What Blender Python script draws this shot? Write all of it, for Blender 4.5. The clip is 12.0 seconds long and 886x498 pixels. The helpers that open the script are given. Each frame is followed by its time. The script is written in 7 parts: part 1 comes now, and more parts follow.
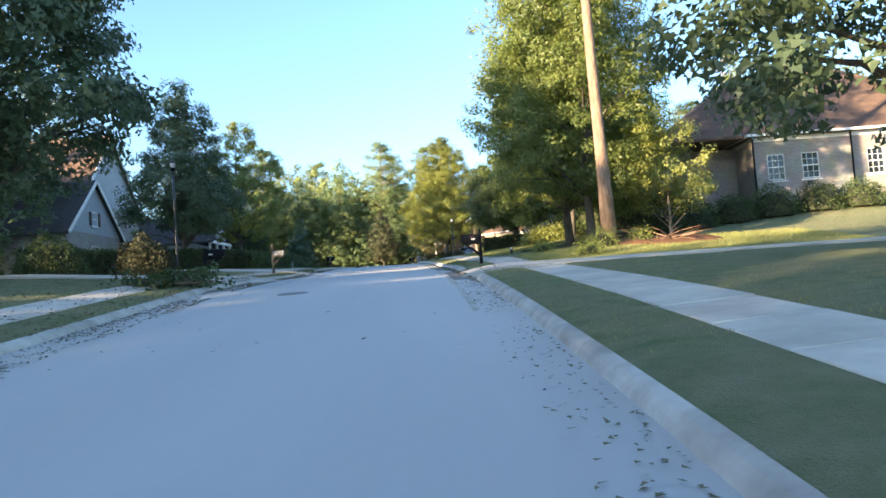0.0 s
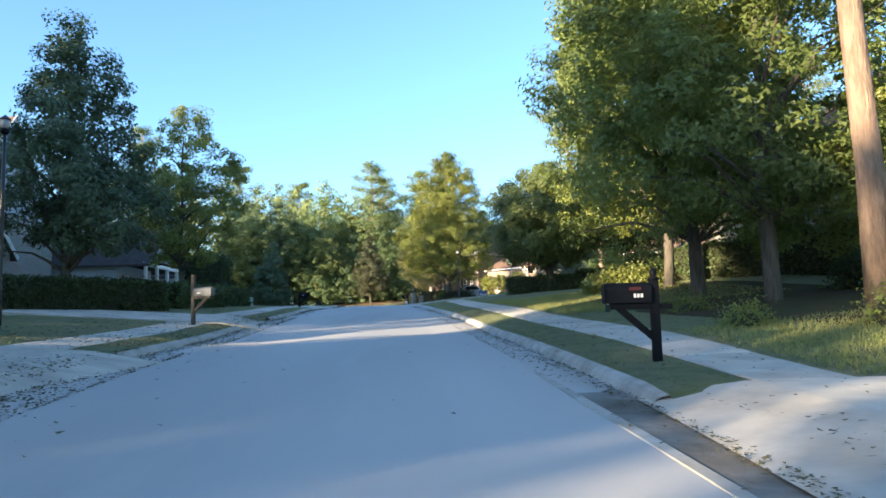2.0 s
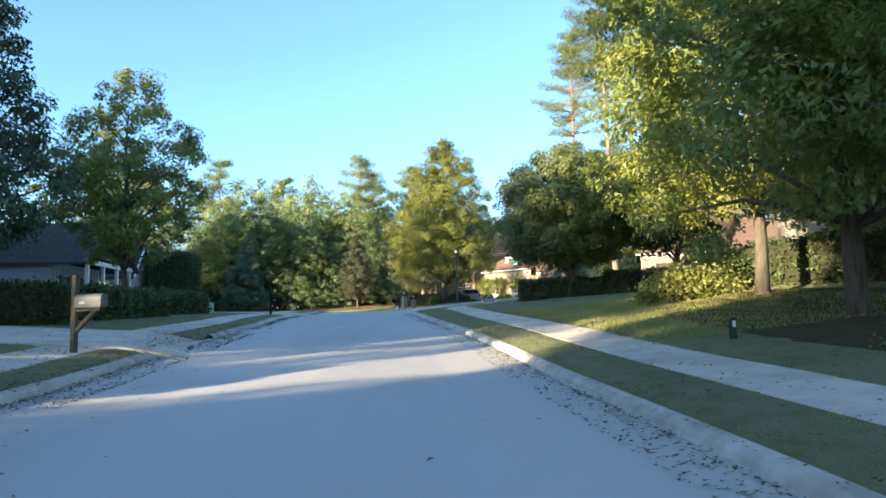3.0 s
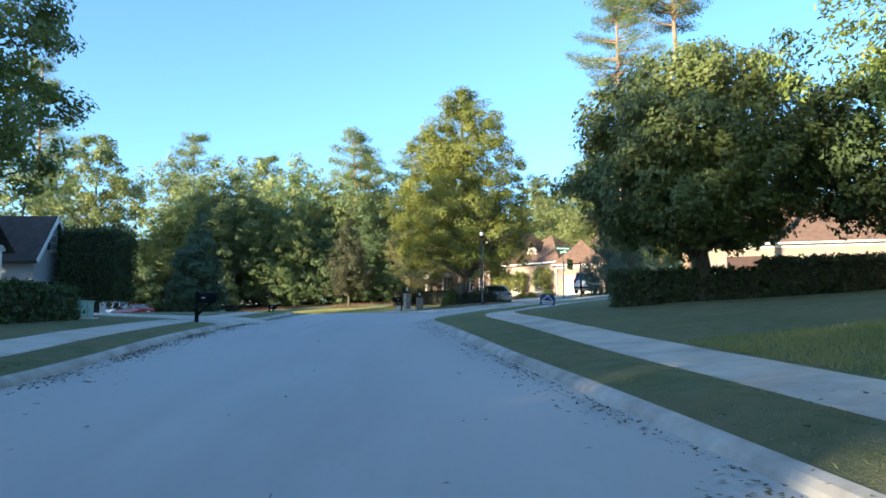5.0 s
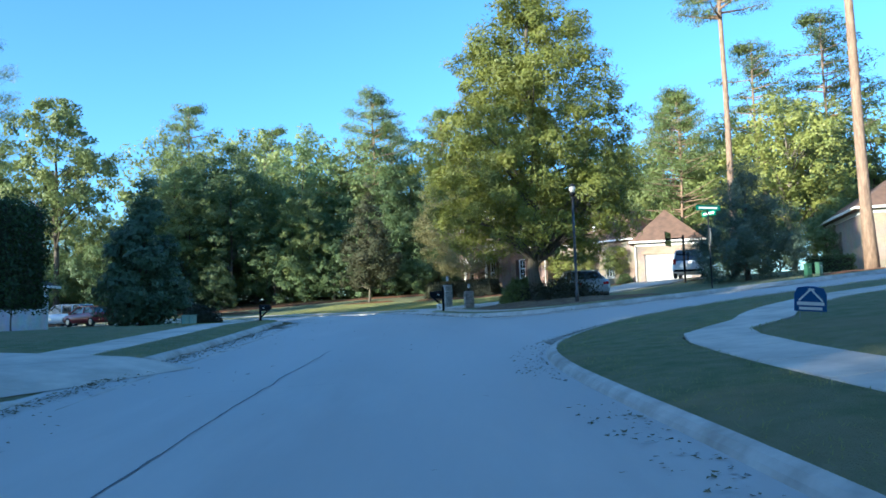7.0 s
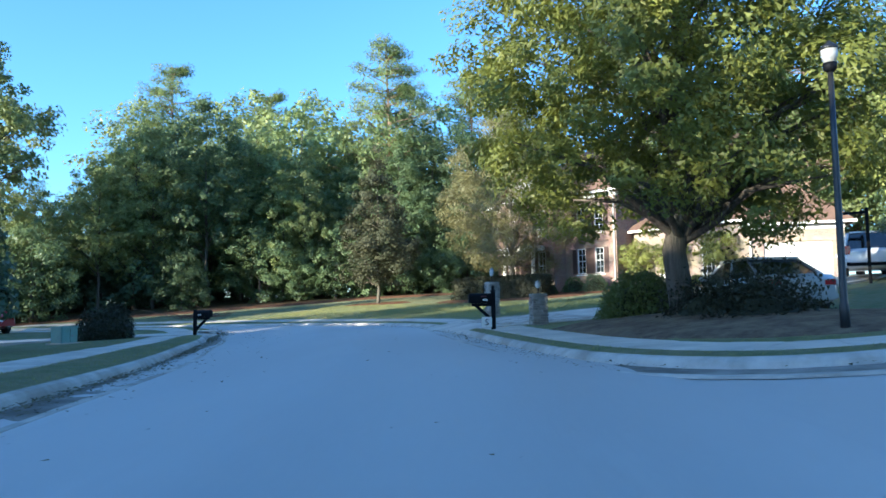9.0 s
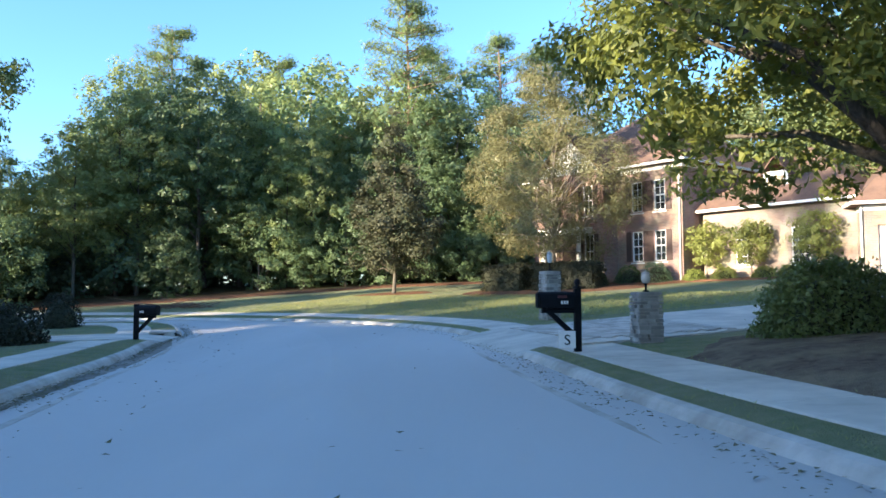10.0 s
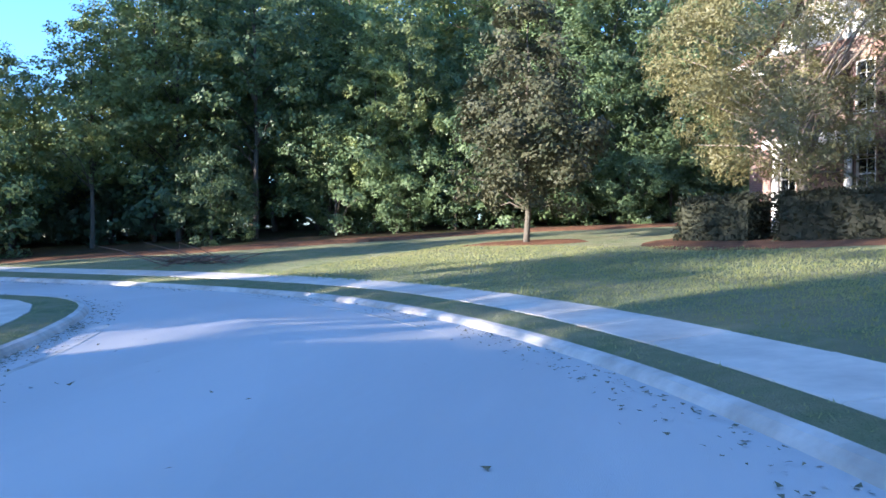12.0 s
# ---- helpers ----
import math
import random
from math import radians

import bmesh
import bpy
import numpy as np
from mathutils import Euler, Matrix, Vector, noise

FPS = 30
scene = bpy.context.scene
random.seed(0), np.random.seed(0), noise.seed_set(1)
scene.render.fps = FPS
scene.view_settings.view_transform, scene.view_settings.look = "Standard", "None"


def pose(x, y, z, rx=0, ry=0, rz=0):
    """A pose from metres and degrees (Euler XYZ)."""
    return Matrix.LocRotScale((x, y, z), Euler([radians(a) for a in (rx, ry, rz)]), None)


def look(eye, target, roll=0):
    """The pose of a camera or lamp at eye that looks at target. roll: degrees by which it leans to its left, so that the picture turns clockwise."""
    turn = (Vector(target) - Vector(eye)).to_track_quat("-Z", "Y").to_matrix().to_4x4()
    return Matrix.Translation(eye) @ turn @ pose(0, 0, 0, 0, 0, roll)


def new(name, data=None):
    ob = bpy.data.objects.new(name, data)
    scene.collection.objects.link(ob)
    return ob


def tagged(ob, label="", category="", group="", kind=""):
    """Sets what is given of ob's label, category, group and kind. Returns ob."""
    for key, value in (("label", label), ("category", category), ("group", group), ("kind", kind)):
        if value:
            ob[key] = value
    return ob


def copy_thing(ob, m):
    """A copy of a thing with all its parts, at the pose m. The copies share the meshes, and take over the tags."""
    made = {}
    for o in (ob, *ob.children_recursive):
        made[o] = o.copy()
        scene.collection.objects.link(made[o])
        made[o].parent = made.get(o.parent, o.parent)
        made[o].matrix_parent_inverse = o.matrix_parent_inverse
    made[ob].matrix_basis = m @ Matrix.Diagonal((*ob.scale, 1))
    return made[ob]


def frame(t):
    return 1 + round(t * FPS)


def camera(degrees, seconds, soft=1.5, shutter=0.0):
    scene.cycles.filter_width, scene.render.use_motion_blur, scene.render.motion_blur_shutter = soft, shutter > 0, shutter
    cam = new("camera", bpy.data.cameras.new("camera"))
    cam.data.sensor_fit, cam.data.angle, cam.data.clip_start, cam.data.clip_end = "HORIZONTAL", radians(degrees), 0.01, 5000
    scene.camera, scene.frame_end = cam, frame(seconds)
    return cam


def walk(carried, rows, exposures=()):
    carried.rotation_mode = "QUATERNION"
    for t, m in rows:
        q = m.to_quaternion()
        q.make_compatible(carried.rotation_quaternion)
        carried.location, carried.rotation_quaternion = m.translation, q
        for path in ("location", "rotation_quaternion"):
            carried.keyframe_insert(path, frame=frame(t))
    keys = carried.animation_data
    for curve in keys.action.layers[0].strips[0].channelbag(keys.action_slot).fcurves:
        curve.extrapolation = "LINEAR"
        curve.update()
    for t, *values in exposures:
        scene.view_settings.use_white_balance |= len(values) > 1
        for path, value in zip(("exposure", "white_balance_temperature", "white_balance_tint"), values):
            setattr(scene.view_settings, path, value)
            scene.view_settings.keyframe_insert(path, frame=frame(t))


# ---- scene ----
cam = camera(61.1, 12.0, soft=1.6)
METRES, EYE = 100.0, 1.35
ROWS = [
    (0.0, 0.0, 0.0, 0.0, 0.25, 3.47, 4.1),
    (0.5, -0.0052, 0.0394, 0.0041, -0.5, 4.37, 2.97),
    (1.0, -0.0096, 0.079, 0.0078, -0.7, 5.07, 2.12),
    (1.5, -0.0136, 0.1199, 0.0115, -0.78, 5.64, 1.64),
    (2.0, -0.0171, 0.1606, 0.0149, -1.1, 5.95, 1.55),
    (2.5, -0.0196, 0.2014, 0.0183, -1.66, 6.07, 1.56),
    (4.5, -0.0285, 0.3699, 0.0264, -2.68, 5.92, 0.64),
    (5.0, -0.0314, 0.4124, 0.0293, -2.47, 5.79, 0.34),
    (5.5, -0.0341, 0.4548, 0.0321, -2.08, 5.58, 0.42),
    (6.0, -0.0369, 0.4966, 0.0346, -1.63, 5.33, 0.84),
    (6.5, -0.0397, 0.5385, 0.0366, -1.11, 5.06, 1.35),
    (7.0, -0.0421, 0.5818, 0.0388, -0.59, 4.86, 1.74),
    (9.0, -0.0484, 0.7511, 0.0454, 0.94, 4.61, 0.97),
    (9.5, -0.0518, 0.7926, 0.0474, 1.39, 4.15, 0.51),
    (10.0, -0.0551, 0.8331, 0.049, 2.32, 3.56, 0.2),
    (10.5, -0.0587, 0.8733, 0.0501, 3.95, 2.92, 0.18),
    (11.0, -0.0631, 0.9139, 0.0509, 6.28, 2.38, 0.21),
    (11.5, -0.0686, 0.9548, 0.0516, 8.99, 1.37, 0.18),
    (12.0, -0.0758, 0.9949, 0.0521, 11.7, -0.86, -0.15),
]
walk(cam, [(t, pose(0, 0, EYE) @ pose(METRES * x, METRES * y, METRES * z, 90 + pitch, roll, yaw)) for t, x, y, z, yaw, pitch, roll in ROWS],
     [(0.0, 2.3, 7600, 15), (0.6, 2.25, 7400, 15), (1.4, 2.06, 7050, 12), (2.0, 2.03, 6950, 11), (3.0, 2.08, 7100, 10), (4.3, 1.93, 6800, 9), (5.0, 1.91, 6600, 8), (6.5, 1.95, 6550, 6), (7.0, 1.68, 5450, 2), (9.0, 1.85, 5500, 6), (9.5, 2.0, 5900, 6), (10.5, 2.12, 6250, 18), (11.5, 2.2, 5800, 18), (12.0, 2.28, 5400, 19)])

# ---- sky and sun ----
SUN_TO = Vector((-0.80, -0.60, 0.0)).normalized()          # ground direction towards the sun
SUN_HIGH = radians(10.5)
sky_world = bpy.data.worlds.new("sky")
scene.world = sky_world
sky_world.use_nodes = True
wn = sky_world.node_tree
sky = wn.nodes.new("ShaderNodeTexSky")
sky.sky_type, sky.sun_disc = "NISHITA", False
sky.sun_elevation = SUN_HIGH
sky.sun_rotation = math.atan2(SUN_TO.x, SUN_TO.y)
sky.air_density, sky.dust_density, sky.ozone_density = 1.0, 0.6, 4.5
wn.nodes["Background"].inputs["Strength"].default_value = 0.15
wn.links.new(sky.outputs["Color"], wn.nodes["Background"].inputs["Color"])
sun_data = bpy.data.lights.new("sun", "SUN")
sun_data.energy, sun_data.angle, sun_data.color = 5.0, radians(0.6), (1.0, 0.85, 0.63)
sun = new("sun", sun_data)
to_sun = Vector((SUN_TO.x * math.cos(SUN_HIGH), SUN_TO.y * math.cos(SUN_HIGH), math.sin(SUN_HIGH)))
sun.matrix_world = look(to_sun * 200, (0, 0, 0))

# ---- materials ----
MATS = {}


def mat(name, base, base2=None, rough=0.7, scale=6.0, bump=0.0, bump_scale=40.0, metal=0.0, island=0.0, thin=0.0,
        stain=None, stain_scale=0.6, stain_mix=0.0, spec=0.5, obj=0.0, coat=0.0, grain=1.0, lengthwise=1.0):
    """A procedural surface: two tones by noise, wider stains, fine relief, change from island to island or object to object."""
    if name in MATS:
        return MATS[name]
    m = bpy.data.materials.new(name)
    m.use_nodes = True
    nt = m.node_tree
    b = nt.nodes["Principled BSDF"]
    b.inputs["Roughness"].default_value = rough
    b.inputs["Metallic"].default_value = metal
    b.inputs["Specular IOR Level"].default_value = spec
    b.inputs["Coat Weight"].default_value = coat
    geo = nt.nodes.new("ShaderNodeNewGeometry")
    base2 = base2 or tuple(c * 0.75 for c in base)
    place = geo.outputs["Position"]
    if grain != 1.0 or lengthwise != 1.0:
        vm = nt.nodes.new("ShaderNodeVectorMath")
        vm.operation = "MULTIPLY"
        vm.inputs[1].default_value = (1, lengthwise, grain)
        nt.links.new(place, vm.inputs[0])
        place = vm.outputs["Vector"]

    def tex(sc, detail=6.0, rg=0.6):
        n = nt.nodes.new("ShaderNodeTexNoise")
        n.inputs["Scale"].default_value, n.inputs["Detail"].default_value, n.inputs["Roughness"].default_value = sc, detail, rg
        nt.links.new(place, n.inputs["Vector"])
        return n

    def mix(f, a, c):
        x = nt.nodes.new("ShaderNodeMix")
        x.data_type = "RGBA"
        for sock, v in ((x.inputs[0], f), (x.inputs[6], a), (x.inputs[7], c)):
            if isinstance(v, bpy.types.NodeSocket):
                nt.links.new(v, sock)
            elif isinstance(v, tuple):
                sock.default_value = (*v, 1)
            else:
                sock.default_value = v
        return x.outputs[2]

    def ramp(sock, lo, hi):
        r = nt.nodes.new("ShaderNodeMapRange")
        r.inputs["From Min"].default_value, r.inputs["From Max"].default_value = lo, hi
        nt.links.new(sock, r.inputs["Value"])
        return r.outputs["Result"]

    col = mix(ramp(tex(scale).outputs["Fac"], 0.32, 0.68), base, base2)
    if island:
        f = nt.nodes.new("ShaderNodeMath")
        f.operation = "MULTIPLY"
        f.inputs[1].default_value = island
        nt.links.new(geo.outputs["Random Per Island"], f.inputs[0])
        col = mix(f.outputs[0], col, base2)
    if obj:
        info = nt.nodes.new("ShaderNodeObjectInfo")
        hsv = nt.nodes.new("ShaderNodeHueSaturation")
        r = nt.nodes.new("ShaderNodeMapRange")
        r.inputs["To Min"].default_value, r.inputs["To Max"].default_value = 1 - obj, 1 + obj
        nt.links.new(info.outputs["Random"], r.inputs["Value"])
        nt.links.new(r.outputs["Result"], hsv.inputs["Value"])
        nt.links.new(col, hsv.inputs["Color"])
        col = hsv.outputs["Color"]
    if stain:
        f = nt.nodes.new("ShaderNodeMath")
        f.operation = "MULTIPLY"
        f.inputs[1].default_value = stain_mix
        nt.links.new(ramp(tex(stain_scale, 4.0).outputs["Fac"], 0.42, 0.66), f.inputs[0])
        col = mix(f.outputs[0], col, stain)
    nt.links.new(col, b.inputs["Base Color"])
    if bump:
        bp = nt.nodes.new("ShaderNodeBump")
        bp.inputs["Strength"].default_value, bp.inputs["Distance"].default_value = 1.0, bump
        nt.links.new(tex(bump_scale, 5.0).outputs["Fac"], bp.inputs["Height"])
        nt.links.new(bp.outputs["Normal"], b.inputs["Normal"])
    if thin:
        tr = nt.nodes.new("ShaderNodeBsdfTranslucent")
        nt.links.new(mix(0.5, col, tuple(min(1.0, c * 2.2) for c in base2)), tr.inputs["Color"])
        ms = nt.nodes.new("ShaderNodeMixShader")
        ms.inputs[0].default_value = thin
        nt.links.new(b.outputs[0], ms.inputs[1])
        nt.links.new(tr.outputs[0], ms.inputs[2])
        nt.links.new(ms.outputs[0], nt.nodes["Material Output"].inputs["Surface"])
    MATS[name] = m
    return m


ASPHALT = mat("asphalt", (0.465, 0.445, 0.405), (0.370, 0.352, 0.322), 0.68, 0.9, 0.003, 170, stain=(0.53, 0.505, 0.46), stain_scale=0.45, stain_mix=0.7, lengthwise=0.16)
CONCRETE = mat("concrete", (0.62, 0.555, 0.455), (0.50, 0.45, 0.37), 0.85, 2.2, 0.002, 60, stain=(0.28, 0.255, 0.205), stain_scale=0.8, stain_mix=0.55)
KERB = mat("kerb_concrete", (0.56, 0.525, 0.455), (0.42, 0.39, 0.335), 0.88, 3.0, 0.003, 50, stain=(0.20, 0.17, 0.125), stain_scale=1.1, stain_mix=0.6)
GUTTER = mat("gutter_grime", (0.30, 0.275, 0.235), (0.19, 0.17, 0.14), 0.9, 3.5, 0.006, 40, stain=(0.085, 0.072, 0.050), stain_scale=0.9, stain_mix=0.85)
GRASS = mat("grass", (0.165, 0.205, 0.090), (0.285, 0.287, 0.165), 0.95, 2.6, 0.09, 34, stain=(0.31, 0.27, 0.16), stain_scale=0.45, stain_mix=0.55, spec=0.1)
BLADE = mat("grass_blade", (0.16, 0.205, 0.055), (0.30, 0.295, 0.12), 0.7, 0.8, island=0.8, thin=0.4, spec=0.2)
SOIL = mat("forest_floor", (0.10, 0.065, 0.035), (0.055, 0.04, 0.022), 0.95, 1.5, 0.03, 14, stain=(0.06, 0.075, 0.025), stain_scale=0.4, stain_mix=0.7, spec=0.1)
MULCH = mat("bark_mulch", (0.21, 0.155, 0.105), (0.10, 0.072, 0.052), 0.95, 7.0, 0.05, 26, stain=(0.30, 0.235, 0.15), stain_scale=1.6, stain_mix=0.6, spec=0.1)
STRAW = mat("pine_straw", (0.215, 0.105, 0.055), (0.125, 0.066, 0.038), 0.95, 3.0, 0.03, 30, spec=0.1)
BARK = mat("bark", (0.165, 0.135, 0.11), (0.075, 0.060, 0.048), 0.95, 14.0, 0.05, 26, spec=0.1, grain=0.14, stain=(0.10, 0.105, 0.075), stain_scale=2.0, stain_mix=0.5)
PINEBARK = mat("pine_bark", (0.35, 0.245, 0.175), (0.20, 0.135, 0.098), 0.95, 11.0, 0.05, 20, stain=(0.13, 0.09, 0.07), stain_scale=7.0, stain_mix=0.55, spec=0.1, grain=0.22)
PALEBARK = mat("pale_bark", (0.25, 0.21, 0.17), (0.16, 0.135, 0.105), 0.9, 5.0, 0.015, 14, spec=0.2)


def leaf(name, a, b, thin=0.27, spec=0.35):
    return mat(name, a, b, 0.5, 0.5, island=0.85, thin=thin, spec=spec, obj=0.28)


LEAF_OAK = leaf("leaf_oak", (0.062, 0.110, 0.042), (0.185, 0.225, 0.056), 0.3)
LEAF_WILLOW_OAK = leaf("leaf_willow_oak", (0.060, 0.100, 0.030), (0.235, 0.250, 0.050), 0.27)
LEAF_YELLOW = leaf("leaf_yellow_green", (0.066, 0.112, 0.034), (0.225, 0.245, 0.050), 0.24)
LEAF_DARK = leaf("leaf_dark", (0.046, 0.080, 0.048), (0.095, 0.138, 0.070), 0.24)
LEAF_HEDGE = leaf("leaf_hedge", (0.036, 0.062, 0.028), (0.076, 0.108, 0.038), 0.15, 0.2)
LEAF_FOREST = leaf("leaf_forest", (0.056, 0.096, 0.048), (0.138, 0.192, 0.078), 0.26)
LEAF_FOREST_B = leaf("leaf_forest_pale", (0.088, 0.130, 0.050), (0.215, 0.250, 0.088), 0.28)
LEAF_EVER = leaf("leaf_evergreen", (0.042, 0.072, 0.026), (0.125, 0.148, 0.040), 0.18)
LEAF_CEDAR = leaf("leaf_cedar", (0.045, 0.072, 0.050), (0.090, 0.120, 0.080), 0.15)
# colour of box leaves, and of bush cores for their inner shade
LEAF_BOX_AND_SHADE = leaf("leaf_box_and_shade", (0.024, 0.026, 0.016), (0.044, 0.046, 0.026), 0.1, 0.12)
LEAF_AUTUMN = leaf("leaf_autumn", (0.105, 0.108, 0.046), (0.200, 0.184, 0.078))
LEAF_RED = leaf("leaf_red", (0.030, 0.046, 0.025), (0.064, 0.062, 0.034), 0.2, 0.15)
LEAF_LIME = leaf("leaf_lime", (0.12, 0.155, 0.036), (0.225, 0.235, 0.066))
NEEDLE = leaf("pine_needle", (0.066, 0.116, 0.044), (0.175, 0.215, 0.072), 0.25)
BRICK_TAN = mat("brick_tan", (0.42, 0.31, 0.22), (0.30, 0.21, 0.15), 0.9, 2.5, 0.004, 30)
MORTAR = mat("mortar", (0.40, 0.35, 0.30), (0.30, 0.26, 0.22), 0.95, 6.0)
WHITE = mat("white_paint", (0.78, 0.76, 0.71), (0.68, 0.66, 0.61), 0.5, 1.0)
DOORWHITE = mat("garage_door_paint", (0.50, 0.49, 0.46), (0.44, 0.43, 0.40), 0.5, 1.0)
SIDING = mat("grey_siding", (0.36, 0.38, 0.39), (0.29, 0.31, 0.32), 0.6, 1.0)
SHUTTER = mat("shutter_brown", (0.075, 0.038, 0.030), (0.05, 0.028, 0.022), 0.5, 3.0)
IRON = mat("black_paint_and_slot_shade", (0.003, 0.004, 0.006), (0.006, 0.007, 0.009), 0.6, 4.0, spec=0.12)
STONE = mat("stone", (0.36, 0.33, 0.29), (0.215, 0.195, 0.17), 0.92, 5.0, 0.008, 18, obj=0.35)
GALV = mat("galvanised", (0.35, 0.36, 0.36), (0.26, 0.27, 0.27), 0.4, 5.0, metal=0.7)
GREYTIN = mat("dull_tin", (0.16, 0.165, 0.165), (0.11, 0.112, 0.112), 0.6, 5.0, metal=0.2)
GREENBOX = mat("green_enamel", (0.24, 0.42, 0.36), (0.19, 0.34, 0.29), 0.45, 3.0)
PEDESTAL = mat("green_pedestal_plastic", (0.022, 0.085, 0.050), (0.016, 0.066, 0.040), 0.5, 3.0)
GREENDARK = mat("dark_green_plastic", (0.012, 0.035, 0.022), (0.009, 0.028, 0.018), 0.5, 3.0)
BLUE = mat("sign_blue", (0.015, 0.075, 0.22), (0.012, 0.06, 0.18), 0.5, 2.0)
SIGNGREEN = mat("sign_green", (0.0, 0.16, 0.10), (0.0, 0.13, 0.085), 0.4, 2.0)
TYRE = mat("tyre", (0.018, 0.018, 0.018), (0.028, 0.028, 0.028), 0.85, 20.0)
RIM = mat("alloy", (0.5, 0.5, 0.5), (0.4, 0.4, 0.4), 0.3, 4.0, metal=0.9)
SILVER = mat("silver_car_paint", (0.42, 0.44, 0.45), (0.40, 0.42, 0.43), 0.3, 1.0, metal=0.6, coat=0.8)
CARWHITE = mat("white_car_paint", (0.72, 0.73, 0.74), (0.68, 0.69, 0.70), 0.3, 1.0, coat=0.8)
CARRED = mat("red_car_paint", (0.35, 0.02, 0.03), (0.28, 0.018, 0.025), 0.3, 1.0, coat=0.8)
CARBLACK = mat("black_car_paint", (0.012, 0.013, 0.015), (0.02, 0.02, 0.022), 0.25, 1.0, coat=0.8)
TAIL = mat("tail_lamp", (0.35, 0.01, 0.012), (0.25, 0.008, 0.01), 0.2, 2.0, coat=0.5)
FLAGRED = mat("flag_red", (0.055, 0.006, 0.009), (0.045, 0.005, 0.008), 0.5, 3.0)
GLASSDARK = mat("dark_glass", (0.012, 0.015, 0.018), (0.02, 0.024, 0.028), 0.05, 2.0, spec=0.8)
LAMPPOLE = mat("lamp_pole_paint", (0.010, 0.011, 0.013), (0.018, 0.019, 0.021), 0.4, 4.0, coat=0.15)
LAMPGLASS = mat("frosted_lamp_glass", (0.48, 0.48, 0.45), (0.40, 0.40, 0.38), 0.25, 3.0)
STICK = mat("dead_branch", (0.22, 0.13, 0.08), (0.14, 0.085, 0.055), 0.9, 6.0)
LITTER = mat("leaf_litter", (0.20, 0.155, 0.085), (0.10, 0.10, 0.045), 0.9, 3.0, island=0.9)
PAVER = mat("paver_brick", (0.47, 0.42, 0.35), (0.36, 0.32, 0.265), 0.9, 4.0, 0.004, 30, obj=0.22)
WORNIRON = mat("worn_iron", (0.17, 0.16, 0.15), (0.12, 0.115, 0.11), 0.6, 20.0, 0.004, 60)
TAR = mat("joint_tar", (0.11, 0.11, 0.112), (0.15, 0.15, 0.15), 0.7, 8.0)

# ---- mesh tools ----
def mesh_of(name, verts, faces, material, smooth=False):
    me = bpy.data.meshes.new(name)
    me.from_pydata([tuple(map(float, v)) for v in verts], [], [tuple(int(i) for i in f) for f in faces])
    me.materials.append(material)
    if smooth:
        me.shade_smooth()
    me.update()
    return me


def quads_mesh(name, V, material):
    """A mesh of separate leaves with k corners each: V is (n, k, 3)."""
    n, k = V.shape[:2]
    me = bpy.data.meshes.new(name)
    me.vertices.add(n * k)
    me.vertices.foreach_set("co", V.reshape(-1).astype(np.float32))
    me.loops.add(n * k)
    me.loops.foreach_set("vertex_index", np.arange(n * k, dtype=np.int32))
    me.polygons.add(n)
    me.polygons.foreach_set("loop_start", np.arange(0, n * k, k, dtype=np.int32))
    me.materials.append(material)
    me.update(calc_edges=True)
    return me


def thing(name, label, category, m=None, group="", kind=""):
    ob = new(name)
    ob.empty_display_size = 0.1
    if m is not None:
        ob.matrix_world = m
    return tagged(ob, label, category, group, kind)


def part(name, bm, material, parent, label=""):
    """Links a bmesh or mesh as one mesh object under parent."""
    if isinstance(bm, bmesh.types.BMesh):
        me = bpy.data.meshes.new(name)
        bm.to_mesh(me)
        bm.free()
        me.materials.append(material)
    else:
        me = bm
    ob = new(name, me)
    ob.parent = parent
    return tagged(ob, label)


def box(bm, x0, x1, y0, y1, z0, z1, bevel=0.0, m=None):
    r = bmesh.ops.create_cube(bm, size=1.0)
    vs = r["verts"]
    for v in vs:
        v.co = Vector(((x0 + x1) / 2 + v.co.x * (x1 - x0), (y0 + y1) / 2 + v.co.y * (y1 - y0), (z0 + z1) / 2 + v.co.z * (z1 - z0)))
    if bevel:
        es = list({e for v in vs for e in v.link_edges})
        r = bmesh.ops.bevel(bm, geom=es, offset=bevel, segments=2, affect="EDGES", clamp_overlap=True)
        vs = list({v for f in r["faces"] for v in f.verts} | {v for v in vs if v.is_valid})
    if m is not None:
        bmesh.ops.transform(bm, matrix=m, verts=[v for v in vs if v.is_valid])
    return bm


def boxed(*a, **k):
    return box(bmesh.new(), *a, **k)


def tube(bm, pts, radii, sides=8, cap=True):
    """A round limb through pts with a radius at each."""
    rings = []
    for i, p in enumerate(pts):
        p = Vector(p)
        d = Vector(pts[min(i + 1, len(pts) - 1)]) - Vector(pts[max(i - 1, 0)])
        d.normalize()
        a = d.cross(Vector((0.31, 0.95, 0.05)) if abs(d.y) < 0.9 else Vector((1, 0, 0))).normalized()
        b = d.cross(a)
        rings.append([bm.verts.new(p + (a * math.cos(t) + b * math.sin(t)) * radii[i]) for t in [2 * math.pi * k / sides for k in range(sides)]])
    for r0, r1 in zip(rings, rings[1:]):
        for k in range(sides):
            f = bm.faces.new((r0[k], r0[(k + 1) % sides], r1[(k + 1) % sides], r1[k]))
            f.smooth = True
    if cap:
        bm.faces.new(list(reversed(rings[0])))
        bm.faces.new(rings[-1])
    return bm


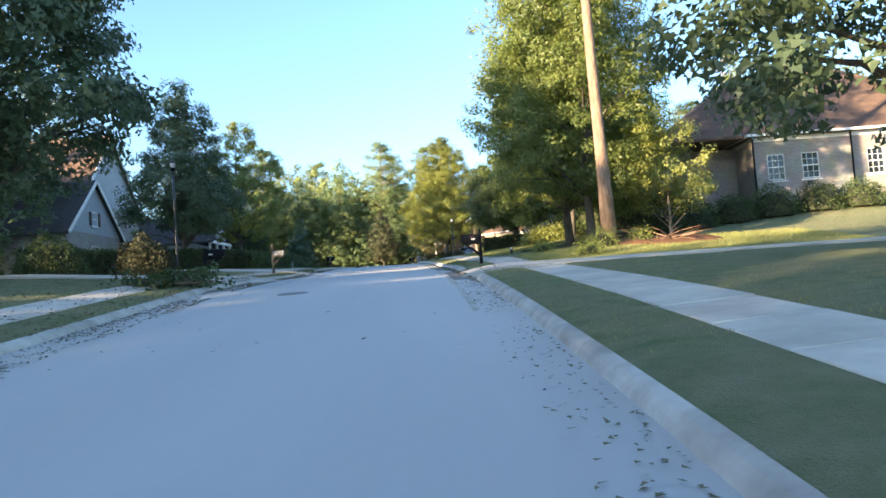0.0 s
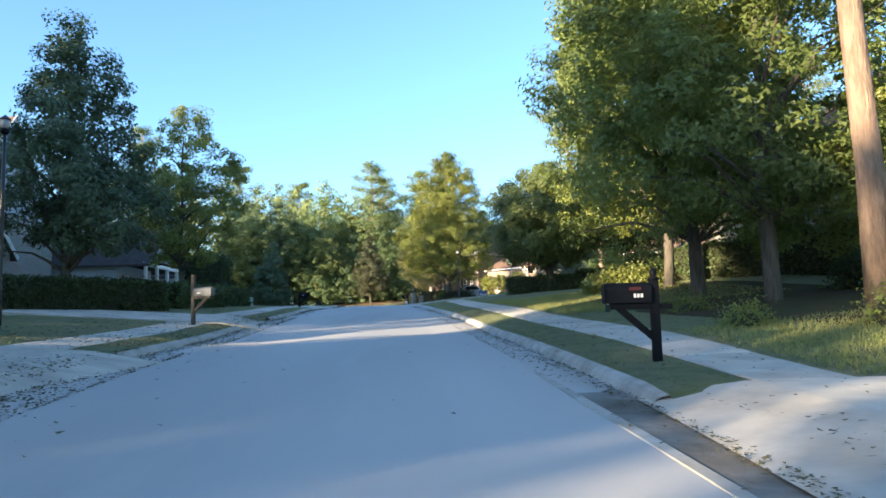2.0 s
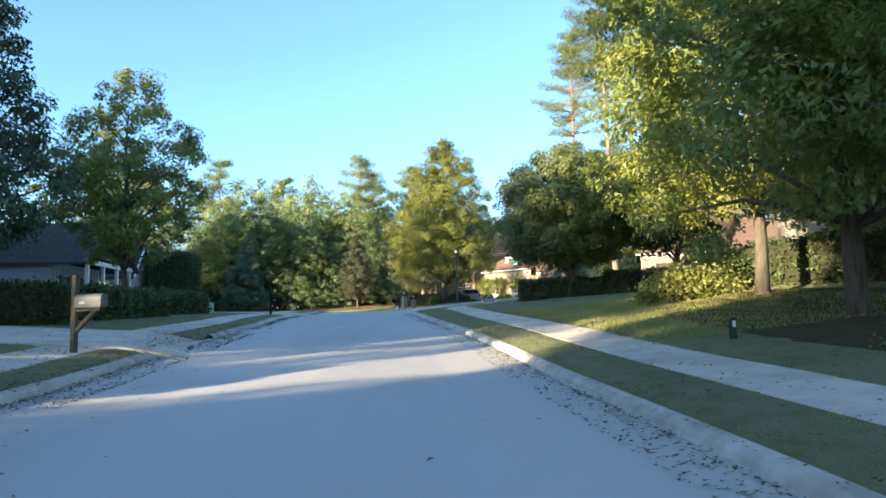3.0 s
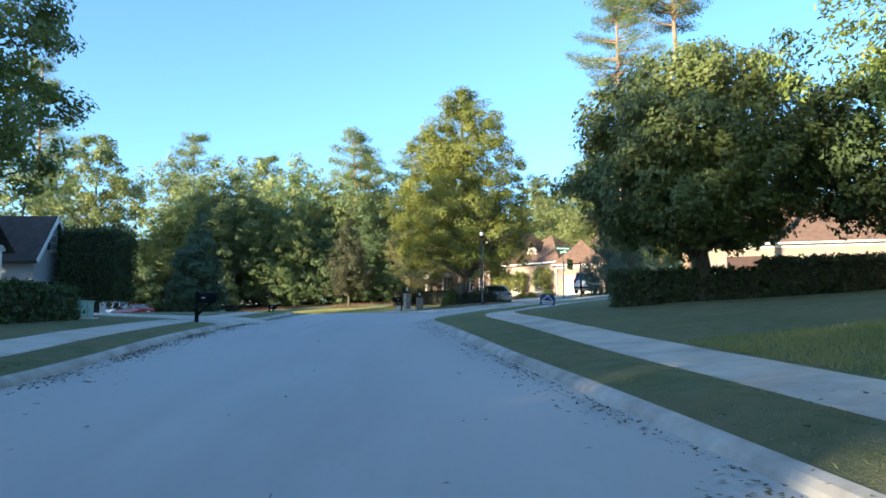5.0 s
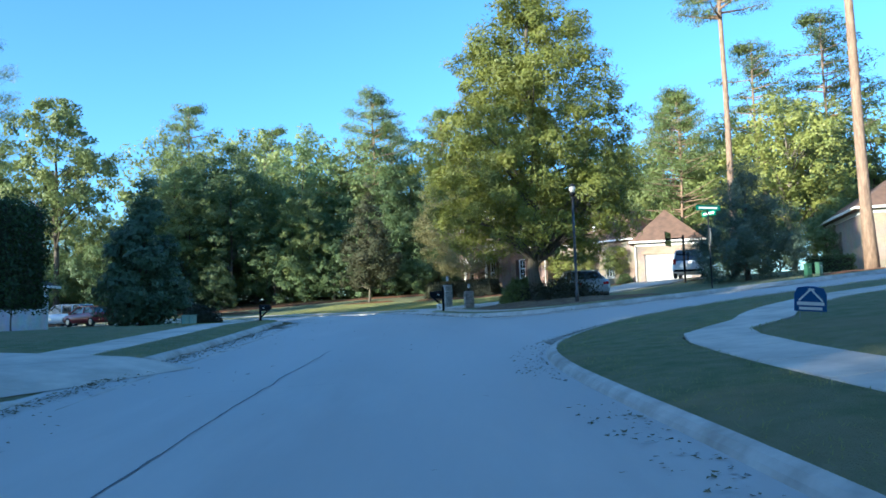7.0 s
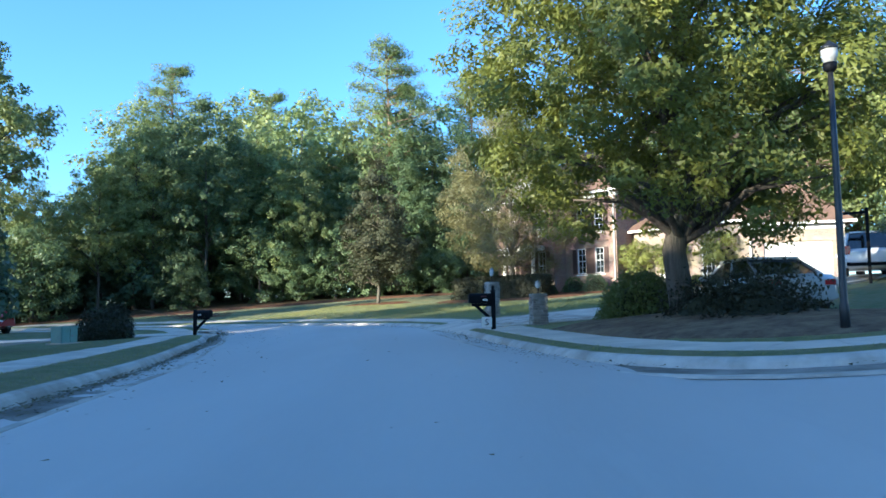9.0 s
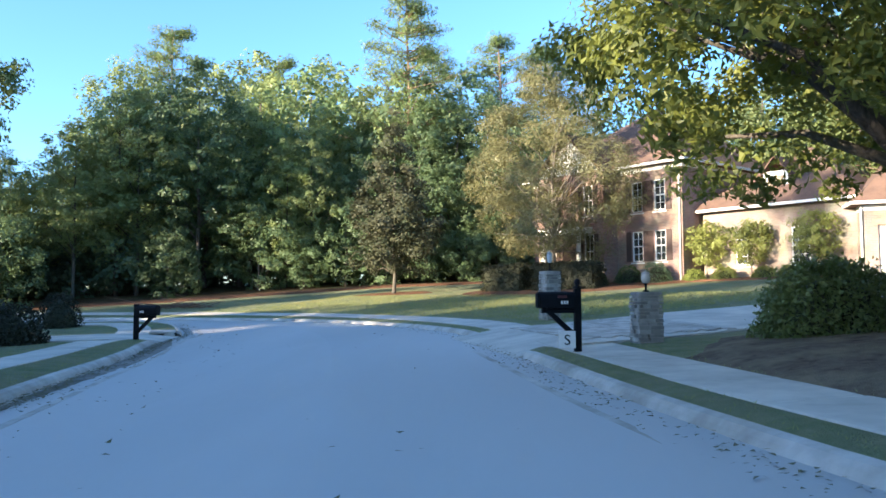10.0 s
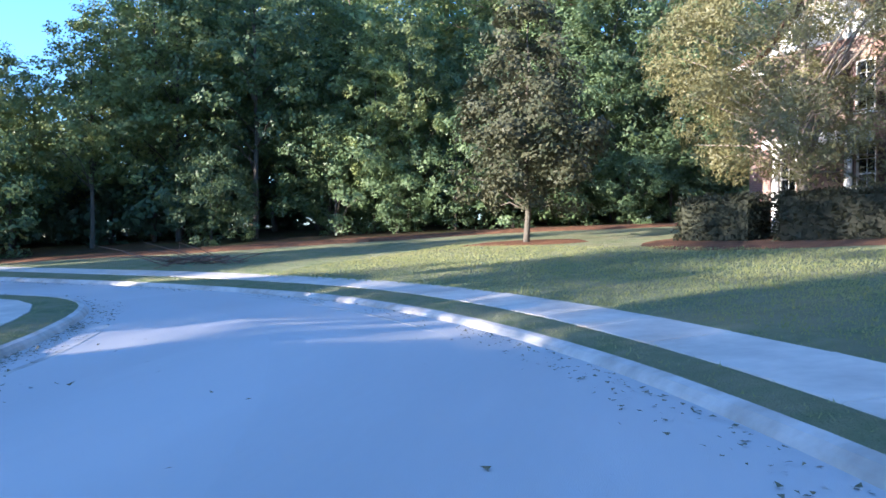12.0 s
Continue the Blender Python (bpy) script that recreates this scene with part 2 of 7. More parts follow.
def lathe(bm, prof, sides=16, centre=(0, 0)):
    """A turned form: prof is (radius, z) from below."""
    rings = [[bm.verts.new((centre[0] + r * math.cos(2 * math.pi * k / sides), centre[1] + r * math.sin(2 * math.pi * k / sides), z)) for k in range(sides)] for r, z in prof]
    for r0, r1 in zip(rings, rings[1:]):
        for k in range(sides):
            f = bm.faces.new((r0[k], r0[(k + 1) % sides], r1[(k + 1) % sides], r1[k]))
            f.smooth = True
    bm.faces.new(list(reversed(rings[0])))
    bm.faces.new(rings[-1])
    return bm


# ---- the lie of the land ----
def smooth_line(ctrl, step=0.7):
    """A Catmull-Rom line through ctrl, at even steps."""
    c = np.array(ctrl, float)
    c = np.vstack([2 * c[0] - c[1], c, 2 * c[-1] - c[-2]])
    out = []
    for i in range(1, len(c) - 2):
        p0, p1, p2, p3 = c[i - 1:i + 3]
        t01, t12, t23 = (max(np.linalg.norm(b - a) ** 0.5, 1e-3) for a, b in ((p0, p1), (p1, p2), (p2, p3)))
        m1 = (p2 - p1) + t12 * ((p1 - p0) / t01 - (p2 - p0) / (t01 + t12))
        m2 = (p2 - p1) + t12 * ((p3 - p2) / t23 - (p3 - p1) / (t12 + t23))
        for t in np.linspace(0, 1, 24, endpoint=False):
            out.append((2 * (p1 - p2) + m1 + m2) * t ** 3 + (-3 * (p1 - p2) - 2 * m1 - m2) * t ** 2 + m1 * t + p1)
    out.append(c[-2])
    out = np.array(out)
    s = np.concatenate([[0], np.cumsum(np.linalg.norm(np.diff(out, axis=0), axis=1))])
    n = max(int(s[-1] / step), 2)
    q = np.linspace(0, s[-1], n)
    return np.stack([np.interp(q, s, out[:, 0]), np.interp(q, s, out[:, 1])], 1)


MAIN = smooth_line([(-2, -60), (-2.1, -20), (-2.2, 0), (-2.5, 13), (-3.1, 25), (-3.7, 35), (-4.4, 47), (-5.2, 57), (-5.8, 67), (-6.1, 78), (-6.5, 87),
                    (-7.7, 95), (-9, 101), (-10.6, 106), (-12.9, 110.4), (-16.3, 113.4), (-22, 115.8), (-30, 118.4), (-45, 123.5), (-75, 134)])
KERB_A = smooth_line([(1.6, -60), (1.5, -20), (1.3, 0), (0.9, 15), (0.45, 25), (0.1, 33), (-0.3, 40), (-0.9, 47), (-1.6, 55), (-2.1, 63), (-2.45, 69.5),
                      (-2.15, 72.2), (-1.2, 74.3), (0.6, 76.6), (3.6, 78.4), (8, 79.6), (16, 81.5), (30, 85), (70, 95)])
KERB_B = smooth_line([(70, 98.5), (30, 90.2), (10, 85.6), (4, 84.2), (1.0, 84.0), (-1.0, 84.6), (-2.5, 86.7), (-3.6, 90.6), (-4.6, 96), (-5.7, 102.3), (-6.7, 105.4),
                      (-8, 108.2), (-9.7, 110.9), (-11.8, 113.45), (-14.25, 115.65), (-19.7, 118.5), (-26.8, 121.1), (-40, 125.8), (-75, 138.1)])
KERB_C = smooth_line([(-5.3, -60), (-5.4, -20), (-5.4, 0), (-5.9, 13), (-6.6, 23), (-7.3, 31), (-7.8, 42), (-8.1, 52), (-8.8, 60), (-9.35, 70), (-9.5, 80),
                      (-10.05, 87), (-10.85, 91), (-12.0, 95.5), (-13.05, 99.8), (-13.85, 102.3), (-14.3, 104.3), (-14.75, 106.8), (-15.4, 108.6), (-16.05, 110.1), (-16.8, 111.6), (-17.65, 112.9), (-18.5, 113.75), (-19.7, 114.5), (-21.8, 115.0), (-25, 115.8),
                      (-30, 116.9), (-45, 121.6), (-75, 130.8)])
MAIN_S = np.concatenate([[0], np.cumsum(np.linalg.norm(np.diff(MAIN, axis=0), axis=1))]) - 60
CLIMB_Y = [-60, -20, 0, 3.9, 7.9, 12, 16, 20.1, 28, 37, 41.2, 45.5, 49.7, 53.9, 58.2, 66, 75.1, 79.3, 83.3, 87.3, 91.4, 95.5, 100, 110, 120, 150, 190]
CLIMB_Z = [-4, -1.9, 0, 0.41, 0.78, 1.15, 1.49, 1.83, 2.25, 2.64, 2.93, 3.21, 3.46, 3.66, 3.88, 4.2, 4.54, 4.74, 4.9, 5.01, 5.09, 5.16, 5.2, 5.2, 5.12, 4.8, 4.5]


def climb(s):
    return (np.interp(s - 2, CLIMB_Y, CLIMB_Z) + 2 * np.interp(s, CLIMB_Y, CLIMB_Z) + np.interp(s + 2, CLIMB_Y, CLIMB_Z)) / 4


def near_main(xy):
    """Way along the main road and signed distance from its middle (right is positive) for points (n, 2)."""
    xy = np.atleast_2d(np.asarray(xy, float))
    S, D = np.empty(len(xy)), np.empty(len(xy))
    tang = np.gradient(MAIN, axis=0)
    tang /= np.linalg.norm(tang, axis=1)[:, None]
    for k in range(0, len(xy), 4000):
        q = xy[k:k + 4000]
        i = np.argmin(((q[:, None, :] - MAIN[None]) ** 2).sum(2), axis=1)
        v = q - MAIN[i]
        al = (v * tang[i]).sum(1)
        cr = tang[i][:, 1] * v[:, 0] - tang[i][:, 0] * v[:, 1]
        S[k:k + 4000] = MAIN_S[i] + al
        D[k:k + 4000] = np.where(cr >= 0, 1, -1) * np.hypot(cr, np.where((i == 0) | (i == len(MAIN) - 1), 0, al) * 0)
    return S, D


def land(xy):
    """Height of the road level at points (n, 2)."""
    S, D = near_main(xy)
    r = np.maximum(D - 3.4, 0)
    l = np.maximum(-D - 3.4, 0)
    right = np.minimum(r, 7) * np.interp(S, [-10, 10, 18, 24, 29, 36, 84, 90, 97, 103], [0.06, 0.05, 0.01, 0.0, 0.075, 0.085, 0.085, 0.045, 0.045, 0.085])
    right = right + np.clip(r - 7, 0, 13) * np.interp(S, [30, 35, 43, 50, 62], [0.0, 0.03, 0.14, 0.155, 0.085]) + 0.05 * np.clip(r - 20, 0, 20) * np.interp(S, [30, 45], [0, 1])
    slope = np.interp(S, [-20, 45, 65, 86, 98, 130], [0.09, 0.08, 0.05, 0.0, -0.03, -0.03])
    left = slope * np.minimum(l, 9) - np.interp(S, [84, 98, 112, 130], [0, 0.065, 0.065, 0.03]) * np.clip(-D, 0, 3.4)
    return climb(S) + right + left


def G(x, y):
    """Height of the lawn at a place."""
    return float(land([(x, y)])[0]) + 0.13


def outward(line):
    t = np.gradient(line, axis=0)
    t /= np.linalg.norm(t, axis=1)[:, None]
    return np.stack([t[:, 1], -t[:, 0]], 1)


def strip(name, line, side, offs, lifts, material, part_of=None, mask=None):
    """A band swept along a line: offs are distances outward, lifts heights over the road level."""
    n = outward(line) * side
    V, Fc = [], []
    cols = len(offs)
    z0 = land(line)
    for o, h in zip(offs, lifts):
        p = line + n * np.broadcast_to(o, (len(line),))[:, None]
        V.append(np.column_stack([p, land(p) + h]))
    V = np.stack(V, 1).reshape(-1, 3)
    for i in range(len(line) - 1):
        if mask is not None and not mask[i]:
            continue
        for j in range(cols - 1):
            a, b = i * cols + j, (i + 1) * cols + j
            Fc.append((a, a + 1, b + 1, b) if side > 0 else (a, b, b + 1, a + 1))
    me = mesh_of(name, V, Fc, material)
    return new(name, me)


def along(line):
    return np.concatenate([[0], np.cumsum(np.linalg.norm(np.diff(line, axis=0), axis=1))])


# ground sheet: fine near the street, coarse to the horizon
def ground_sheet():
    gx = np.concatenate([[-2500, -1200, -600, -300, -180], np.arange(-110, -45, 4.0), np.arange(-45, 50, 1.25), np.arange(50, 115, 4.0), [180, 300, 600, 1200, 2500]])
    gy = np.concatenate([[-2500, -1200, -600, -300, -150], np.arange(-80, -10, 4.0), np.arange(-10, 150, 1.25), np.arange(150, 215, 4.0), [300, 600, 1200, 2500]])
    X, Y = np.meshgrid(gx, gy, indexing="ij")
    P = np.column_stack([X.ravel(), Y.ravel()])
    Z = land(np.clip(P, [-110, -80], [110, 210])) + 0.10
    low = np.zeros(len(P), bool)
    for ln in (KERB_A, KERB_B, KERB_C):
        for k in range(0, len(P), 4000):
            d = np.sqrt(((P[k:k + 4000][:, None] - ln[None]) ** 2).sum(2)).min(1)
            low[k:k + 4000] |= d < 6.2
    Z[low] -= 0.30
    Z += np.array([0.10 * noise.noise(Vector((p[0] * 0.12, p[1] * 0.12, 3))) for p in P]) * ~low
    nx, ny = len(gx), len(gy)
    idx = np.arange(nx * ny).reshape(nx, ny)
    Fc = np.stack([idx[:-1, :-1], idx[1:, :-1], idx[1:, 1:], idx[:-1, 1:]], -1).reshape(-1, 4)
    me = mesh_of("ground", np.column_stack([P, Z]), Fc, GRASS, smooth=True)
    return tagged(new("ground", me), "green and straw-coloured lawn grass on rising ground", "ground", kind="structure")


ground_sheet()

# road surfaces
road = strip("road", MAIN, 1, [-4.3, -2.2, 0, 2.2, 4.3], [-0.02, 0.0, 0.03, 0.0, -0.02], ASPHALT)
tagged(road, "worn blue-grey asphalt residential road with faint cracks", "road", kind="structure")
SIDE = smooth_line([(-6, 80.5), (-1, 80.9), (4, 81.4), (10, 82.7), (30, 87.6), (70, 97)])
flare = np.interp(SIDE[:, 0], [-3, 1.5, 5], [9.0, 8.0, 5.2])
side_road = strip("side_road", SIDE, 1, [-flare, -2.5, 0, 2.5, flare], [-0.05, -0.035, -0.025, -0.035, -0.05], ASPHALT)
tagged(side_road, "pale grey asphalt side street climbing away from the junction", "road", kind="structure")

# breaks in kerb and verge for the driveways: (from, to) in metres along each kerb
GAPS = {"A": [(79.9, 83.3)], "B": [(86.2, 90.0)], "C": [(84.7, 89.2), (101.4, 105.4), (127.5, 131.3), (165.0, 167.4)]}
WALKW = 1.1
LINES = {"A": KERB_A, "B": KERB_B, "C": KERB_C}
SIDEOF = {"A": 1, "B": 1, "C": -1}


def verge_width(key, s):
    if key == "A":
        return np.interp(s, [100, 112, 126, 131, 134, 138, 142], [1.3, 1.4, 1.9, 2.2, 3.2, 3.0, 2.4])
    if key == "B":
        return np.interp(s, [74, 92, 97.6, 100.7, 104, 107.2, 112], [0.75, 0.6, 0.8, 1.05, 1.25, 1.35, 1.4])
    return np.interp(s, [80, 110, 130, 140, 157, 164], [1.15, 1.1, 1.3, 1.5, 1.35, 1.0])


def off_gaps(key, s, grow=0.0):
    return np.array([not any(a - grow <= v <= b + grow for a, b in GAPS[key]) for v in s])


for key, line in LINES.items():
    sd, ss = SIDEOF[key], along(line)
    v, free = verge_width(key, ss), off_gaps(key, ss)
    dip, brink = np.ones(len(ss)), np.ones(len(ss))
    for a, b in GAPS[key]:
        dip = np.minimum(dip, np.clip(np.maximum(a - ss, ss - b) / 0.7, 0, 1))
        brink = np.minimum(brink, np.clip(np.maximum(a - ss, ss - b) / 0.2, 0, 1))
    g = strip("gutter", line, sd, [-0.60, -0.54, -0.25, 0.0], [-0.03, -0.004, -0.006, -0.005], GUTTER)
    tagged(g, "grimy leaf-stained concrete gutter beside the road", "gutter", kind="structure")
    g = strip("gutter_lip", line, sd, [-0.66, -0.64, -0.53, -0.51], [-0.03, 0.006, 0.006, -0.02], KERB)
    tagged(g, "pale concrete lip between gutter and asphalt", "gutter", kind="structure")
    k = strip("kerb", line, sd, [0.0, 0.05, 0.10, 0.19, 0.22], [-0.02 + 0 * dip, 0.02 + 0.05 * dip, 0.025 + 0.09 * dip, 0.03 + 0.105 * dip, -0.02 + 0.11 * dip], KERB, mask=free)
    tagged(k, "weathered concrete kerb", "kerb", kind="structure")
    w = strip("verge", line, sd, [np.full(len(line), 0.203), np.full(len(line), 0.205), 0.205 + (v - 0.205) * 0.3, 0.205 + (v - 0.205) * 0.7, v + 0.03], [-0.06, 0.11 * dip, 0.06 * brink + 0.09 * dip, 0.12 * brink + 0.045 * dip, 0.02 + 0.11 * brink], GRASS)
    tagged(w, "mown grass verge between kerb and pavement", "verge", kind="structure")
    q = strip("lawn_edge", line, sd, [v + WALKW - 0.03, v + WALKW + 0.3, v + WALKW + 2.2, v + WALKW + 4.6, v + WALKW + 5.3], [0.12, 0.16, 0.155, 0.13, -0.05], GRASS)
    tagged(q, "mown lawn behind the pavement", "lawn", kind="structure")
    b = strip("pavement_bed", line, sd, [v - 0.05, v + WALKW + 0.05], [0.075, 0.075], SOIL)
    tagged(b, "dark earth under the pavement slabs", "pavement", kind="structure")

# ---- plants ----
def leaves(centres, spread, per, size, rng, flat=0.5, aspect=0.6, facing=None, squash=0.75, four=False):
    """Three-cornered leaf blades scattered round cluster centres. Returns (n, 3, 3)."""
    centres = np.asarray(centres, float)
    n = len(centres) * per
    spread = np.repeat(np.broadcast_to(spread, (len(centres),)), per)
    d = rng.normal(size=(n, 3))
    d /= np.linalg.norm(d, axis=1)[:, None]
    c = np.repeat(centres, per, axis=0) + d * (spread * rng.uniform(0.25, 1.0, n) ** 0.6)[:, None] * np.array([1, 1, squash])
    nrm = d * 0.5 + rng.normal(size=(n, 3)) * 0.5 + np.array([0, 0, flat])
    if facing is not None:
        nrm = nrm + np.repeat(facing, per, axis=0) * 0.9
    nrm /= np.linalg.norm(nrm, axis=1)[:, None]
    a = np.cross(nrm, rng.normal(size=(n, 3)))
    a /= np.linalg.norm(a, axis=1)[:, None] + 1e-9
    b = np.cross(nrm, a)
    sz = (size * rng.uniform(0.6, 1.35, n))[:, None]
    a, b = a * sz, b * sz * aspect
    if four:
        return np.stack([c + a, c + b - a * 0.1, c - a, c - b - a * 0.1], 1)
    return np.stack([c + a, c - a * 0.7 + b, c - a * 0.5 - b], 1)


def crown_points(n, prof, rng, fill=0.35, lobes=0, seed=0):
    """Points on the foliage masses of a crown whose radius goes by prof [(height, radius)], with the way each one faces."""
    zs = np.array([p[0] for p in prof])
    rs = np.array([p[1] for p in prof])
    top_z = zs[-1] - zs[0]
    grid = np.linspace(zs[0], zs[-1], 200)
    w = np.interp(grid, zs, rs) + 0.05
    m = 0
    P, D = np.zeros((0, 3)), np.zeros((0, 3))
    if lobes:
        # rounded masses at the ends of the limbs, spread evenly up and round the crown
        m = int(n * 0.72)
        cum = np.cumsum(w) / w.sum()
        at = (np.arange(lobes) + rng.uniform(0.2, 0.8, lobes)) / lobes
        cz = np.interp(at, cum, grid)
        ca = np.arange(lobes) * 2.4 + rng.uniform(-0.5, 0.5, lobes)
        pr = np.interp(cz, zs, rs)
        size = np.clip(rs.max() * rng.uniform(0.26, 0.46, lobes), 0.3, None) * (0.55 + 0.45 * pr / rs.max())
        cr = np.maximum(pr * rng.uniform(0.82, 1.12, lobes) - size * 0.55, 0)
        cen = np.column_stack([cr * np.cos(ca), cr * np.sin(ca), cz])
        k = rng.choice(lobes, m, p=size ** 2 / (size ** 2).sum())
        q = rng.normal(size=(m, 3)) + np.column_stack([np.cos(ca[k]), np.sin(ca[k]), np.full(m, 0.55)]) * 0.55
        q /= np.linalg.norm(q, axis=1)[:, None]
        P = cen[k] + q * (size[k] * rng.uniform(0.7, 1.15, m))[:, None] * np.array([1, 1, 0.72])
        D = q
    n2 = n - m
    zz = rng.choice(grid, n2, p=w / w.sum()) + rng.uniform(-0.2, 0.2, n2)
    an = rng.uniform(0, 2 * math.pi, n2)
    lob = np.array([1 + 0.42 * noise.noise(Vector((math.cos(a) * 1.5 + seed * 3.7, math.sin(a) * 1.5, v * 7.5 / top_z))) + 0.22 * noise.noise(Vector((math.cos(a) * 3.4, math.sin(a) * 3.4 + seed, v * 15 / top_z))) for a, v in zip(an, zz)])
    if lobes:
        rad = np.interp(zz, zs, rs) * lob * rng.uniform(0.1, 0.85, n2)
    else:
        rad = np.interp(zz, zs, rs) * lob * np.where(rng.uniform(size=n2) < fill, rng.uniform(0.1, 0.8, n2), rng.uniform(0.75, 1.05, n2))
    P = np.vstack([P, np.column_stack([rad * np.cos(an), rad * np.sin(an), zz])])
    D = np.vstack([D, np.column_stack([np.cos(an), np.sin(an), np.full(n2, 0.25)])])
    return P, D


def trunk_mesh(h, r, rng, limbs, material, crown_pts=None, lean=0.0, sides=10, bare=0.3, top=0.25):
    bm = bmesh.new()
    n = 8
    pts = [Vector((lean * h * (i / n) ** 1.3 + 0.04 * r * 10 * rng.normal() * (i > 0), 0.04 * r * 10 * rng.normal() * (i > 0), h * i / n)) for i in range(n + 1)]
    rad = [r * (1.22 if i == 0 else 1.0) * (1 - (1 - top) * i / n) for i in range(n + 1)]
    pts.insert(1, pts[0].lerp(pts[1], 0.25))
    rad.insert(1, r * 1.05)
    pts[0].z = -0.35
    tube(bm, pts, rad, sides)
    if crown_pts is not None and limbs:
        pick = crown_pts[rng.choice(len(crown_pts), min(limbs, len(crown_pts)), replace=False)]
        for c in pick:
            f = min(max((c[2] - np.hypot(c[0], c[1]) * 0.75) / h, bare), 0.95)
            k = f * n
            base = Vector((lean * h * f ** 1.3, 0, h * f))
            tip = Vector(c)
            mid = base.lerp(tip, 0.5) + Vector((0, 0, 0.12 * (tip - base).length))
            rr = r * (1 - (1 - top) * f) * 0.42
            tube(bm, [base, base.lerp(mid, 0.5) + Vector(rng.normal(size=3)) * 0.05, mid, mid.lerp(tip, 0.6), tip], [rr, rr * 0.8, rr * 0.6, rr * 0.35, rr * 0.12], 5, cap=False)
    me = bpy.data.meshes.new("trunk")
    bm.to_mesh(me)
    bm.free()
    me.materials.append(material)
    return me


def make_tree(name, label, x, y, h, r, prof, leafmat, bark=BARK, clusters=420, per=40, size=0.17, spread=0.6, limbs=26, seed=1, lean=0.0,
              bare=0.3, fill=0.35, group="", top=0.2, spin=0.0, trunk_h=None, flat=0.5, aspect=0.6, z=None, lobes=22, four=False):
    rng = np.random.default_rng(seed)
    t = thing(name, label, "tree", pose(x, y, (G(x, y) if z is None else z) - 0.03, 0, 0, spin), group)
    cp, face = crown_points(clusters, prof, rng, fill, lobes, seed)
    cp[:, 0] += lean * cp[:, 2]
    part("trunk", trunk_mesh(trunk_h or h * 0.86, r, rng, limbs, bark, cp, lean, bare=bare, top=top), bark, t)
    part("crown", quads_mesh("crown", leaves(cp, spread * rng.uniform(0.6, 1.25, len(cp)), per, size, rng, flat, aspect, face, four=four), leafmat), leafmat, t)
    return t


def make_pine(name, label, x, y, h, r, crown_from, crown_r, seed, bark=PINEBARK, whorls=13, per=60, size=0.16, group="", z=None, lean=0.0):
    rng = np.random.default_rng(seed)
    t = thing(name, label, "tree", pose(x, y, (G(x, y) if z is None else z) - 0.03), group)
    bm = bmesh.new()
    pts = [(lean * h * k / 9, 0.12 * math.sin(seed + k), h * k / 9 if k else -0.3) for k in range(10)]
    tube(bm, pts, [r * (1.25 if k == 0 else 1 - 0.75 * k / 9) for k in range(10)], 10)
    cs, ds = [], []
    for w in range(whorls):
        f0 = (w + rng.uniform(0.1, 0.9)) / whorls
        for k in range(rng.integers(4, 7)):
            f = min(max(f0 + rng.normal() * 0.045, 0), 0.97)
            zz = crown_from + (h - crown_from) * f
            reach = (crown_r * (1 - f) ** 0.6 * rng.uniform(0.3, 1.15) + 0.7) * (0.6 + 0.4 * min(1, f * 5))
            an = rng.uniform(0, 2 * math.pi)
            base = Vector((lean * zz, 0, zz - 0.25))
            tip = Vector((lean * zz + reach * math.cos(an), reach * math.sin(an), zz + reach * rng.uniform(0.0, 0.38)))
            tube(bm, [base, base.lerp(tip, 0.5) - Vector((0, 0, 0.1)), tip], [0.05 + 0.05 * (1 - f), 0.04, 0.012], 5, cap=False)
            side = np.array([-math.sin(an), math.cos(an), 0])
            for q in (0.38, 0.55, 0.70, 0.82, 0.92, 1.0):
                c = np.array(base.lerp(tip, q)) + rng.normal(size=3) * np.array([0.1, 0.1, 0.10]) + side * rng.normal() * 0.30 * reach * 0.4
                cs.append(c)
                ds.append((math.cos(an) * 0.5, math.sin(an) * 0.5, 0.7))
    for q in range(5):
        cs.append(np.array([lean * h, 0, h - q * 0.45]) + rng.normal(size=3) * np.array([0.3, 0.3, 0.1]))
        ds.append((0, 0, 0.6))
    me = bpy.data.meshes.new("trunk")
    bm.to_mesh(me)
    bm.free()
    me.materials.append(bark)
    part("trunk", me, bark, t)
    part("crown", quads_mesh("crown", leaves(np.array(cs), 0.70, per, size, rng, 0.35, 0.16, np.array(ds), 0.62), NEEDLE), NEEDLE, t)
    return t


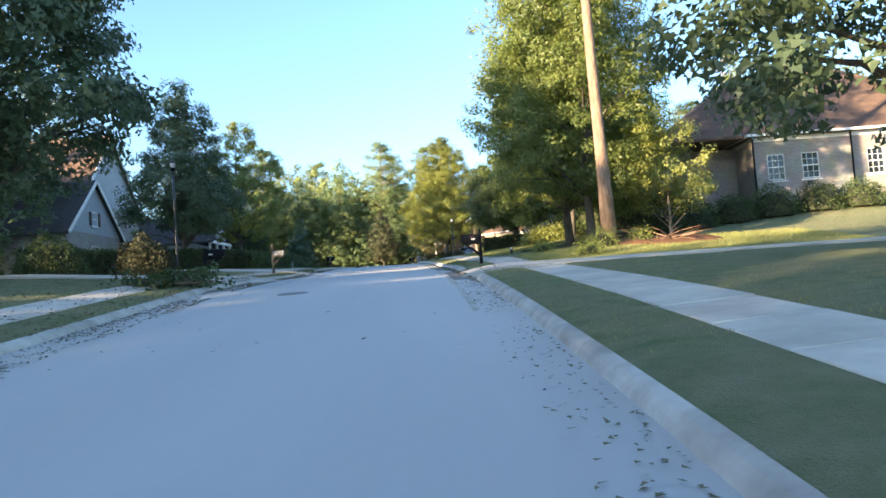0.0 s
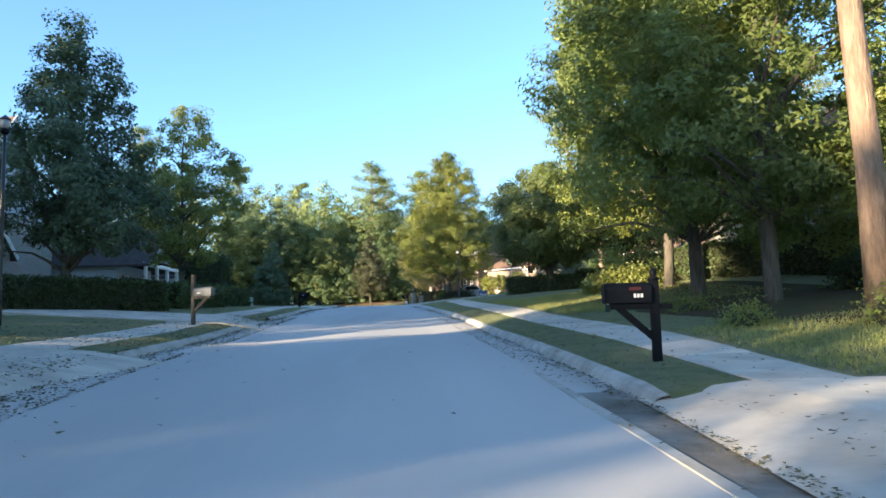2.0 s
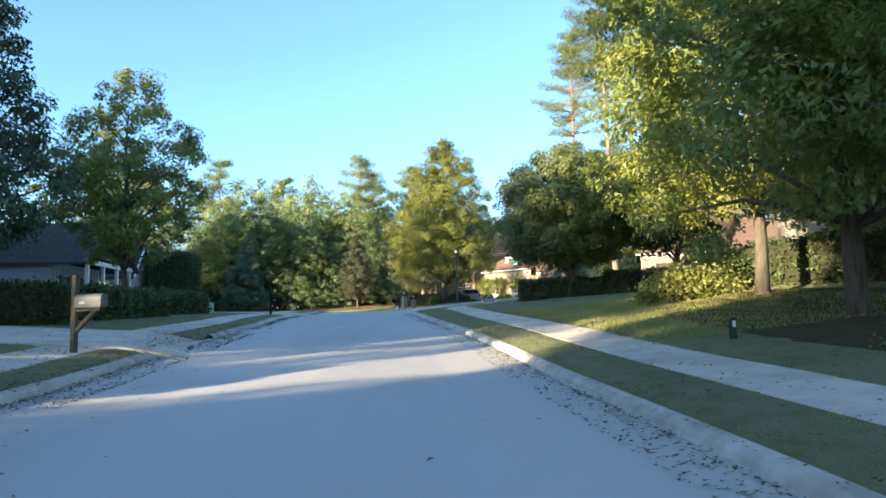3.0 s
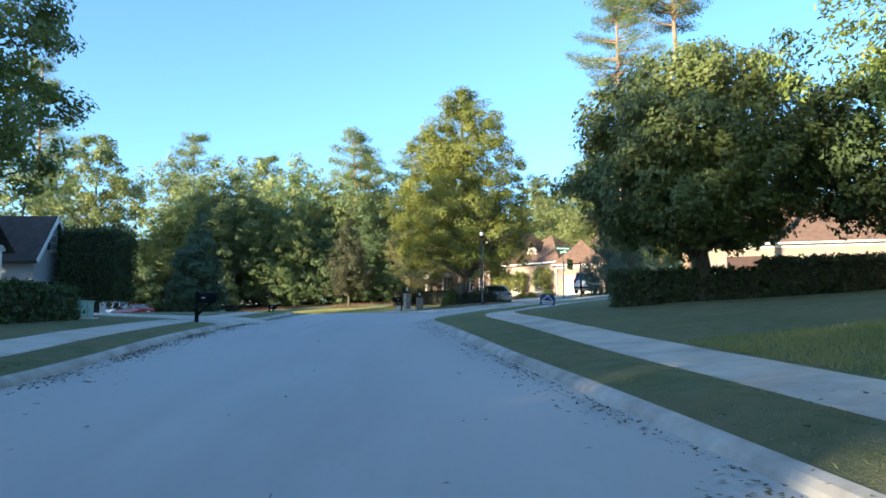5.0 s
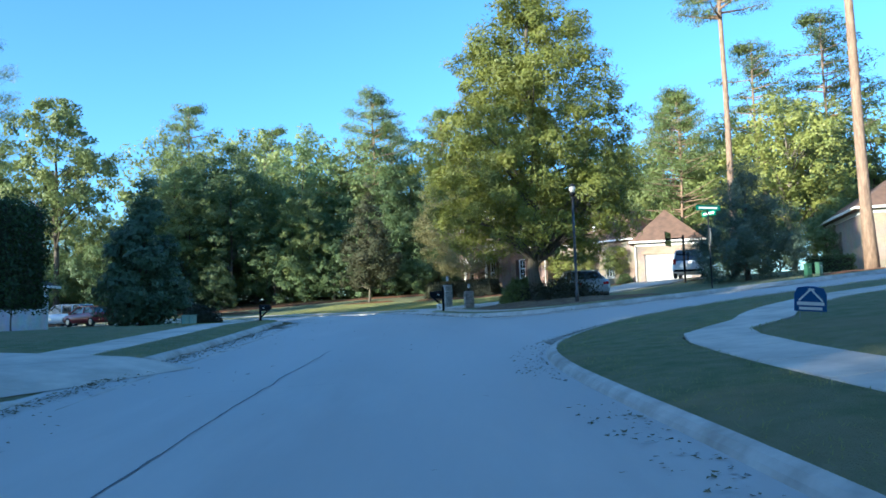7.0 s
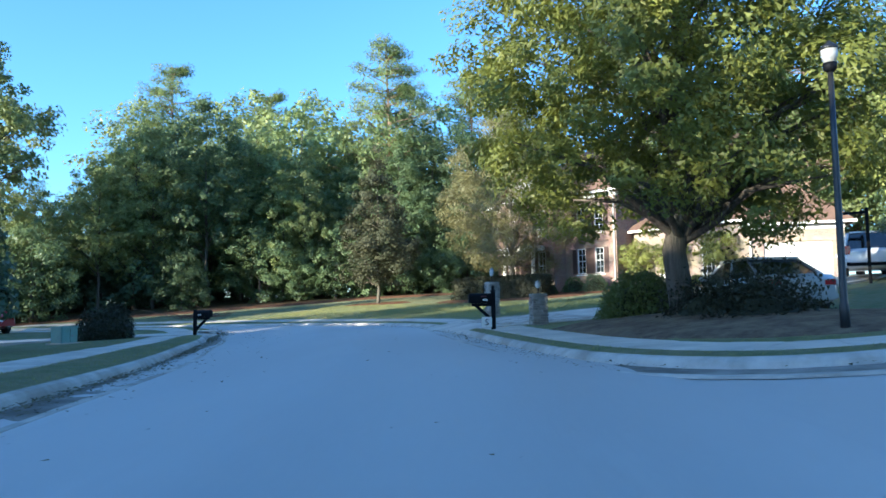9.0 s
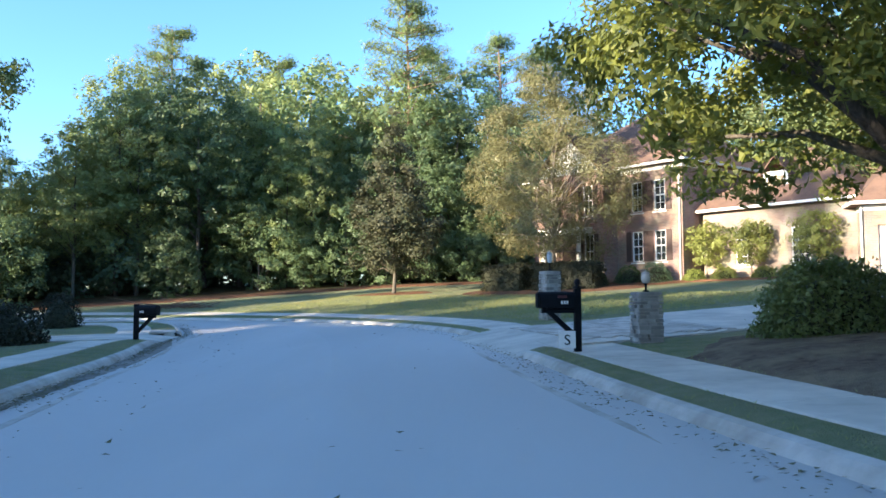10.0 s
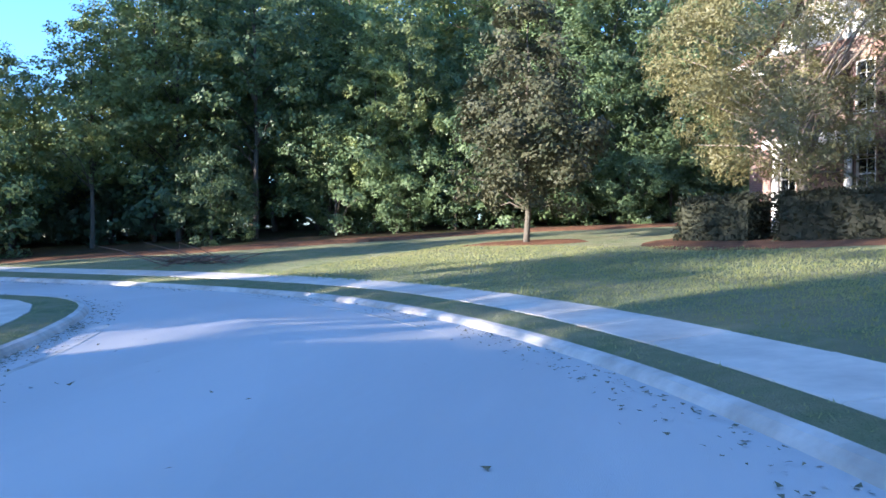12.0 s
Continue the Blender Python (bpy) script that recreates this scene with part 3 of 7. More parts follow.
def shell_leaves(kind, dims, count, size, rng, rough=0.12):
    """Leaves over the outside of a clipped box or a rounded mound with its foot at z = 0."""
    w, d, h = dims
    if kind == "box":
        areas = np.array([w * d, w * h, w * h, d * h, d * h])
        f = rng.choice(5, count, p=areas / areas.sum())
        u, v = rng.uniform(-0.5, 0.5, count), rng.uniform(-0.5, 0.5, count)
        P = np.zeros((count, 3))
        P[f == 0] = np.column_stack([u * w, v * d, np.full(count, h)])[f == 0]
        P[f == 1] = np.column_stack([u * w, np.full(count, -d / 2), (v + 0.5) * h])[f == 1]
        P[f == 2] = np.column_stack([u * w, np.full(count, d / 2), (v + 0.5) * h])[f == 2]
        P[f == 3] = np.column_stack([np.full(count, -w / 2), u * d, (v + 0.5) * h])[f == 3]
        P[f == 4] = np.column_stack([np.full(count, w / 2), u * d, (v + 0.5) * h])[f == 4]
        wob = np.array([0.10 * noise.noise(Vector(p * 1.1)) for p in P])
        P += (P - np.array([0, 0, h / 2])) / np.array([w, d, h]) * wob[:, None] * 1.6
    else:
        q = rng.normal(size=(count, 3))
        q /= np.linalg.norm(q, axis=1)[:, None]
        q[:, 2] = np.abs(q[:, 2]) * 1.0
        wob = np.array([1 + 0.20 * noise.noise(Vector(p * 2.3 + w)) for p in q])
        P = q * np.array([w / 2, d / 2, h]) * wob[:, None]
        low = rng.uniform(size=count) < 0.25
        P[low, 2] *= rng.uniform(0, 1, low.sum())
    P += rng.normal(size=P.shape) * rough * 0.5
    return leaves(P, rough, 1, size, rng, 0.3)


def bush(name, label, x, y, dims, kind="mound", leafmat=LEAF_HEDGE, count=2500, size=0.07, seed=1, spin=0.0, group="", rough=0.12, category="shrub", z=None):
    rng = np.random.default_rng(seed)
    t = thing(name, label, category, pose(x, y, (G(x, y) if z is None else z) - 0.05, 0, 0, spin), group)
    w, d, h = dims
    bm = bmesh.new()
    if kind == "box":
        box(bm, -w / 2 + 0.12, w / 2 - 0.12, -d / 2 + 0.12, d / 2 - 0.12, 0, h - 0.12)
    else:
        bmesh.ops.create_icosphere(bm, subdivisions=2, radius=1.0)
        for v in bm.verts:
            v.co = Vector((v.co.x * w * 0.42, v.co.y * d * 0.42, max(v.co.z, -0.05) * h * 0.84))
    # solid near-black core stands in for the shade inside the foliage
    part("core", bm, LEAF_BOX_AND_SHADE, t)
    part("foliage", quads_mesh("foliage", shell_leaves(kind, dims, count, size, rng, rough), leafmat), leafmat, t)
    return t


# deciduous outlines, by height
def round_crown(z0, z1, r):
    h = z1 - z0
    return [(z0, r * 0.45), (z0 + 0.12 * h, r * 0.85), (z0 + 0.35 * h, r), (z0 + 0.6 * h, r * 0.92), (z0 + 0.82 * h, r * 0.6), (z1, r * 0.12)]


def cone_crown(z0, z1, r):
    h = z1 - z0
    return [(z0, r * 0.75), (z0 + 0.15 * h, r), (z0 + 0.45 * h, r * 0.75), (z0 + 0.75 * h, r * 0.4), (z1, r * 0.05)]


# right side, going up the street
make_pine("pine_tree", "tall pine with a bare sunlit orange-brown trunk", 6.6, 29.7, 24, 0.27, 15.5, 4.0, 11, lean=-0.012)
make_tree("oak_tree", "broad green oak with lit yellowish upper leaves", 6.9, 34.6, 15, 0.21, [(2.2, 2.4), (3.4, 3.5), (6.5, 3.9), (10.0, 3.6), (13.4, 2.4), (15.8, 0.6)], LEAF_OAK, clusters=620, per=110, aspect=0.42, size=0.098, spread=0.62, limbs=34, seed=3, group="oaks beside the street", bare=0.16, lobes=44)
make_tree("oak_tree", "dense dark green oak with low limbs", 6.6, 38.9, 15, 0.22, [(2.0, 2.6), (3.2, 3.9), (6.5, 4.3), (10.0, 3.9), (13.4, 2.6), (15.8, 0.6)], LEAF_OAK, clusters=660, per=110, aspect=0.42, size=0.10, spread=0.66, limbs=30, seed=4, group="oaks beside the street", bare=0.14, lobes=48)
make_tree("oak_tree", "yellow-green oak leaning over the lawn", 8.0, 46.0, 15, 0.20, [(2.6, 2.4), (3.8, 3.5), (6.5, 3.8), (10.0, 3.4), (13.0, 2.2), (15.0, 0.5)], LEAF_YELLOW, clusters=600, per=104, aspect=0.42, size=0.10, spread=0.64, limbs=28, seed=5, group="oaks beside the street", bare=0.18, lobes=44)
make_tree("small_tree", "small multi-stemmed tree with pale yellow-green leaves", 10.2, 33.4, 5.2, 0.07, round_crown(1.2, 5.4, 1.9), LEAF_LIME, PALEBARK, clusters=170, per=68, size=0.066, spread=0.42, limbs=26, seed=6, bare=0.08)
make_tree("oak_tree", "large dark oak hanging over the lawn", 9.2, 12.8, 14, 0.34, [(2.5, 2.8), (3.6, 4.4), (6.5, 4.8), (10.0, 4.4), (13.4, 2.6), (15.0, 0.6)], LEAF_DARK, clusters=620, per=80, size=0.115, spread=0.75, limbs=30, seed=7, bare=0.18, lobes=44)
make_tree("oak_tree", "yellow-green oak spreading over the lit shrubs", 11.6, 56.6, 14, 0.3, round_crown(3.6, 14.0, 5.2), LEAF_OAK, clusters=560, per=90, aspect=0.42, size=0.105, spread=0.66, limbs=34, lobes=44, seed=31, group="oaks beside the street", bare=0.2)
make_tree("evergreen_tree", "round-headed dense evergreen tree with lit leaves on top", 6.2, 65.2, 9.5, 0.26, [(1.9, 2.5), (2.5, 3.4), (4.0, 3.75), (5.8, 3.4), (7.4, 2.3), (8.4, 0.9)], LEAF_EVER, clusters=900, per=84, size=0.088, spread=0.55, limbs=30, seed=8, bare=0.18, fill=0.3, lobes=0)
make_tree("evergreen_tree", "smaller dark evergreen tree behind the hedge", 11.5, 62.8, 7.0, 0.2, round_crown(1.9, 7.2, 2.8), LEAF_HEDGE, clusters=300, per=80, size=0.106, spread=0.6, limbs=20, seed=9, bare=0.2)
make_tree("oak_tree", "tall broad oak, yellow-green where the sun reaches it", 0.6, 93.0, 16.5, 0.30, [(2.9, 2.6), (3.6, 3.9), (5.4, 4.5), (7.8, 4.2), (10.6, 3.4), (13.4, 2.1), (15.4, 0.5)], LEAF_WILLOW_OAK, clusters=1150, per=135, size=0.086, aspect=0.42, spread=0.55, limbs=50, seed=10, bare=0.14, lobes=64)
make_pine("pine_tree", "tall leaning pine with a pale bare trunk", 16.5, 93.3, 29, 0.29, 19.5, 4.5, 13, whorls=15, per=76, group="pines by the junction", lean=-0.02)
make_pine("pine_tree", "very tall pine with a long bare trunk", 16.6, 109.6, 31, 0.26, 18.5, 4.6, 14, whorls=14, per=76, group="pines by the junction")
make_tree("cedar_tree", "low dark bluish cedar with a broad cone shape", 13.8, 101.0, 6.4, 0.16, cone_crown(0.3, 7.0, 2.9), LEAF_CEDAR, clusters=420, per=90, size=0.13, aspect=0.16, spread=0.55, limbs=14, seed=15, bare=0.1, lobes=40)
make_tree("ash_tree", "tall yellow-green tree on a pale straight trunk", 24.1, 116.7, 14, 0.22, [(3.4, 2.2), (5.0, 4.2), (8.0, 5.0), (11.5, 4.0), (14.4, 0.6)], LEAF_LIME, PALEBARK, clusters=420, per=50, size=0.13, spread=0.7, limbs=40, seed=31, bare=0.2, lobes=44)
make_tree("weeping_tree", "pale autumn tree with drooping half-bare twigs", -0.9, 126.4, 11.8, 0.17, [(2.0, 2.4), (3.0, 4.0), (5.8, 4.7), (9.2, 3.8), (11.6, 2.1), (12.8, 0.4)], LEAF_AUTUMN, PALEBARK, clusters=980, per=88, size=0.080, spread=0.6, limbs=60, seed=16, bare=0.2, aspect=0.35)
make_tree("young_tree", "young tree with dark red and green leaves on a slim trunk", -10.3, 128.4, 10.5, 0.12, cone_crown(1.6, 11.0, 2.6), LEAF_RED, BARK, clusters=300, per=76, size=0.099, spread=0.55, limbs=20, seed=17, bare=0.15, lobes=40)

# left side
make_tree("oak_tree", "big dark oak on the shaded lawn", -14.2, 22.5, 12.5, 0.4, round_crown(3.3, 12.9, 4.9), LEAF_DARK, clusters=560, per=88, size=0.125, spread=0.85, limbs=34, lobes=30, seed=20, bare=0.2)
make_tree("pear_tree", "dark pyramid-shaped tree behind the hedge", -15.4, 44.8, 11, 0.2, [(2.3, 1.9), (3.2, 3.0), (5.6, 2.7), (8.4, 1.7), (11.6, 0.2)], LEAF_DARK, clusters=460, per=92, size=0.09, spread=0.55, limbs=30, seed=21, bare=0.14, lobes=40)
make_tree("elm_tree", "slender open tree with yellow-green autumn leaves", -16.8, 62.3, 12.0, 0.17, [(2.8, 1.7), (4.2, 3.1), (7.0, 3.4), (9.8, 2.5), (12.7, 0.3)], LEAF_YELLOW, clusters=520, per=80, size=0.085, spread=0.5, limbs=60, seed=22, bare=0.2)
clipped = bush("clipped_tree", "tall dark clipped evergreen, flat-sided on a bare trunk", -23.2, 90.3, (3.4, 3.2, 4.4), "box", LEAF_HEDGE, 13000, 0.09, 23, category="tree", rough=0.25, z=G(-23.2, 90.3) + 1.05)
bm = bmesh.new()
bmesh.ops.create_cone(bm, cap_ends=True, segments=10, radius1=0.2, radius2=0.15, depth=1.6, matrix=Matrix.Translation((0, 0, -0.5)))
part("trunk", bm, BARK, clipped)
make_tree("magnolia_tree", "dark cone-shaped magnolia with a rusty top", -17.7, 93.0, 6.8, 0.16, cone_crown(0.4, 7.0, 1.65), LEAF_DARK, clusters=330, per=80, size=0.092, spread=0.5, limbs=12, seed=24, bare=0.06, lobes=40)
make_tree("elm_tree", "tall open-branched tree against the sky", -38.5, 126.5, 20, 0.3, round_crown(8, 21, 4.6), LEAF_FOREST_B, lobes=30, clusters=300, per=60, size=0.172, spread=0.8, limbs=40, seed=25, bare=0.3)
make_pine("pine_tree", "tall pine far behind the houses", -38.5, 113, 25, 0.28, 9, 3.6, 26)


# the wood at the bend: a few models, set out many times
def wood_model(kind, seed):
    g = "trees of the wood"
    if kind == "broad":
        return make_tree("wood_tree", "tall broad-leaved tree at the edge of the wood", 0, 0, 15, 0.2, round_crown(1.2, 15.5, 4.3), LEAF_FOREST, clusters=520, per=52, size=0.118, spread=0.62, limbs=22, lobes=70, aspect=0.5, seed=seed, group=g, bare=0.1, z=0)
    if kind == "pale":
        return make_tree("wood_tree", "tall tree with paler yellowing leaves in the wood", 0, 0, 16, 0.16, round_crown(2.6, 16.5, 3.6), LEAF_FOREST_B, clusters=420, per=52, size=0.112, spread=0.58, limbs=30, lobes=60, aspect=0.5, seed=seed, group=g, bare=0.15, z=0)
    if kind == "under":
        return make_tree("understorey_tree", "low leafy understorey tree at the wood's edge", 0, 0, 6, 0.08, round_crown(0.3, 6.5, 2.6), LEAF_FOREST, clusters=220, per=44, size=0.105, spread=0.5, limbs=14, aspect=0.5, seed=seed, group="understorey of the wood", bare=0.05, z=0)
    if kind == "back":
        return make_tree("wood_tree", "tall tree deep in the wood", 0, 0, 16, 0.2, round_crown(2.0, 16.5, 4.6), LEAF_FOREST if seed % 2 else LEAF_FOREST_B, clusters=260, per=32, size=0.19, spread=0.8, limbs=10, lobes=48, seed=seed, group=g, bare=0.12, z=0)
    if kind == "shade":
        return make_tree("wood_tree", "slim bare-trunked tree in the shaded wood", 0, 0, 16, 0.15, round_crown(4.6, 16.5, 3.7), LEAF_FOREST if seed % 2 else LEAF_FOREST_B, clusters=380, per=44, size=0.128, spread=0.62, limbs=24, lobes=60, seed=seed, group=g, bare=0.25, z=0)
    if kind == "thicket":
        return make_tree("understorey_tree", "dark thicket growing deep in the wood", 0, 0, 4.5, 0.07, round_crown(0.0, 5.0, 3.0), LEAF_DARK, clusters=110, per=16, size=0.24, spread=0.9, limbs=6, seed=seed, group="understorey of the wood", bare=0.05, z=0)
    if kind == "far":
        return make_tree("wood_tree", "tall unseen tree added behind the houses to cast shade", 0, 0, 16, 0.2, round_crown(2.0, 16.5, 4.0), LEAF_FOREST, clusters=200, per=14, size=0.40, spread=1.0, limbs=8, seed=seed, group="tree belt behind the houses", bare=0.12, z=0)
    return make_pine("wood_pine", "tall pine standing above the wood", 0, 0, 22, 0.2, 5.5, 6.2, seed, group="pines of the wood", z=0, per=30, size=0.24, whorls=18)


rng = np.random.default_rng(77)
models = {"broad": [wood_model("broad", s) for s in (101, 102, 103)], "pale": [wood_model("pale", s) for s in (104, 105)],
          "back": [wood_model("back", s) for s in (110, 111, 112)], "shade": [wood_model("shade", s) for s in (117, 118)], "far": [wood_model("far", s) for s in (113, 114)], "thicket": [wood_model("thicket", s) for s in (115, 116)], "under": [wood_model("under", s) for s in (106, 107)], "pine": [wood_model("pine", s) for s in (108, 109)]}
used = set()


def set_tree(kind, x, y, sc):
    m = models[kind][rng.integers(len(models[kind]))]
    mm = pose(x, y, G(x, y) - 0.06, 0, 0, rng.uniform(0, 360)) @ Matrix.Diagonal((sc * rng.uniform(0.9, 1.15), sc * rng.uniform(0.9, 1.15), sc, 1))
    if m.name not in used:
        used.add(m.name)
        m.matrix_world = mm
    else:
        c = copy_thing(m, Matrix())
        c.matrix_world = mm


EDGE = smooth_line([(-75, 128), (-52, 125.5), (-40, 127), (-30, 130.5), (-22, 134), (-14, 137.5), (-6, 140), (4, 146), (16, 150), (30, 150)], 1.0)
en = -outward(EDGE)


def low(p):
    """Trees are lower towards the open side of the bend."""
    return float(np.interp(p[0], [-60, -40, -35, -31, -24], [0.5, 0.6, 0.7, 1.1, 1.2]))


for i in range(2, len(EDGE), 3):
    p = EDGE[i] + en[i] * rng.uniform(0, 1.4)
    if p[0] > -21 or rng.uniform() < 0.12:
        set_tree("under", *p, rng.uniform(0.55, 1.15))
for i in range(0, len(EDGE), 4):
    p = EDGE[i] + en[i] * rng.uniform(2.5, 5.0)
    set_tree("shade" if p[0] < -21 else "broad" if rng.uniform() < 0.72 else "pale", *p, rng.uniform(0.62, 0.9) * low(p))
for i in range(1, len(EDGE), 4):
    p = EDGE[i] + en[i] * rng.uniform(7.0, 11.0)
    set_tree(["back", "back", "pine", "back", "back"][rng.integers(5)], *p, rng.uniform(0.72, 1.02) * low(p))
for i in range(3, len(EDGE), 5):
    p = EDGE[i] + en[i] * rng.uniform(14.0, 20.0)
    set_tree(["back", "pine", "back", "back"][rng.integers(4)], *p, rng.uniform(0.85, 1.12) * low(p))
for i in range(0, len(EDGE), 2):
    p = EDGE[i] + en[i] * rng.uniform(6.0, 17.0)
    set_tree("thicket", *p, rng.uniform(0.8, 1.3))
# entries left of and behind the start stay unseen, added to shade the street
for x, y, k, sc in [(-11, 146, "pine", 1.12), (-19.2, 137.7, "pale", 0.66), (-24, 142, "broad", 0.95), (-31, 136, "pale", 1.05), (18, 140, "back", 0.95), (27, 128, "back", 0.9),
                    (24, 134, "back", 0.8), (34, 122, "back", 0.95), (38, 112, "pine", 0.9), (20, 132, "pine", 0.85), (-33, 100, "back", 0.9), 
                    (-30, 82, "back", 0.8), (-36, 74, "back", 0.85), (-34, 64, "pine", 0.8), (-48, 120, "back", 0.6), (44, 100, "back", 0.9),
                    (30, 76, "pine", 0.85), (36, 66, "back", 0.8), (-30, 50, "back", 0.85), (-34, 36, "pine", 0.8), (-30, 10, "back", 0.9),
                    (-26, -4, "back", 0.9), (-24, -18, "back", 0.9), (-40, 0, "pine", 0.9), (33, 46, "back", 0.8), (35, 20, "back", 0.8)]:
    set_tree(k, x, y, sc)
# taller sunlit trees standing behind the wood
for x, y, k, sc in [(-42, 163, "back", 1.5), (-38, 162, "pine", 1.27), (-34.5, 161, "back", 1.42), (-31, 164, "back", 1.48), (-26.5, 163, "pine", 1.1), (-22, 165, "back", 1.5)]:
    set_tree(k, x, y, sc)
for x, y, k, sc in [(18, 129, "back", 0.9), (22, 125, "back", 0.85), (25, 131, "back", 1.0), (30, 125, "back", 0.9), (35, 128, "back", 0.95), (17, 121, "pine", 0.75), (40, 120, "back", 0.9), (28, 118.5, "back", 0.8), (46, 112, "back", 0.9), (14, 134, "back", 0.9)]:
    set_tree(k, x, y, sc)
# belt of unseen trees behind the houses on the shaded side, added between the street and the low sun to block it
for i in range(57):
    yy = -88 + i * 3.5 + rng.uniform(-1.5, 1.5)
    xx = (-46 if yy < 90 else -52) - 3.0 * (i % 3) + rng.uniform(-1.5, 1.5)
    # lower trees in two lanes, and gaps further on, let sunlight through
    lane = yy - 0.75 * xx
    if yy < 45 and (abs(lane - 44) < 3.2 or abs(lane - 20.8) < 3.4):
        set_tree("far", xx, yy, rng.uniform(0.56, 0.62) if lane > 32 else rng.uniform(0.80, 0.86))
    elif yy > 88:
        set_tree("far", xx, yy, rng.uniform(0.60, 0.78))
    elif not (73 < yy < 78 or 82 < yy < 87.5):
        set_tree("far", xx, yy, rng.uniform(1.08, 1.32) if yy < 45 else rng.uniform(0.80, 1.02))
for x, y, k, sc in [(-36.5, 131.0, "pale", 0.64), (-41.0, 133.5, "broad", 0.72), (-45.5, 129.0, "pine", 0.72), (-34.5, 127.2, "under", 1.15), (-40.5, 126.0, "under", 1.0), (-47.0, 127.0, "under", 1.2),
                    (25, 124, "pine", 0.95), (32, 125, "pine", 1.08), (21, 112.5, "under", 0.8), (23.6, 110.8, "under", 0.7), (26.4, 113.4, "under", 0.85), (19.4, 115, "under", 0.8), (29.5, 116, "under", 0.9)]:
    set_tree(k, x, y, sc)
# open-crowned pines added in the gaps of the belt to dapple the brick house with shade
for x, y, sc in [(-50, 75.5, 1.0), (-54, 83.0, 0.98)]:
    set_tree("pine", x, y, sc)
for m in sum(models.values(), []):
    if m.name not in used:
        set_tree("under", -60, 133, 0.8)

# ---- pavements and driveways ----
def slab_mesh(c, h=0.07):
    """One slab from its four upper corners, with small bevelled edges."""
    c = [Vector(p) for p in c]
    mid = sum(c, Vector()) / 4
    top = [p.lerp(mid, 0.018) for p in c]
    edge = [p - Vector((0, 0, 0.012)) for p in c]
    low = [p - Vector((0, 0, h)) for p in c]
    V = top + edge + low
    F = [(0, 1, 2, 3)] + [(k, k + 4, (k + 1) % 4 + 4, (k + 1) % 4) for k in range(4)] + [(k + 4, k + 8, (k + 1) % 4 + 8, (k + 1) % 4 + 4) for k in range(4)]
    return V, F


for key, (s0, s1) in {"A": (64, 178), "B": (40, 150), "C": (64, 200)}.items():
    line, sd = LINES[key], SIDEOF[key]
    ss, nn = along(line), outward(line) * sd
    root = thing("pavement", "pale concrete pavement of separate slabs with stained joints", "pavement", kind="structure")
    step, s = 1.5, s0
    rs = random.Random(key)
    while s < s1:
        a, b = s + 0.008, s + step - 0.008
        cs = []
        for q, o in ((a, 0), (a, WALKW), (b, WALKW), (b, 0)):
            p = np.array([np.interp(q, ss, line[:, 0]), np.interp(q, ss, line[:, 1])])
            n = np.array([np.interp(q, ss, nn[:, 0]), np.interp(q, ss, nn[:, 1])])
            p = p + n * (verge_width(key, q) + o)
            cs.append((p[0], p[1], float(land([p])[0]) + 0.15 + rs.uniform(-0.006, 0.006)))
        V, F = slab_mesh(cs if sd > 0 else cs[::-1])
        part("slab", mesh_of("slab", V, F, CONCRETE), CONCRETE, root)
        s += step


def driveway(name, label, ctrl, widths, material=CONCRETE, lift=0.19, lips=(0.0, 0.9)):
    """A drive swept along ctrl, starting at the gutter and rising over its first metre."""
    line = smooth_line(ctrl, 0.6)
    ss = along(line)
    wd = np.interp(ss, np.linspace(0, ss[-1], len(widths)), widths)
    nn = outward(line)
    V, F = [], []
    cols = np.linspace(-0.5, 0.5, 7)
    for p, n, w, s in zip(line, nn, wd, ss):
        rise = np.interp(s, [0.0, 0.25, 1.0], [0.012, 0.04, lift])
        for c in cols:
            q = p + n * w * c
            V.append((q[0], q[1], float(land([q])[0]) + rise))
        for c in (-0.5, 0.5):
            q = p + n * w * c
            V.append((q[0], q[1], float(land([q])[0]) - 0.10))
    m = len(cols) + 2
    for i in range(len(line) - 1):
        for j in range(len(cols) - 1):
            F.append((i * m + j, i * m + j + 1, (i + 1) * m + j + 1, (i + 1) * m + j))
        F.append((i * m + 7, i * m, (i + 1) * m, (i + 1) * m + 7))
        F.append((i * m + 6, i * m + 8, (i + 1) * m + 8, (i + 1) * m + 6))
    return tagged(new(name, mesh_of(name, V, F, material)), label, "driveway", kind="structure")


driveway("driveway", "pale concrete driveway climbing past the pine tree", [(0.45, 21.9), (3, 21.9), (8, 21.9), (24, 22.3)], [4.2, 3.4, 3.2])
driveway("driveway", "leaf-strewn concrete driveway beside a black mailbox", [(-6.65, 26.9), (-9, 27.2), (-13, 27.2), (-20, 26.4)], [5.2, 3.8, 3.4])
driveway("driveway", "cracked concrete driveway beside the clipped hedge", [(-7.75, 43.2), (-10, 42.6), (-14, 41.8), (-24, 41)], [4.8, 3.4, 3.2])
driveway("driveway", "plain concrete driveway beside a black mailbox", [(-9.3, 69.2), (-12, 70.3), (-16, 71.4), (-19.9, 72.2)], [4.6, 3.6, 3.4])
driveway("driveway", "bluish concrete driveway at the inside of the bend", [(-14.5, 105.2), (-16.8, 104.9), (-20.5, 104.6), (-32, 102)], [3.2, 3.0, 3.0])
driveway("driveway", "pale concrete driveway leading up to the garage", [(-5.45, 99.05), (-3, 99.7), (0.2, 101.2), (4, 102.3), (8, 105.5), (11.6, 109.6), (14.0, 116.4)], [5.4, 4.4, 3.6, 4.5, 6.4, 4.6])

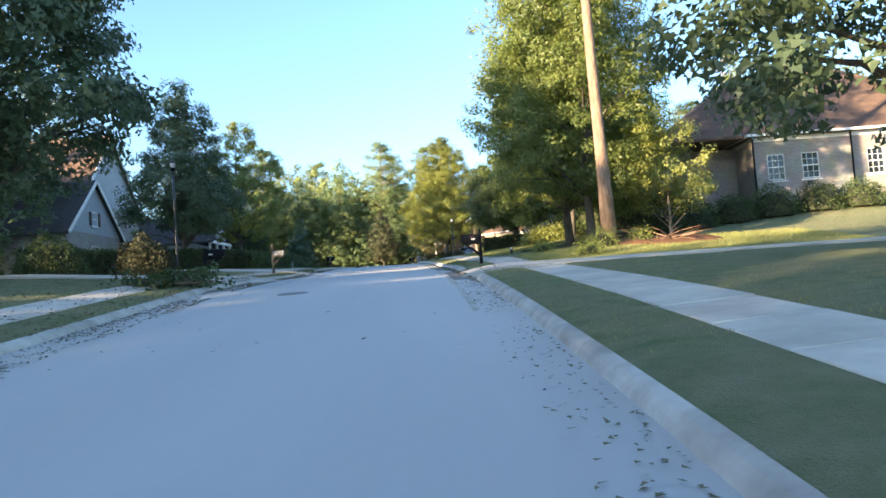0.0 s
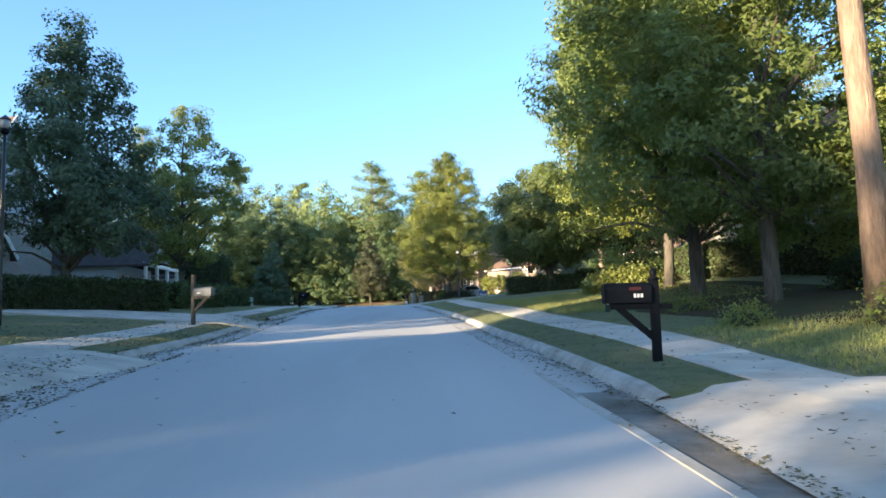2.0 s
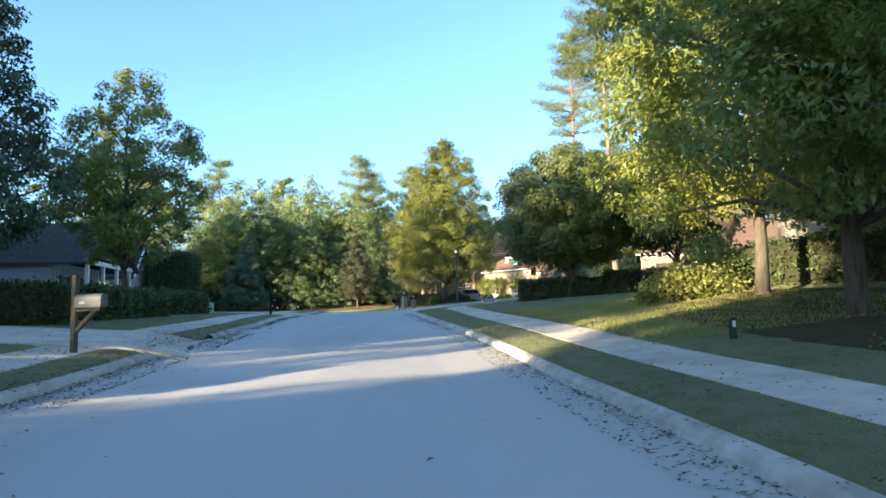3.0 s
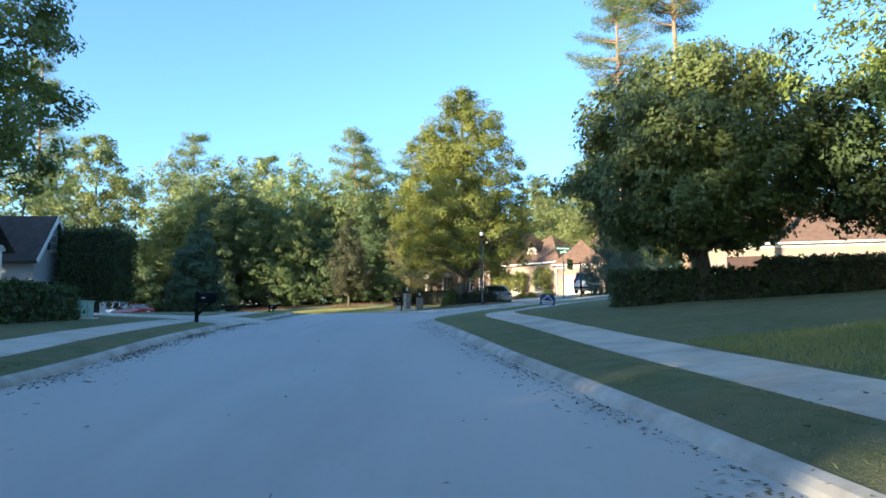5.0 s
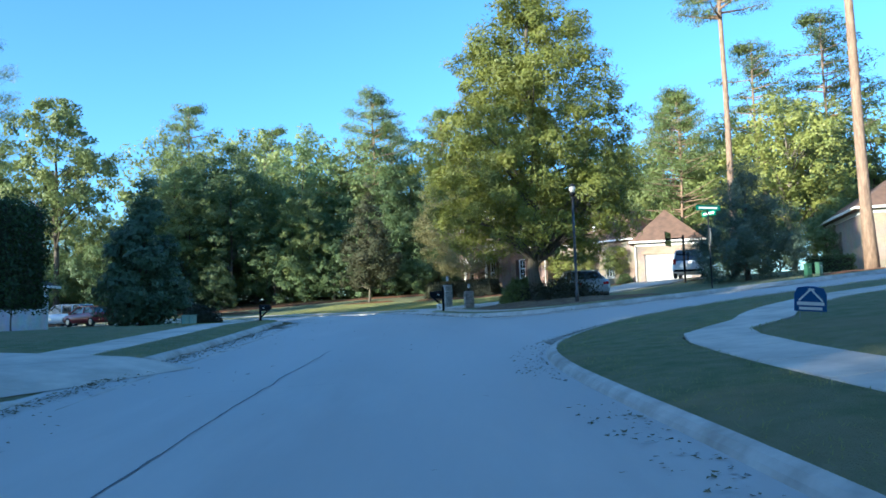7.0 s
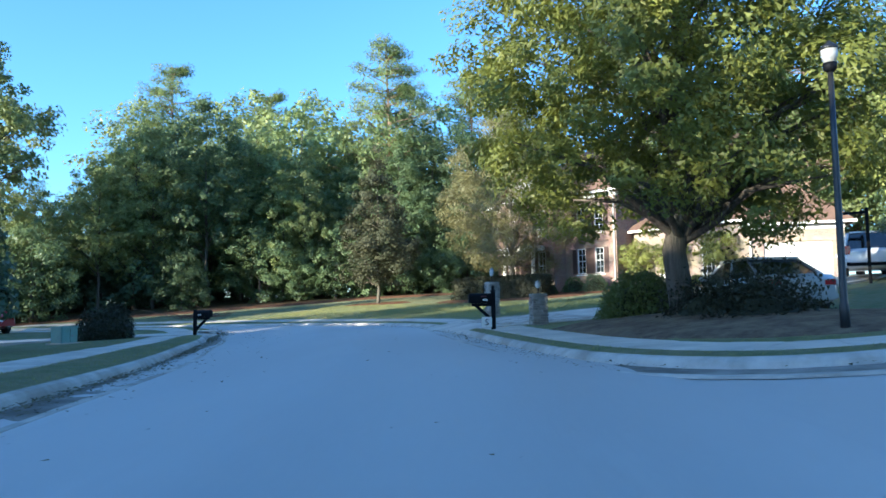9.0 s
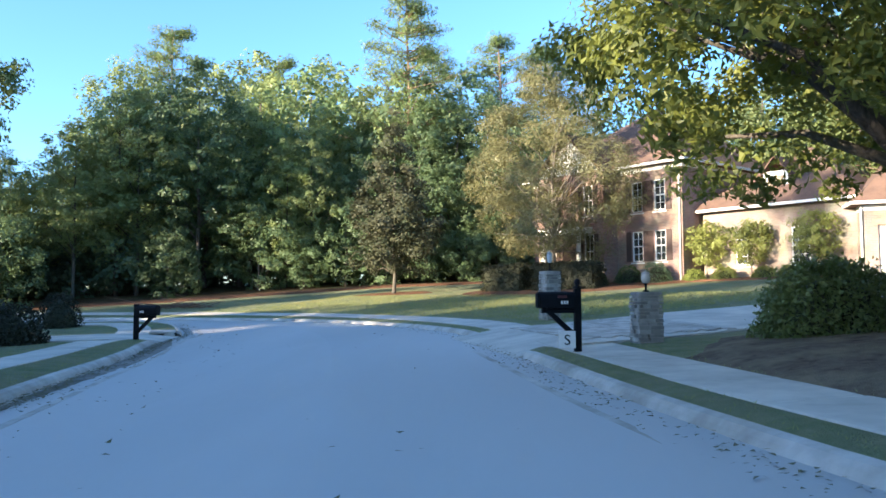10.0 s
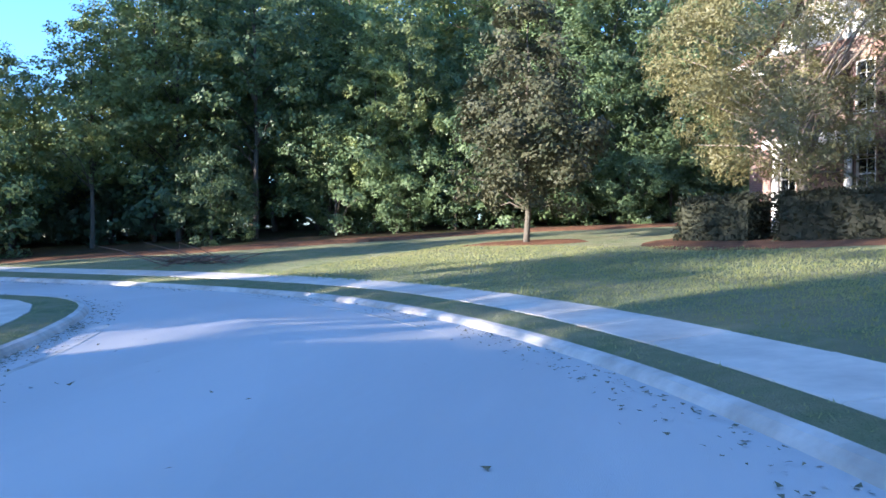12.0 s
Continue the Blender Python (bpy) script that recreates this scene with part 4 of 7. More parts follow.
# brick pavers across the mouth of the garage drive
paver_root = thing("paver_band", "grey-brown brick pavers laid across the driveway mouth", "paving", kind="structure")
pd, pn = Vector((0.95, 0.29, 0)).normalized(), Vector((-0.29, 0.95, 0)).normalized()
rp = random.Random(5)
for i in range(15):
    for j in range(12):
        c0 = Vector((-4.05, 99.45, 0)) + pd * (i * 0.22) + pn * ((j - 6) * 0.34 + (0.17 if i % 2 else 0))
        cs = []
        for u, v in ((0.005, 0.005), (0.215, 0.005), (0.215, 0.335), (0.005, 0.335)):
            q = c0 + pd * u + pn * v
            cs.append((q.x, q.y, float(land([(q.x, q.y)])[0]) + 0.215 + rp.uniform(-0.003, 0.003)))
        V, F = slab_mesh(cs, 0.05)
        part("paver", mesh_of("paver", V, F, PAVER), PAVER, paver_root)


def bed(name, label, category, outline, material, lift=0.06, res=0.7, dome=0.0):
    """A patch of mulch or soil with an uneven edge, lying on the lawn."""
    ol = smooth_line(list(outline) + [outline[0]], 0.6)[:-1]
    c = ol.mean(0)
    V, F = [], []
    rings = 7
    for k in range(rings):
        f = 1 - k / rings
        for i, p in enumerate(ol):
            j = 1 + 0.05 * noise.noise(Vector((p[0] * 1.4, p[1] * 1.4, k * 0.7)))
            q = c + (p - c) * f * (j if k else j * 1.02)
            z = float(land([q])[0]) + 0.13 + (-0.03 if k == 0 else lift + dome * (1 - f) + 0.025 * noise.noise(Vector((q[0] * 2, q[1] * 2, 1))))
            V.append((q[0], q[1], z))
    n = len(ol)
    for k in range(rings - 1):
        for i in range(n):
            F.append((k * n + i, k * n + (i + 1) % n, (k + 1) * n + (i + 1) % n, (k + 1) * n + i))
    F.append(tuple((rings - 1) * n + i for i in range(n)))
    me = mesh_of(name, V, F, material, smooth=True)
    return tagged(new(name, me), label, category, kind="structure")


bed("mulch_bed", "dark leaf mould under the oaks beside the pine", "mulch bed", [(4.0, 31), (5.0, 27.6), (9, 28.4), (12, 33), (10.5, 41), (8, 49), (4.6, 47), (3.6, 38)], SOIL)
bed("straw_bed", "orange pine straw and sticks at the pine's foot", "mulch bed", [(6.0, 28.2), (8, 27.0), (10.5, 27.6), (10.2, 29.6), (7.4, 30.4)], STRAW, lift=0.12)
bed("mulch_bed", "dark mulch bed round the tall oak", "mulch bed", [(-2.5, 94.4), (-2.0, 91.0), (-1.0, 88.2), (0.5, 86.5), (2.6, 86.3), (4.9, 87.4), (5.6, 90.6), (2.4, 95.6), (0.4, 98.2), (-1.0, 97.4)], MULCH, dome=0.35)
bed("mulch_bed", "red-brown mulch in front of the clipped hedges", "mulch bed", [(-6.2, 125.4), (-4.6, 122.6), (-1.4, 121.2), (2.6, 120.8), (3.2, 122.6), (0.6, 125.0), (-3.0, 127.8), (-5.6, 127.6)], STRAW)
bed("mulch_bed", "red-brown mulch along the brick house", "mulch bed", [(4.2, 122.4), (5.5, 123.2), (10.7, 117.0), (12.4, 118.3), (8.8, 126.0), (5.6, 125.0), (-2.0, 134.0), (-3.4, 132.6)], STRAW)
bed("mulch_bed", "round mulch bed at a pine's foot", "mulch bed", [(13.9, 92.2), (16.2, 91.2), (18.6, 92.2), (18.4, 94.6), (16.2, 95.4), (14.2, 94.4)], STRAW)
for i, (x, y) in enumerate([(-10.3, 128.4)]):
    bed("mulch_bed", "thin red-brown mulch round a young tree", "mulch bed", [(x - 2.6, y - 0.6), (x, y - 1.1), (x + 2.4, y - 0.2), (x + 1.8, y + 1), (x - 1.4, y + 0.9)], STRAW)
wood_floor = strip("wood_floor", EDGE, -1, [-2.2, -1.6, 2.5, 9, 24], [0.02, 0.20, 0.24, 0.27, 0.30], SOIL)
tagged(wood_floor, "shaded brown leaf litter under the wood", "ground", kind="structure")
straw_rim = strip("straw_rim", EDGE, -1, [-3.0, -2.7, -1.5], [0.05, 0.19, 0.235], STRAW)
tagged(straw_rim, "strip of rusty pine straw along the wood", "ground", kind="structure")

# ---- houses ----
def brick_mat(name, a, b, mortar, sc=1.0):
    m = bpy.data.materials.new(name)
    m.use_nodes = True
    nt = m.node_tree
    bs = nt.nodes["Principled BSDF"]
    bs.inputs["Roughness"].default_value = 0.9
    tc = nt.nodes.new("ShaderNodeTexCoord")
    sep = nt.nodes.new("ShaderNodeSeparateXYZ")
    nt.links.new(tc.outputs["Object"], sep.inputs[0])
    add = nt.nodes.new("ShaderNodeMath")
    nt.links.new(sep.outputs["X"], add.inputs[0])
    nt.links.new(sep.outputs["Y"], add.inputs[1])
    com = nt.nodes.new("ShaderNodeCombineXYZ")
    nt.links.new(add.outputs[0], com.inputs["X"])
    nt.links.new(sep.outputs["Z"], com.inputs["Y"])
    br = nt.nodes.new("ShaderNodeTexBrick")
    for k, v in (("Scale", sc), ("Brick Width", 0.22), ("Row Height", 0.08), ("Mortar Size", 0.008)):
        br.inputs[k].default_value = v
    br.inputs["Color1"].default_value, br.inputs["Color2"].default_value, br.inputs["Mortar"].default_value = (*a, 1), (*b, 1), (*mortar, 1)
    nt.links.new(com.outputs[0], br.inputs["Vector"])
    nz = nt.nodes.new("ShaderNodeTexNoise")
    nz.inputs["Scale"].default_value, nz.inputs["Detail"].default_value = 1.1, 6
    nt.links.new(tc.outputs["Object"], nz.inputs["Vector"])
    mx = nt.nodes.new("ShaderNodeMix")
    mx.data_type, mx.blend_type = "RGBA", "MULTIPLY"
    mx.inputs[0].default_value = 0.55
    nt.links.new(br.outputs["Color"], mx.inputs[6])
    nt.links.new(nz.outputs["Color"], mx.inputs[7])
    gm = nt.nodes.new("ShaderNodeBrightContrast")
    gm.inputs["Bright"].default_value = 0.05
    nt.links.new(mx.outputs[2], gm.inputs["Color"])
    nt.links.new(gm.outputs[0], bs.inputs["Base Color"])
    bp = nt.nodes.new("ShaderNodeBump")
    bp.inputs["Distance"].default_value, bp.invert = 0.008, True
    nt.links.new(br.outputs["Fac"], bp.inputs["Height"])
    nt.links.new(bp.outputs["Normal"], bs.inputs["Normal"])
    return m


def roof_mat(name, a, b):
    m = mat(name, a, b, 0.95, 2.0, obj=0.1)
    nt = m.node_tree
    tc = nt.nodes.new("ShaderNodeTexCoord")
    wv = nt.nodes.new("ShaderNodeTexWave")
    wv.bands_direction, wv.wave_profile = "Z", "SAW"
    wv.inputs["Scale"].default_value, wv.inputs["Distortion"].default_value = 2.4, 0.5
    nt.links.new(tc.outputs["Object"], wv.inputs["Vector"])
    bp = nt.nodes.new("ShaderNodeBump")
    bp.inputs["Distance"].default_value = 0.03
    nt.links.new(wv.outputs["Fac"], bp.inputs["Height"])
    nt.links.new(bp.outputs["Normal"], nt.nodes["Principled BSDF"].inputs["Normal"])
    return m


WALL_RED = brick_mat("red_brick_wall", (0.36, 0.20, 0.135), (0.23, 0.115, 0.08), (0.38, 0.31, 0.25))
WALL_TAN = brick_mat("tan_brick_wall", (0.37, 0.275, 0.195), (0.30, 0.215, 0.15), (0.38, 0.315, 0.25))
WALL_GREY = brick_mat("grey_brick_wall", (0.36, 0.31, 0.26), (0.25, 0.21, 0.18), (0.46, 0.42, 0.37))
WALL_WHITE = brick_mat("white_brick_wall", (0.78, 0.77, 0.74), (0.70, 0.69, 0.66), (0.66, 0.65, 0.62))
ROOF_BROWN = roof_mat("brown_roof_shingle", (0.165, 0.098, 0.068), (0.105, 0.064, 0.047))
ROOF_DARK = roof_mat("dark_roof_shingle", (0.085, 0.07, 0.065), (0.05, 0.043, 0.04))


def wall_mesh(w, z0, z1, holes, th=0.25):
    """A wall in x-z with its face at y = 0, thick into +y, with openings right through. holes: (x0, x1, z0, z1)."""
    xs = sorted({0.0, w, *[v for h in holes for v in h[:2]]})
    zs = sorted({z0, z1, *[v for h in holes for v in h[2:]]})
    bm = bmesh.new()

    def q(*p):
        bm.faces.new([bm.verts.new(v) for v in p])

    def hole(cx, cz):
        return any(a < cx < b and c < cz < d for a, b, c, d in holes)

    for a, b in zip(xs, xs[1:]):
        for c, d in zip(zs, zs[1:]):
            if hole((a + b) / 2, (c + d) / 2):
                continue
            q((a, 0, c), (b, 0, c), (b, 0, d), (a, 0, d))
            q((b, th, c), (a, th, c), (a, th, d), (b, th, d))
    for a, b, c, d in holes:
        q((a, 0, c), (a, th, c), (b, th, c), (b, 0, c))
        q((a, 0, d), (b, 0, d), (b, th, d), (a, th, d))
        q((a, 0, c), (a, 0, d), (a, th, d), (a, th, c))
        q((b, 0, c), (b, th, c), (b, th, d), (b, 0, d))
    for x, s in ((0, 1), (w, -1)):
        p = [(x, 0, z0), (x, th, z0), (x, th, z1), (x, 0, z1)]
        q(*(p[::-1] if s > 0 else p))
    bmesh.ops.remove_doubles(bm, verts=bm.verts, dist=1e-4)
    bmesh.ops.recalc_face_normals(bm, faces=bm.faces)
    return bm


def placed(ob, m):
    ob.matrix_local = m
    return ob


def window(house, m, w, h, shutters=None, cols=2, rows=4):
    """A sash window set into an opening: m has its lower left outer corner."""
    fr = boxed(-0.05, 0.05, 0.02, 0.14, -0.05, h + 0.05)
    box(fr, w - 0.05, w + 0.05, 0.02, 0.14, -0.05, h + 0.05)
    box(fr, 0.05, w - 0.05, 0.02, 0.14, h - 0.05, h + 0.05)
    box(fr, 0.05, w - 0.05, 0.02, 0.14, -0.05, 0.05)
    box(fr, 0.05, w - 0.05, 0.04, 0.12, h / 2 - 0.03, h / 2 + 0.03)
    win = placed(part("window", fr, WHITE, house, "white painted sash window"), m)
    mu = bmesh.new()
    for c in range(1, cols):
        box(mu, w * c / cols - 0.012, w * c / cols + 0.012, 0.06, 0.10, 0.05, h - 0.05)
    for r in range(1, rows):
        if r * 2 != rows:
            box(mu, 0.05, w - 0.05, 0.063, 0.097, h * r / rows - 0.012, h * r / rows + 0.012)
    part("glazing_grid", mu, WHITE, win)
    part("pane", boxed(0.05, w - 0.05, 0.085, 0.092, 0.05, h - 0.05), GLASSDARK, win, "dark reflecting glass")
    part("sill", boxed(-0.1, w + 0.1, -0.06, 0.05, -0.13, -0.055, 0.01), WHITE, win)
    if shutters:
        for x0 in (-0.07 - shutters, w + 0.07):
            sh = boxed(x0, x0 + shutters, -0.045, -0.003, 0, h, 0.006)
            for k in range(2):
                box(sh, x0 + 0.06, x0 + shutters - 0.06, -0.055, -0.047, 0.1 + k * h / 2, h / 2 - 0.05 + k * h / 2)
            part("shutter", sh, SHUTTER, win, "dark brown panelled shutter")
    return win


def hip_roof(x0, x1, y0, y1, z, rise, over=0.45, ridge=None, th=0.16):
    x0, x1, y0, y1 = x0 - over, x1 + over, y0 - over, y1 + over
    w, d = x1 - x0, y1 - y0
    run = min(w, d) / 2 if ridge is None else ridge
    a, b = ((x0 + run, (y0 + y1) / 2), (x1 - run, (y0 + y1) / 2)) if w >= d else (((x0 + x1) / 2, y0 + run), ((x0 + x1) / 2, y1 - run))
    V = [(x0, y0, z), (x1, y0, z), (x1, y1, z), (x0, y1, z), (*a, z + rise), (*b, z + rise)]
    V += [(p[0], p[1], p[2] - th) for p in V[:4]]
    if w >= d:
        F = [(0, 1, 5, 4), (1, 2, 5), (2, 3, 4, 5), (3, 0, 4)]
    else:
        F = [(0, 1, 4), (1, 2, 5, 4), (2, 3, 5), (3, 0, 4, 5)]
    F += [(6, 9, 8, 7), (0, 6, 7, 1), (1, 7, 8, 2), (2, 8, 9, 3), (3, 9, 6, 0)]
    bm = bmesh.new()
    vs = [bm.verts.new(p) for p in V]
    for f in F:
        try:
            bm.faces.new([vs[i] for i in f])
        except ValueError:
            pass
    bmesh.ops.remove_doubles(bm, verts=bm.verts, dist=1e-4)
    return bm


def gable_roof(x0, x1, y0, y1, z, rise, over=0.35, th=0.16, along_x=True):
    bm = bmesh.new()
    if along_x:
        c = (y0 + y1) / 2
        prof = [(y0 - over, z - over * rise / (c - y0)), (c, z + rise), (y1 + over, z - over * rise / (c - y0))]
        ring = [[bm.verts.new((x, y, zz + dz)) for (y, zz), dz in [(p, 0) for p in prof] + [(p, -th) for p in prof[::-1]]] for x in (x0 - over, x1 + over)]
    else:
        c = (x0 + x1) / 2
        prof = [(x0 - over, z - over * rise / (c - x0)), (c, z + rise), (x1 + over, z - over * rise / (c - x0))]
        ring = [[bm.verts.new((x, y, zz + dz)) for (x, zz), dz in [(p, 0) for p in prof] + [(p, -th) for p in prof[::-1]]] for y in (y0 - over, y1 + over)]
    for k in range(6):
        bm.faces.new((ring[0][k], ring[0][(k + 1) % 6], ring[1][(k + 1) % 6], ring[1][k]))
    bm.faces.new(ring[0][::-1])
    bm.faces.new(ring[1])
    bmesh.ops.recalc_face_normals(bm, faces=bm.faces)
    return bm


def block(house, x0, x1, y0, y1, z1, material, front=(), left=(), right=(), base=-1.4):
    """Four walls; openings of the front and left and right walls in metres along each, seen from outside."""
    part("front_wall", wall_mesh(x1 - x0, base, z1, front), material, house).matrix_local = pose(x0, y0, 0)
    part("back_wall", wall_mesh(x1 - x0, base, z1, ()), material, house).matrix_local = pose(x1, y1, 0, 0, 0, 180)
    part("side_wall", wall_mesh(y1 - y0 - 0.5, base, z1, left), material, house).matrix_local = pose(x0, y1 - 0.25, 0, 0, 0, -90)
    part("side_wall", wall_mesh(y1 - y0 - 0.5, base, z1, right), material, house).matrix_local = pose(x1, y0 + 0.25, 0, 0, 0, 90)


def eaves(house, x0, x1, y0, y1, z, over=0.45):
    bm = bmesh.new()
    for a in ((x0 - over - 0.09, x1 + over + 0.09, y0 - over - 0.09, y0 - over - 0.004), (x0 - over - 0.09, x1 + over + 0.09, y1 + over + 0.004, y1 + over + 0.09),
              (x0 - over - 0.09, x0 - over - 0.004, y0 - over, y1 + over), (x1 + over + 0.004, x1 + over + 0.09, y0 - over, y1 + over)):
        box(bm, *a, z - 0.17, z - 0.03)
    part("gutter", bm, WHITE, house, "white metal gutter")
    bm = bmesh.new()
    for a in ((x0 - 0.03, x1 + 0.03, y0 - 0.04, y0 - 0.003), (x0 - 0.03, x0 - 0.003, y0, y1), (x1 + 0.003, x1 + 0.03, y0, y1)):
        box(bm, *a, z - 0.42, z - 0.18)
    part("frieze", bm, WHITE, house)


def brick_house():
    h = thing("brick_house", "two-storey red brick house with brown hip roof and garage wing", "house", pose(5.7, 123.8, G(5.7, 123.8) - 0.1, 0, 0, -50))
    ww = 0.72
    fr = [(-3.32, 4.05), (-1.80, 4.05), (-3.32, 1.25), (-1.80, 1.25)]
    holes = [(11.2 + x, 11.2 + x + ww, z, z + 1.7) for x, z in fr]
    block(h, -11.2, 0, 0, 11, 6.65, WALL_RED, holes, right=[(6.2, 6.9, 4.05, 5.6)])
    for x, z in fr:
        window(h, pose(x, 0, z), ww, 1.7, 0.34)
    part("roof", hip_roof(-11.2, 0, 0, 11, 6.72, 4.6), ROOF_BROWN, h, "brown shingled hip roof")
    eaves(h, -11.2, 0, 0, 11, 6.72)
    # entrance bay with a white gable
    bay = [(0.8, 1.5, 4.05, 5.75), (3.7, 4.4, 4.05, 5.75), (0.75, 1.45, 0.9, 2.9), (3.75, 4.45, 0.9, 2.9), (2.0, 3.2, 0.25, 2.6)]
    part("front_wall", wall_mesh(5.2, -1.4, 6.6, bay), WALL_RED, h).matrix_local = pose(-9.6, -1.2, 0)
    for x0 in (-9.6, -4.65):
        part("side_wall", boxed(x0, x0 + 0.25, -0.95, -0.004, -1.4, 6.6), WALL_RED, h)
    for a, b, c, d in bay[:4]:
        window(h, pose(-9.6 + a, -1.2, c), b - a, d - c, 0.3)
    part("roof", gable_roof(-9.6, -4.4, -1.2, 4.5, 6.75, 2.3, along_x=False), ROOF_BROWN, h)
    tri = bmesh.new()
    vs = [tri.verts.new(p) for p in ((-9.6, -1.17, 6.6), (-4.4, -1.17, 6.6), (-7.0, -1.17, 8.85), (-9.6, -1.0, 6.6), (-4.4, -1.0, 6.6), (-7.0, -1.0, 8.85))]
    for f in ((0, 1, 2), (5, 4, 3), (0, 3, 4, 1), (1, 4, 5, 2), (2, 5, 3, 0)):
        tri.faces.new([vs[i] for i in f])
    part("pediment", tri, WHITE, h, "white painted gable")
    d = part("door", boxed(-7.6, -6.4, -1.1, -1.05, 0.25, 2.6, 0.01), SHUTTER, h, "dark panelled front door")
    part("door_handle", boxed(-6.6, -6.52, -1.16, -1.102, 1.2, 1.35, 0.01), RIM, d)
    for x in (-8.4, -5.6):
        part("column", lathe(bmesh.new(), [(0.2, 0.1), (0.2, 0.25), (0.14, 0.3), (0.12, 2.7), (0.18, 2.8), (0.18, 2.95)], 14, (x, -2.0)), WHITE, h, "white round porch column")
    part("porch_roof", boxed(-8.8, -5.2, -2.3, -1.205, 2.95, 3.3, 0.03), WHITE, h)
    part("porch_step", boxed(-8.8, -5.2, -2.4, -1.21, -1.0, 0.1, 0.02), CONCRETE, h)
    # downpipes
    for x in (-0.12,):
        part("downpipe", tube(bmesh.new(), [(x, -0.5, 6.5), (x, -0.3, 6.3), (x, -0.09, 6.1), (x, -0.09, -0.9)], [0.05] * 4, 8), WHITE, h, "white downpipe")
    # low wing with dormer
    wing = [(1.9, 2.8, 0.9, 2.7), (4.9, 5.8, 0.9, 2.7)]
    part("front_wall", wall_mesh(8.1, -1.4, 3.85, wing), WALL_TAN, h).matrix_local = pose(0.2, 1.6, 0)
    part("side_wall", wall_mesh(8.0, -1.4, 3.85, ()), WALL_TAN, h).matrix_local = pose(8.3, 1.85, 0, 0, 0, 90)
    for a, b, c, d2 in wing:
        window(h, pose(0.2 + a, 1.6, c), b - a, d2 - c, None, 3, 4)
    part("roof", hip_roof(0.0, 8.3, 1.6, 9.8, 3.95, 3.4), ROOF_BROWN, h, "brown shingled hip roof of the wing")
    part("gutter", boxed(0.1, 8.84, 1.06, 1.145, 3.79, 3.93), WHITE, h)
    dm = part("dormer", boxed(3.2, 4.5, 2.6, 4.8, 4.1, 5.75), BRICK_TAN, h, "tan dormer with white trim and a small gable")
    part("roof", gable_roof(3.2, 4.5, 2.6, 5.2, 5.78, 0.8, 0.2, 0.1, along_x=False), ROOF_BROWN, dm)
    trim = boxed(3.2, 3.42, 2.55, 2.597, 4.2, 5.75)
    box(trim, 4.28, 4.5, 2.55, 2.597, 4.2, 5.75)
    box(trim, 3.42, 4.28, 2.55, 2.597, 5.5, 5.75)
    part("trim", trim, WHITE, dm, "white painted trim")
    part("panel", boxed(3.45, 4.25, 2.57, 2.597, 4.25, 5.47), BRICK_TAN, dm)


def attached_garage():
    h = thing("garage", "tan brick garage wing with a white panelled door", "garage", pose(11.9, 117.5, G(14.0, 115.6) + 0.05, 0, 0, -16))
    w = 4.75
    block(h, 0, w, 0, 9, 3.1, WALL_TAN, [(0.62, 4.12, 0.0, 2.1)], base=-1.6)
    door = part("garage_door", boxed(0.62, 4.12, 0.12, 0.18, 0.0, 2.1), DOORWHITE, h, "white panelled garage door")
    for r in range(4):
        for c in range(4):
            part("panel", boxed(0.70 + c * 0.86, 1.48 + c * 0.86, 0.10, 0.118, 0.08 + r * 0.51, 0.48 + r * 0.51, 0.006), DOORWHITE, door)
    part("roof", hip_roof(0, w, 0, 9, 3.18, 2.7), ROOF_BROWN, h, "brown shingled hip roof")
    eaves(h, 0, w, 0, 9, 3.18)
    part("downpipe", tube(bmesh.new(), [(-0.06, -0.1, 2.9), (-0.06, -0.08, -0.9)], [0.045] * 2, 8), WHITE, h, "white downpipe")
    part("soldier_course", boxed(0.4, 4.34, -0.02, 0.06, 2.102, 2.36), BRICK_TAN, h)


brick_house()
attached_garage()


def corner_house():
    h = thing("tan_brick_house", "single-storey sunlit tan brick house with dark garage door", "house", pose(21.8, 103, G(22, 103) + 0.5, 0, 0, -16.3))
    gd = (1.5, 4.6, 0.0, 2.2)
    block(h, 0, 24, 0, 11, 3.2, WALL_TAN, [gd, (6.2, 7.0, 0.9, 2.1), (8.2, 9.0, 0.9, 2.1)], left=[(4.6, 5.3, 0.8, 2.3)], base=-2.5)
    door = part("garage_door", boxed(1.5, 4.6, 0.12, 0.18, 0.0, 2.2), SHUTTER, h, "dark brown garage door")
    for r in range(4):
        part("panel", boxed(1.6, 4.5, 0.10, 0.117, 0.08 + r * 0.54, 0.52 + r * 0.54, 0.006), SHUTTER, door)
    for a in (6.2, 8.2):
        window(h, pose(a, 0, 0.9), 0.8, 1.2, None, 2, 2)
    part("roof", hip_roof(0, 24, 0, 11, 3.28, 3.9), ROOF_BROWN, h, "reddish-brown shingled hip roof")
    eaves(h, 0, 24, 0, 11, 3.28)


corner_house()


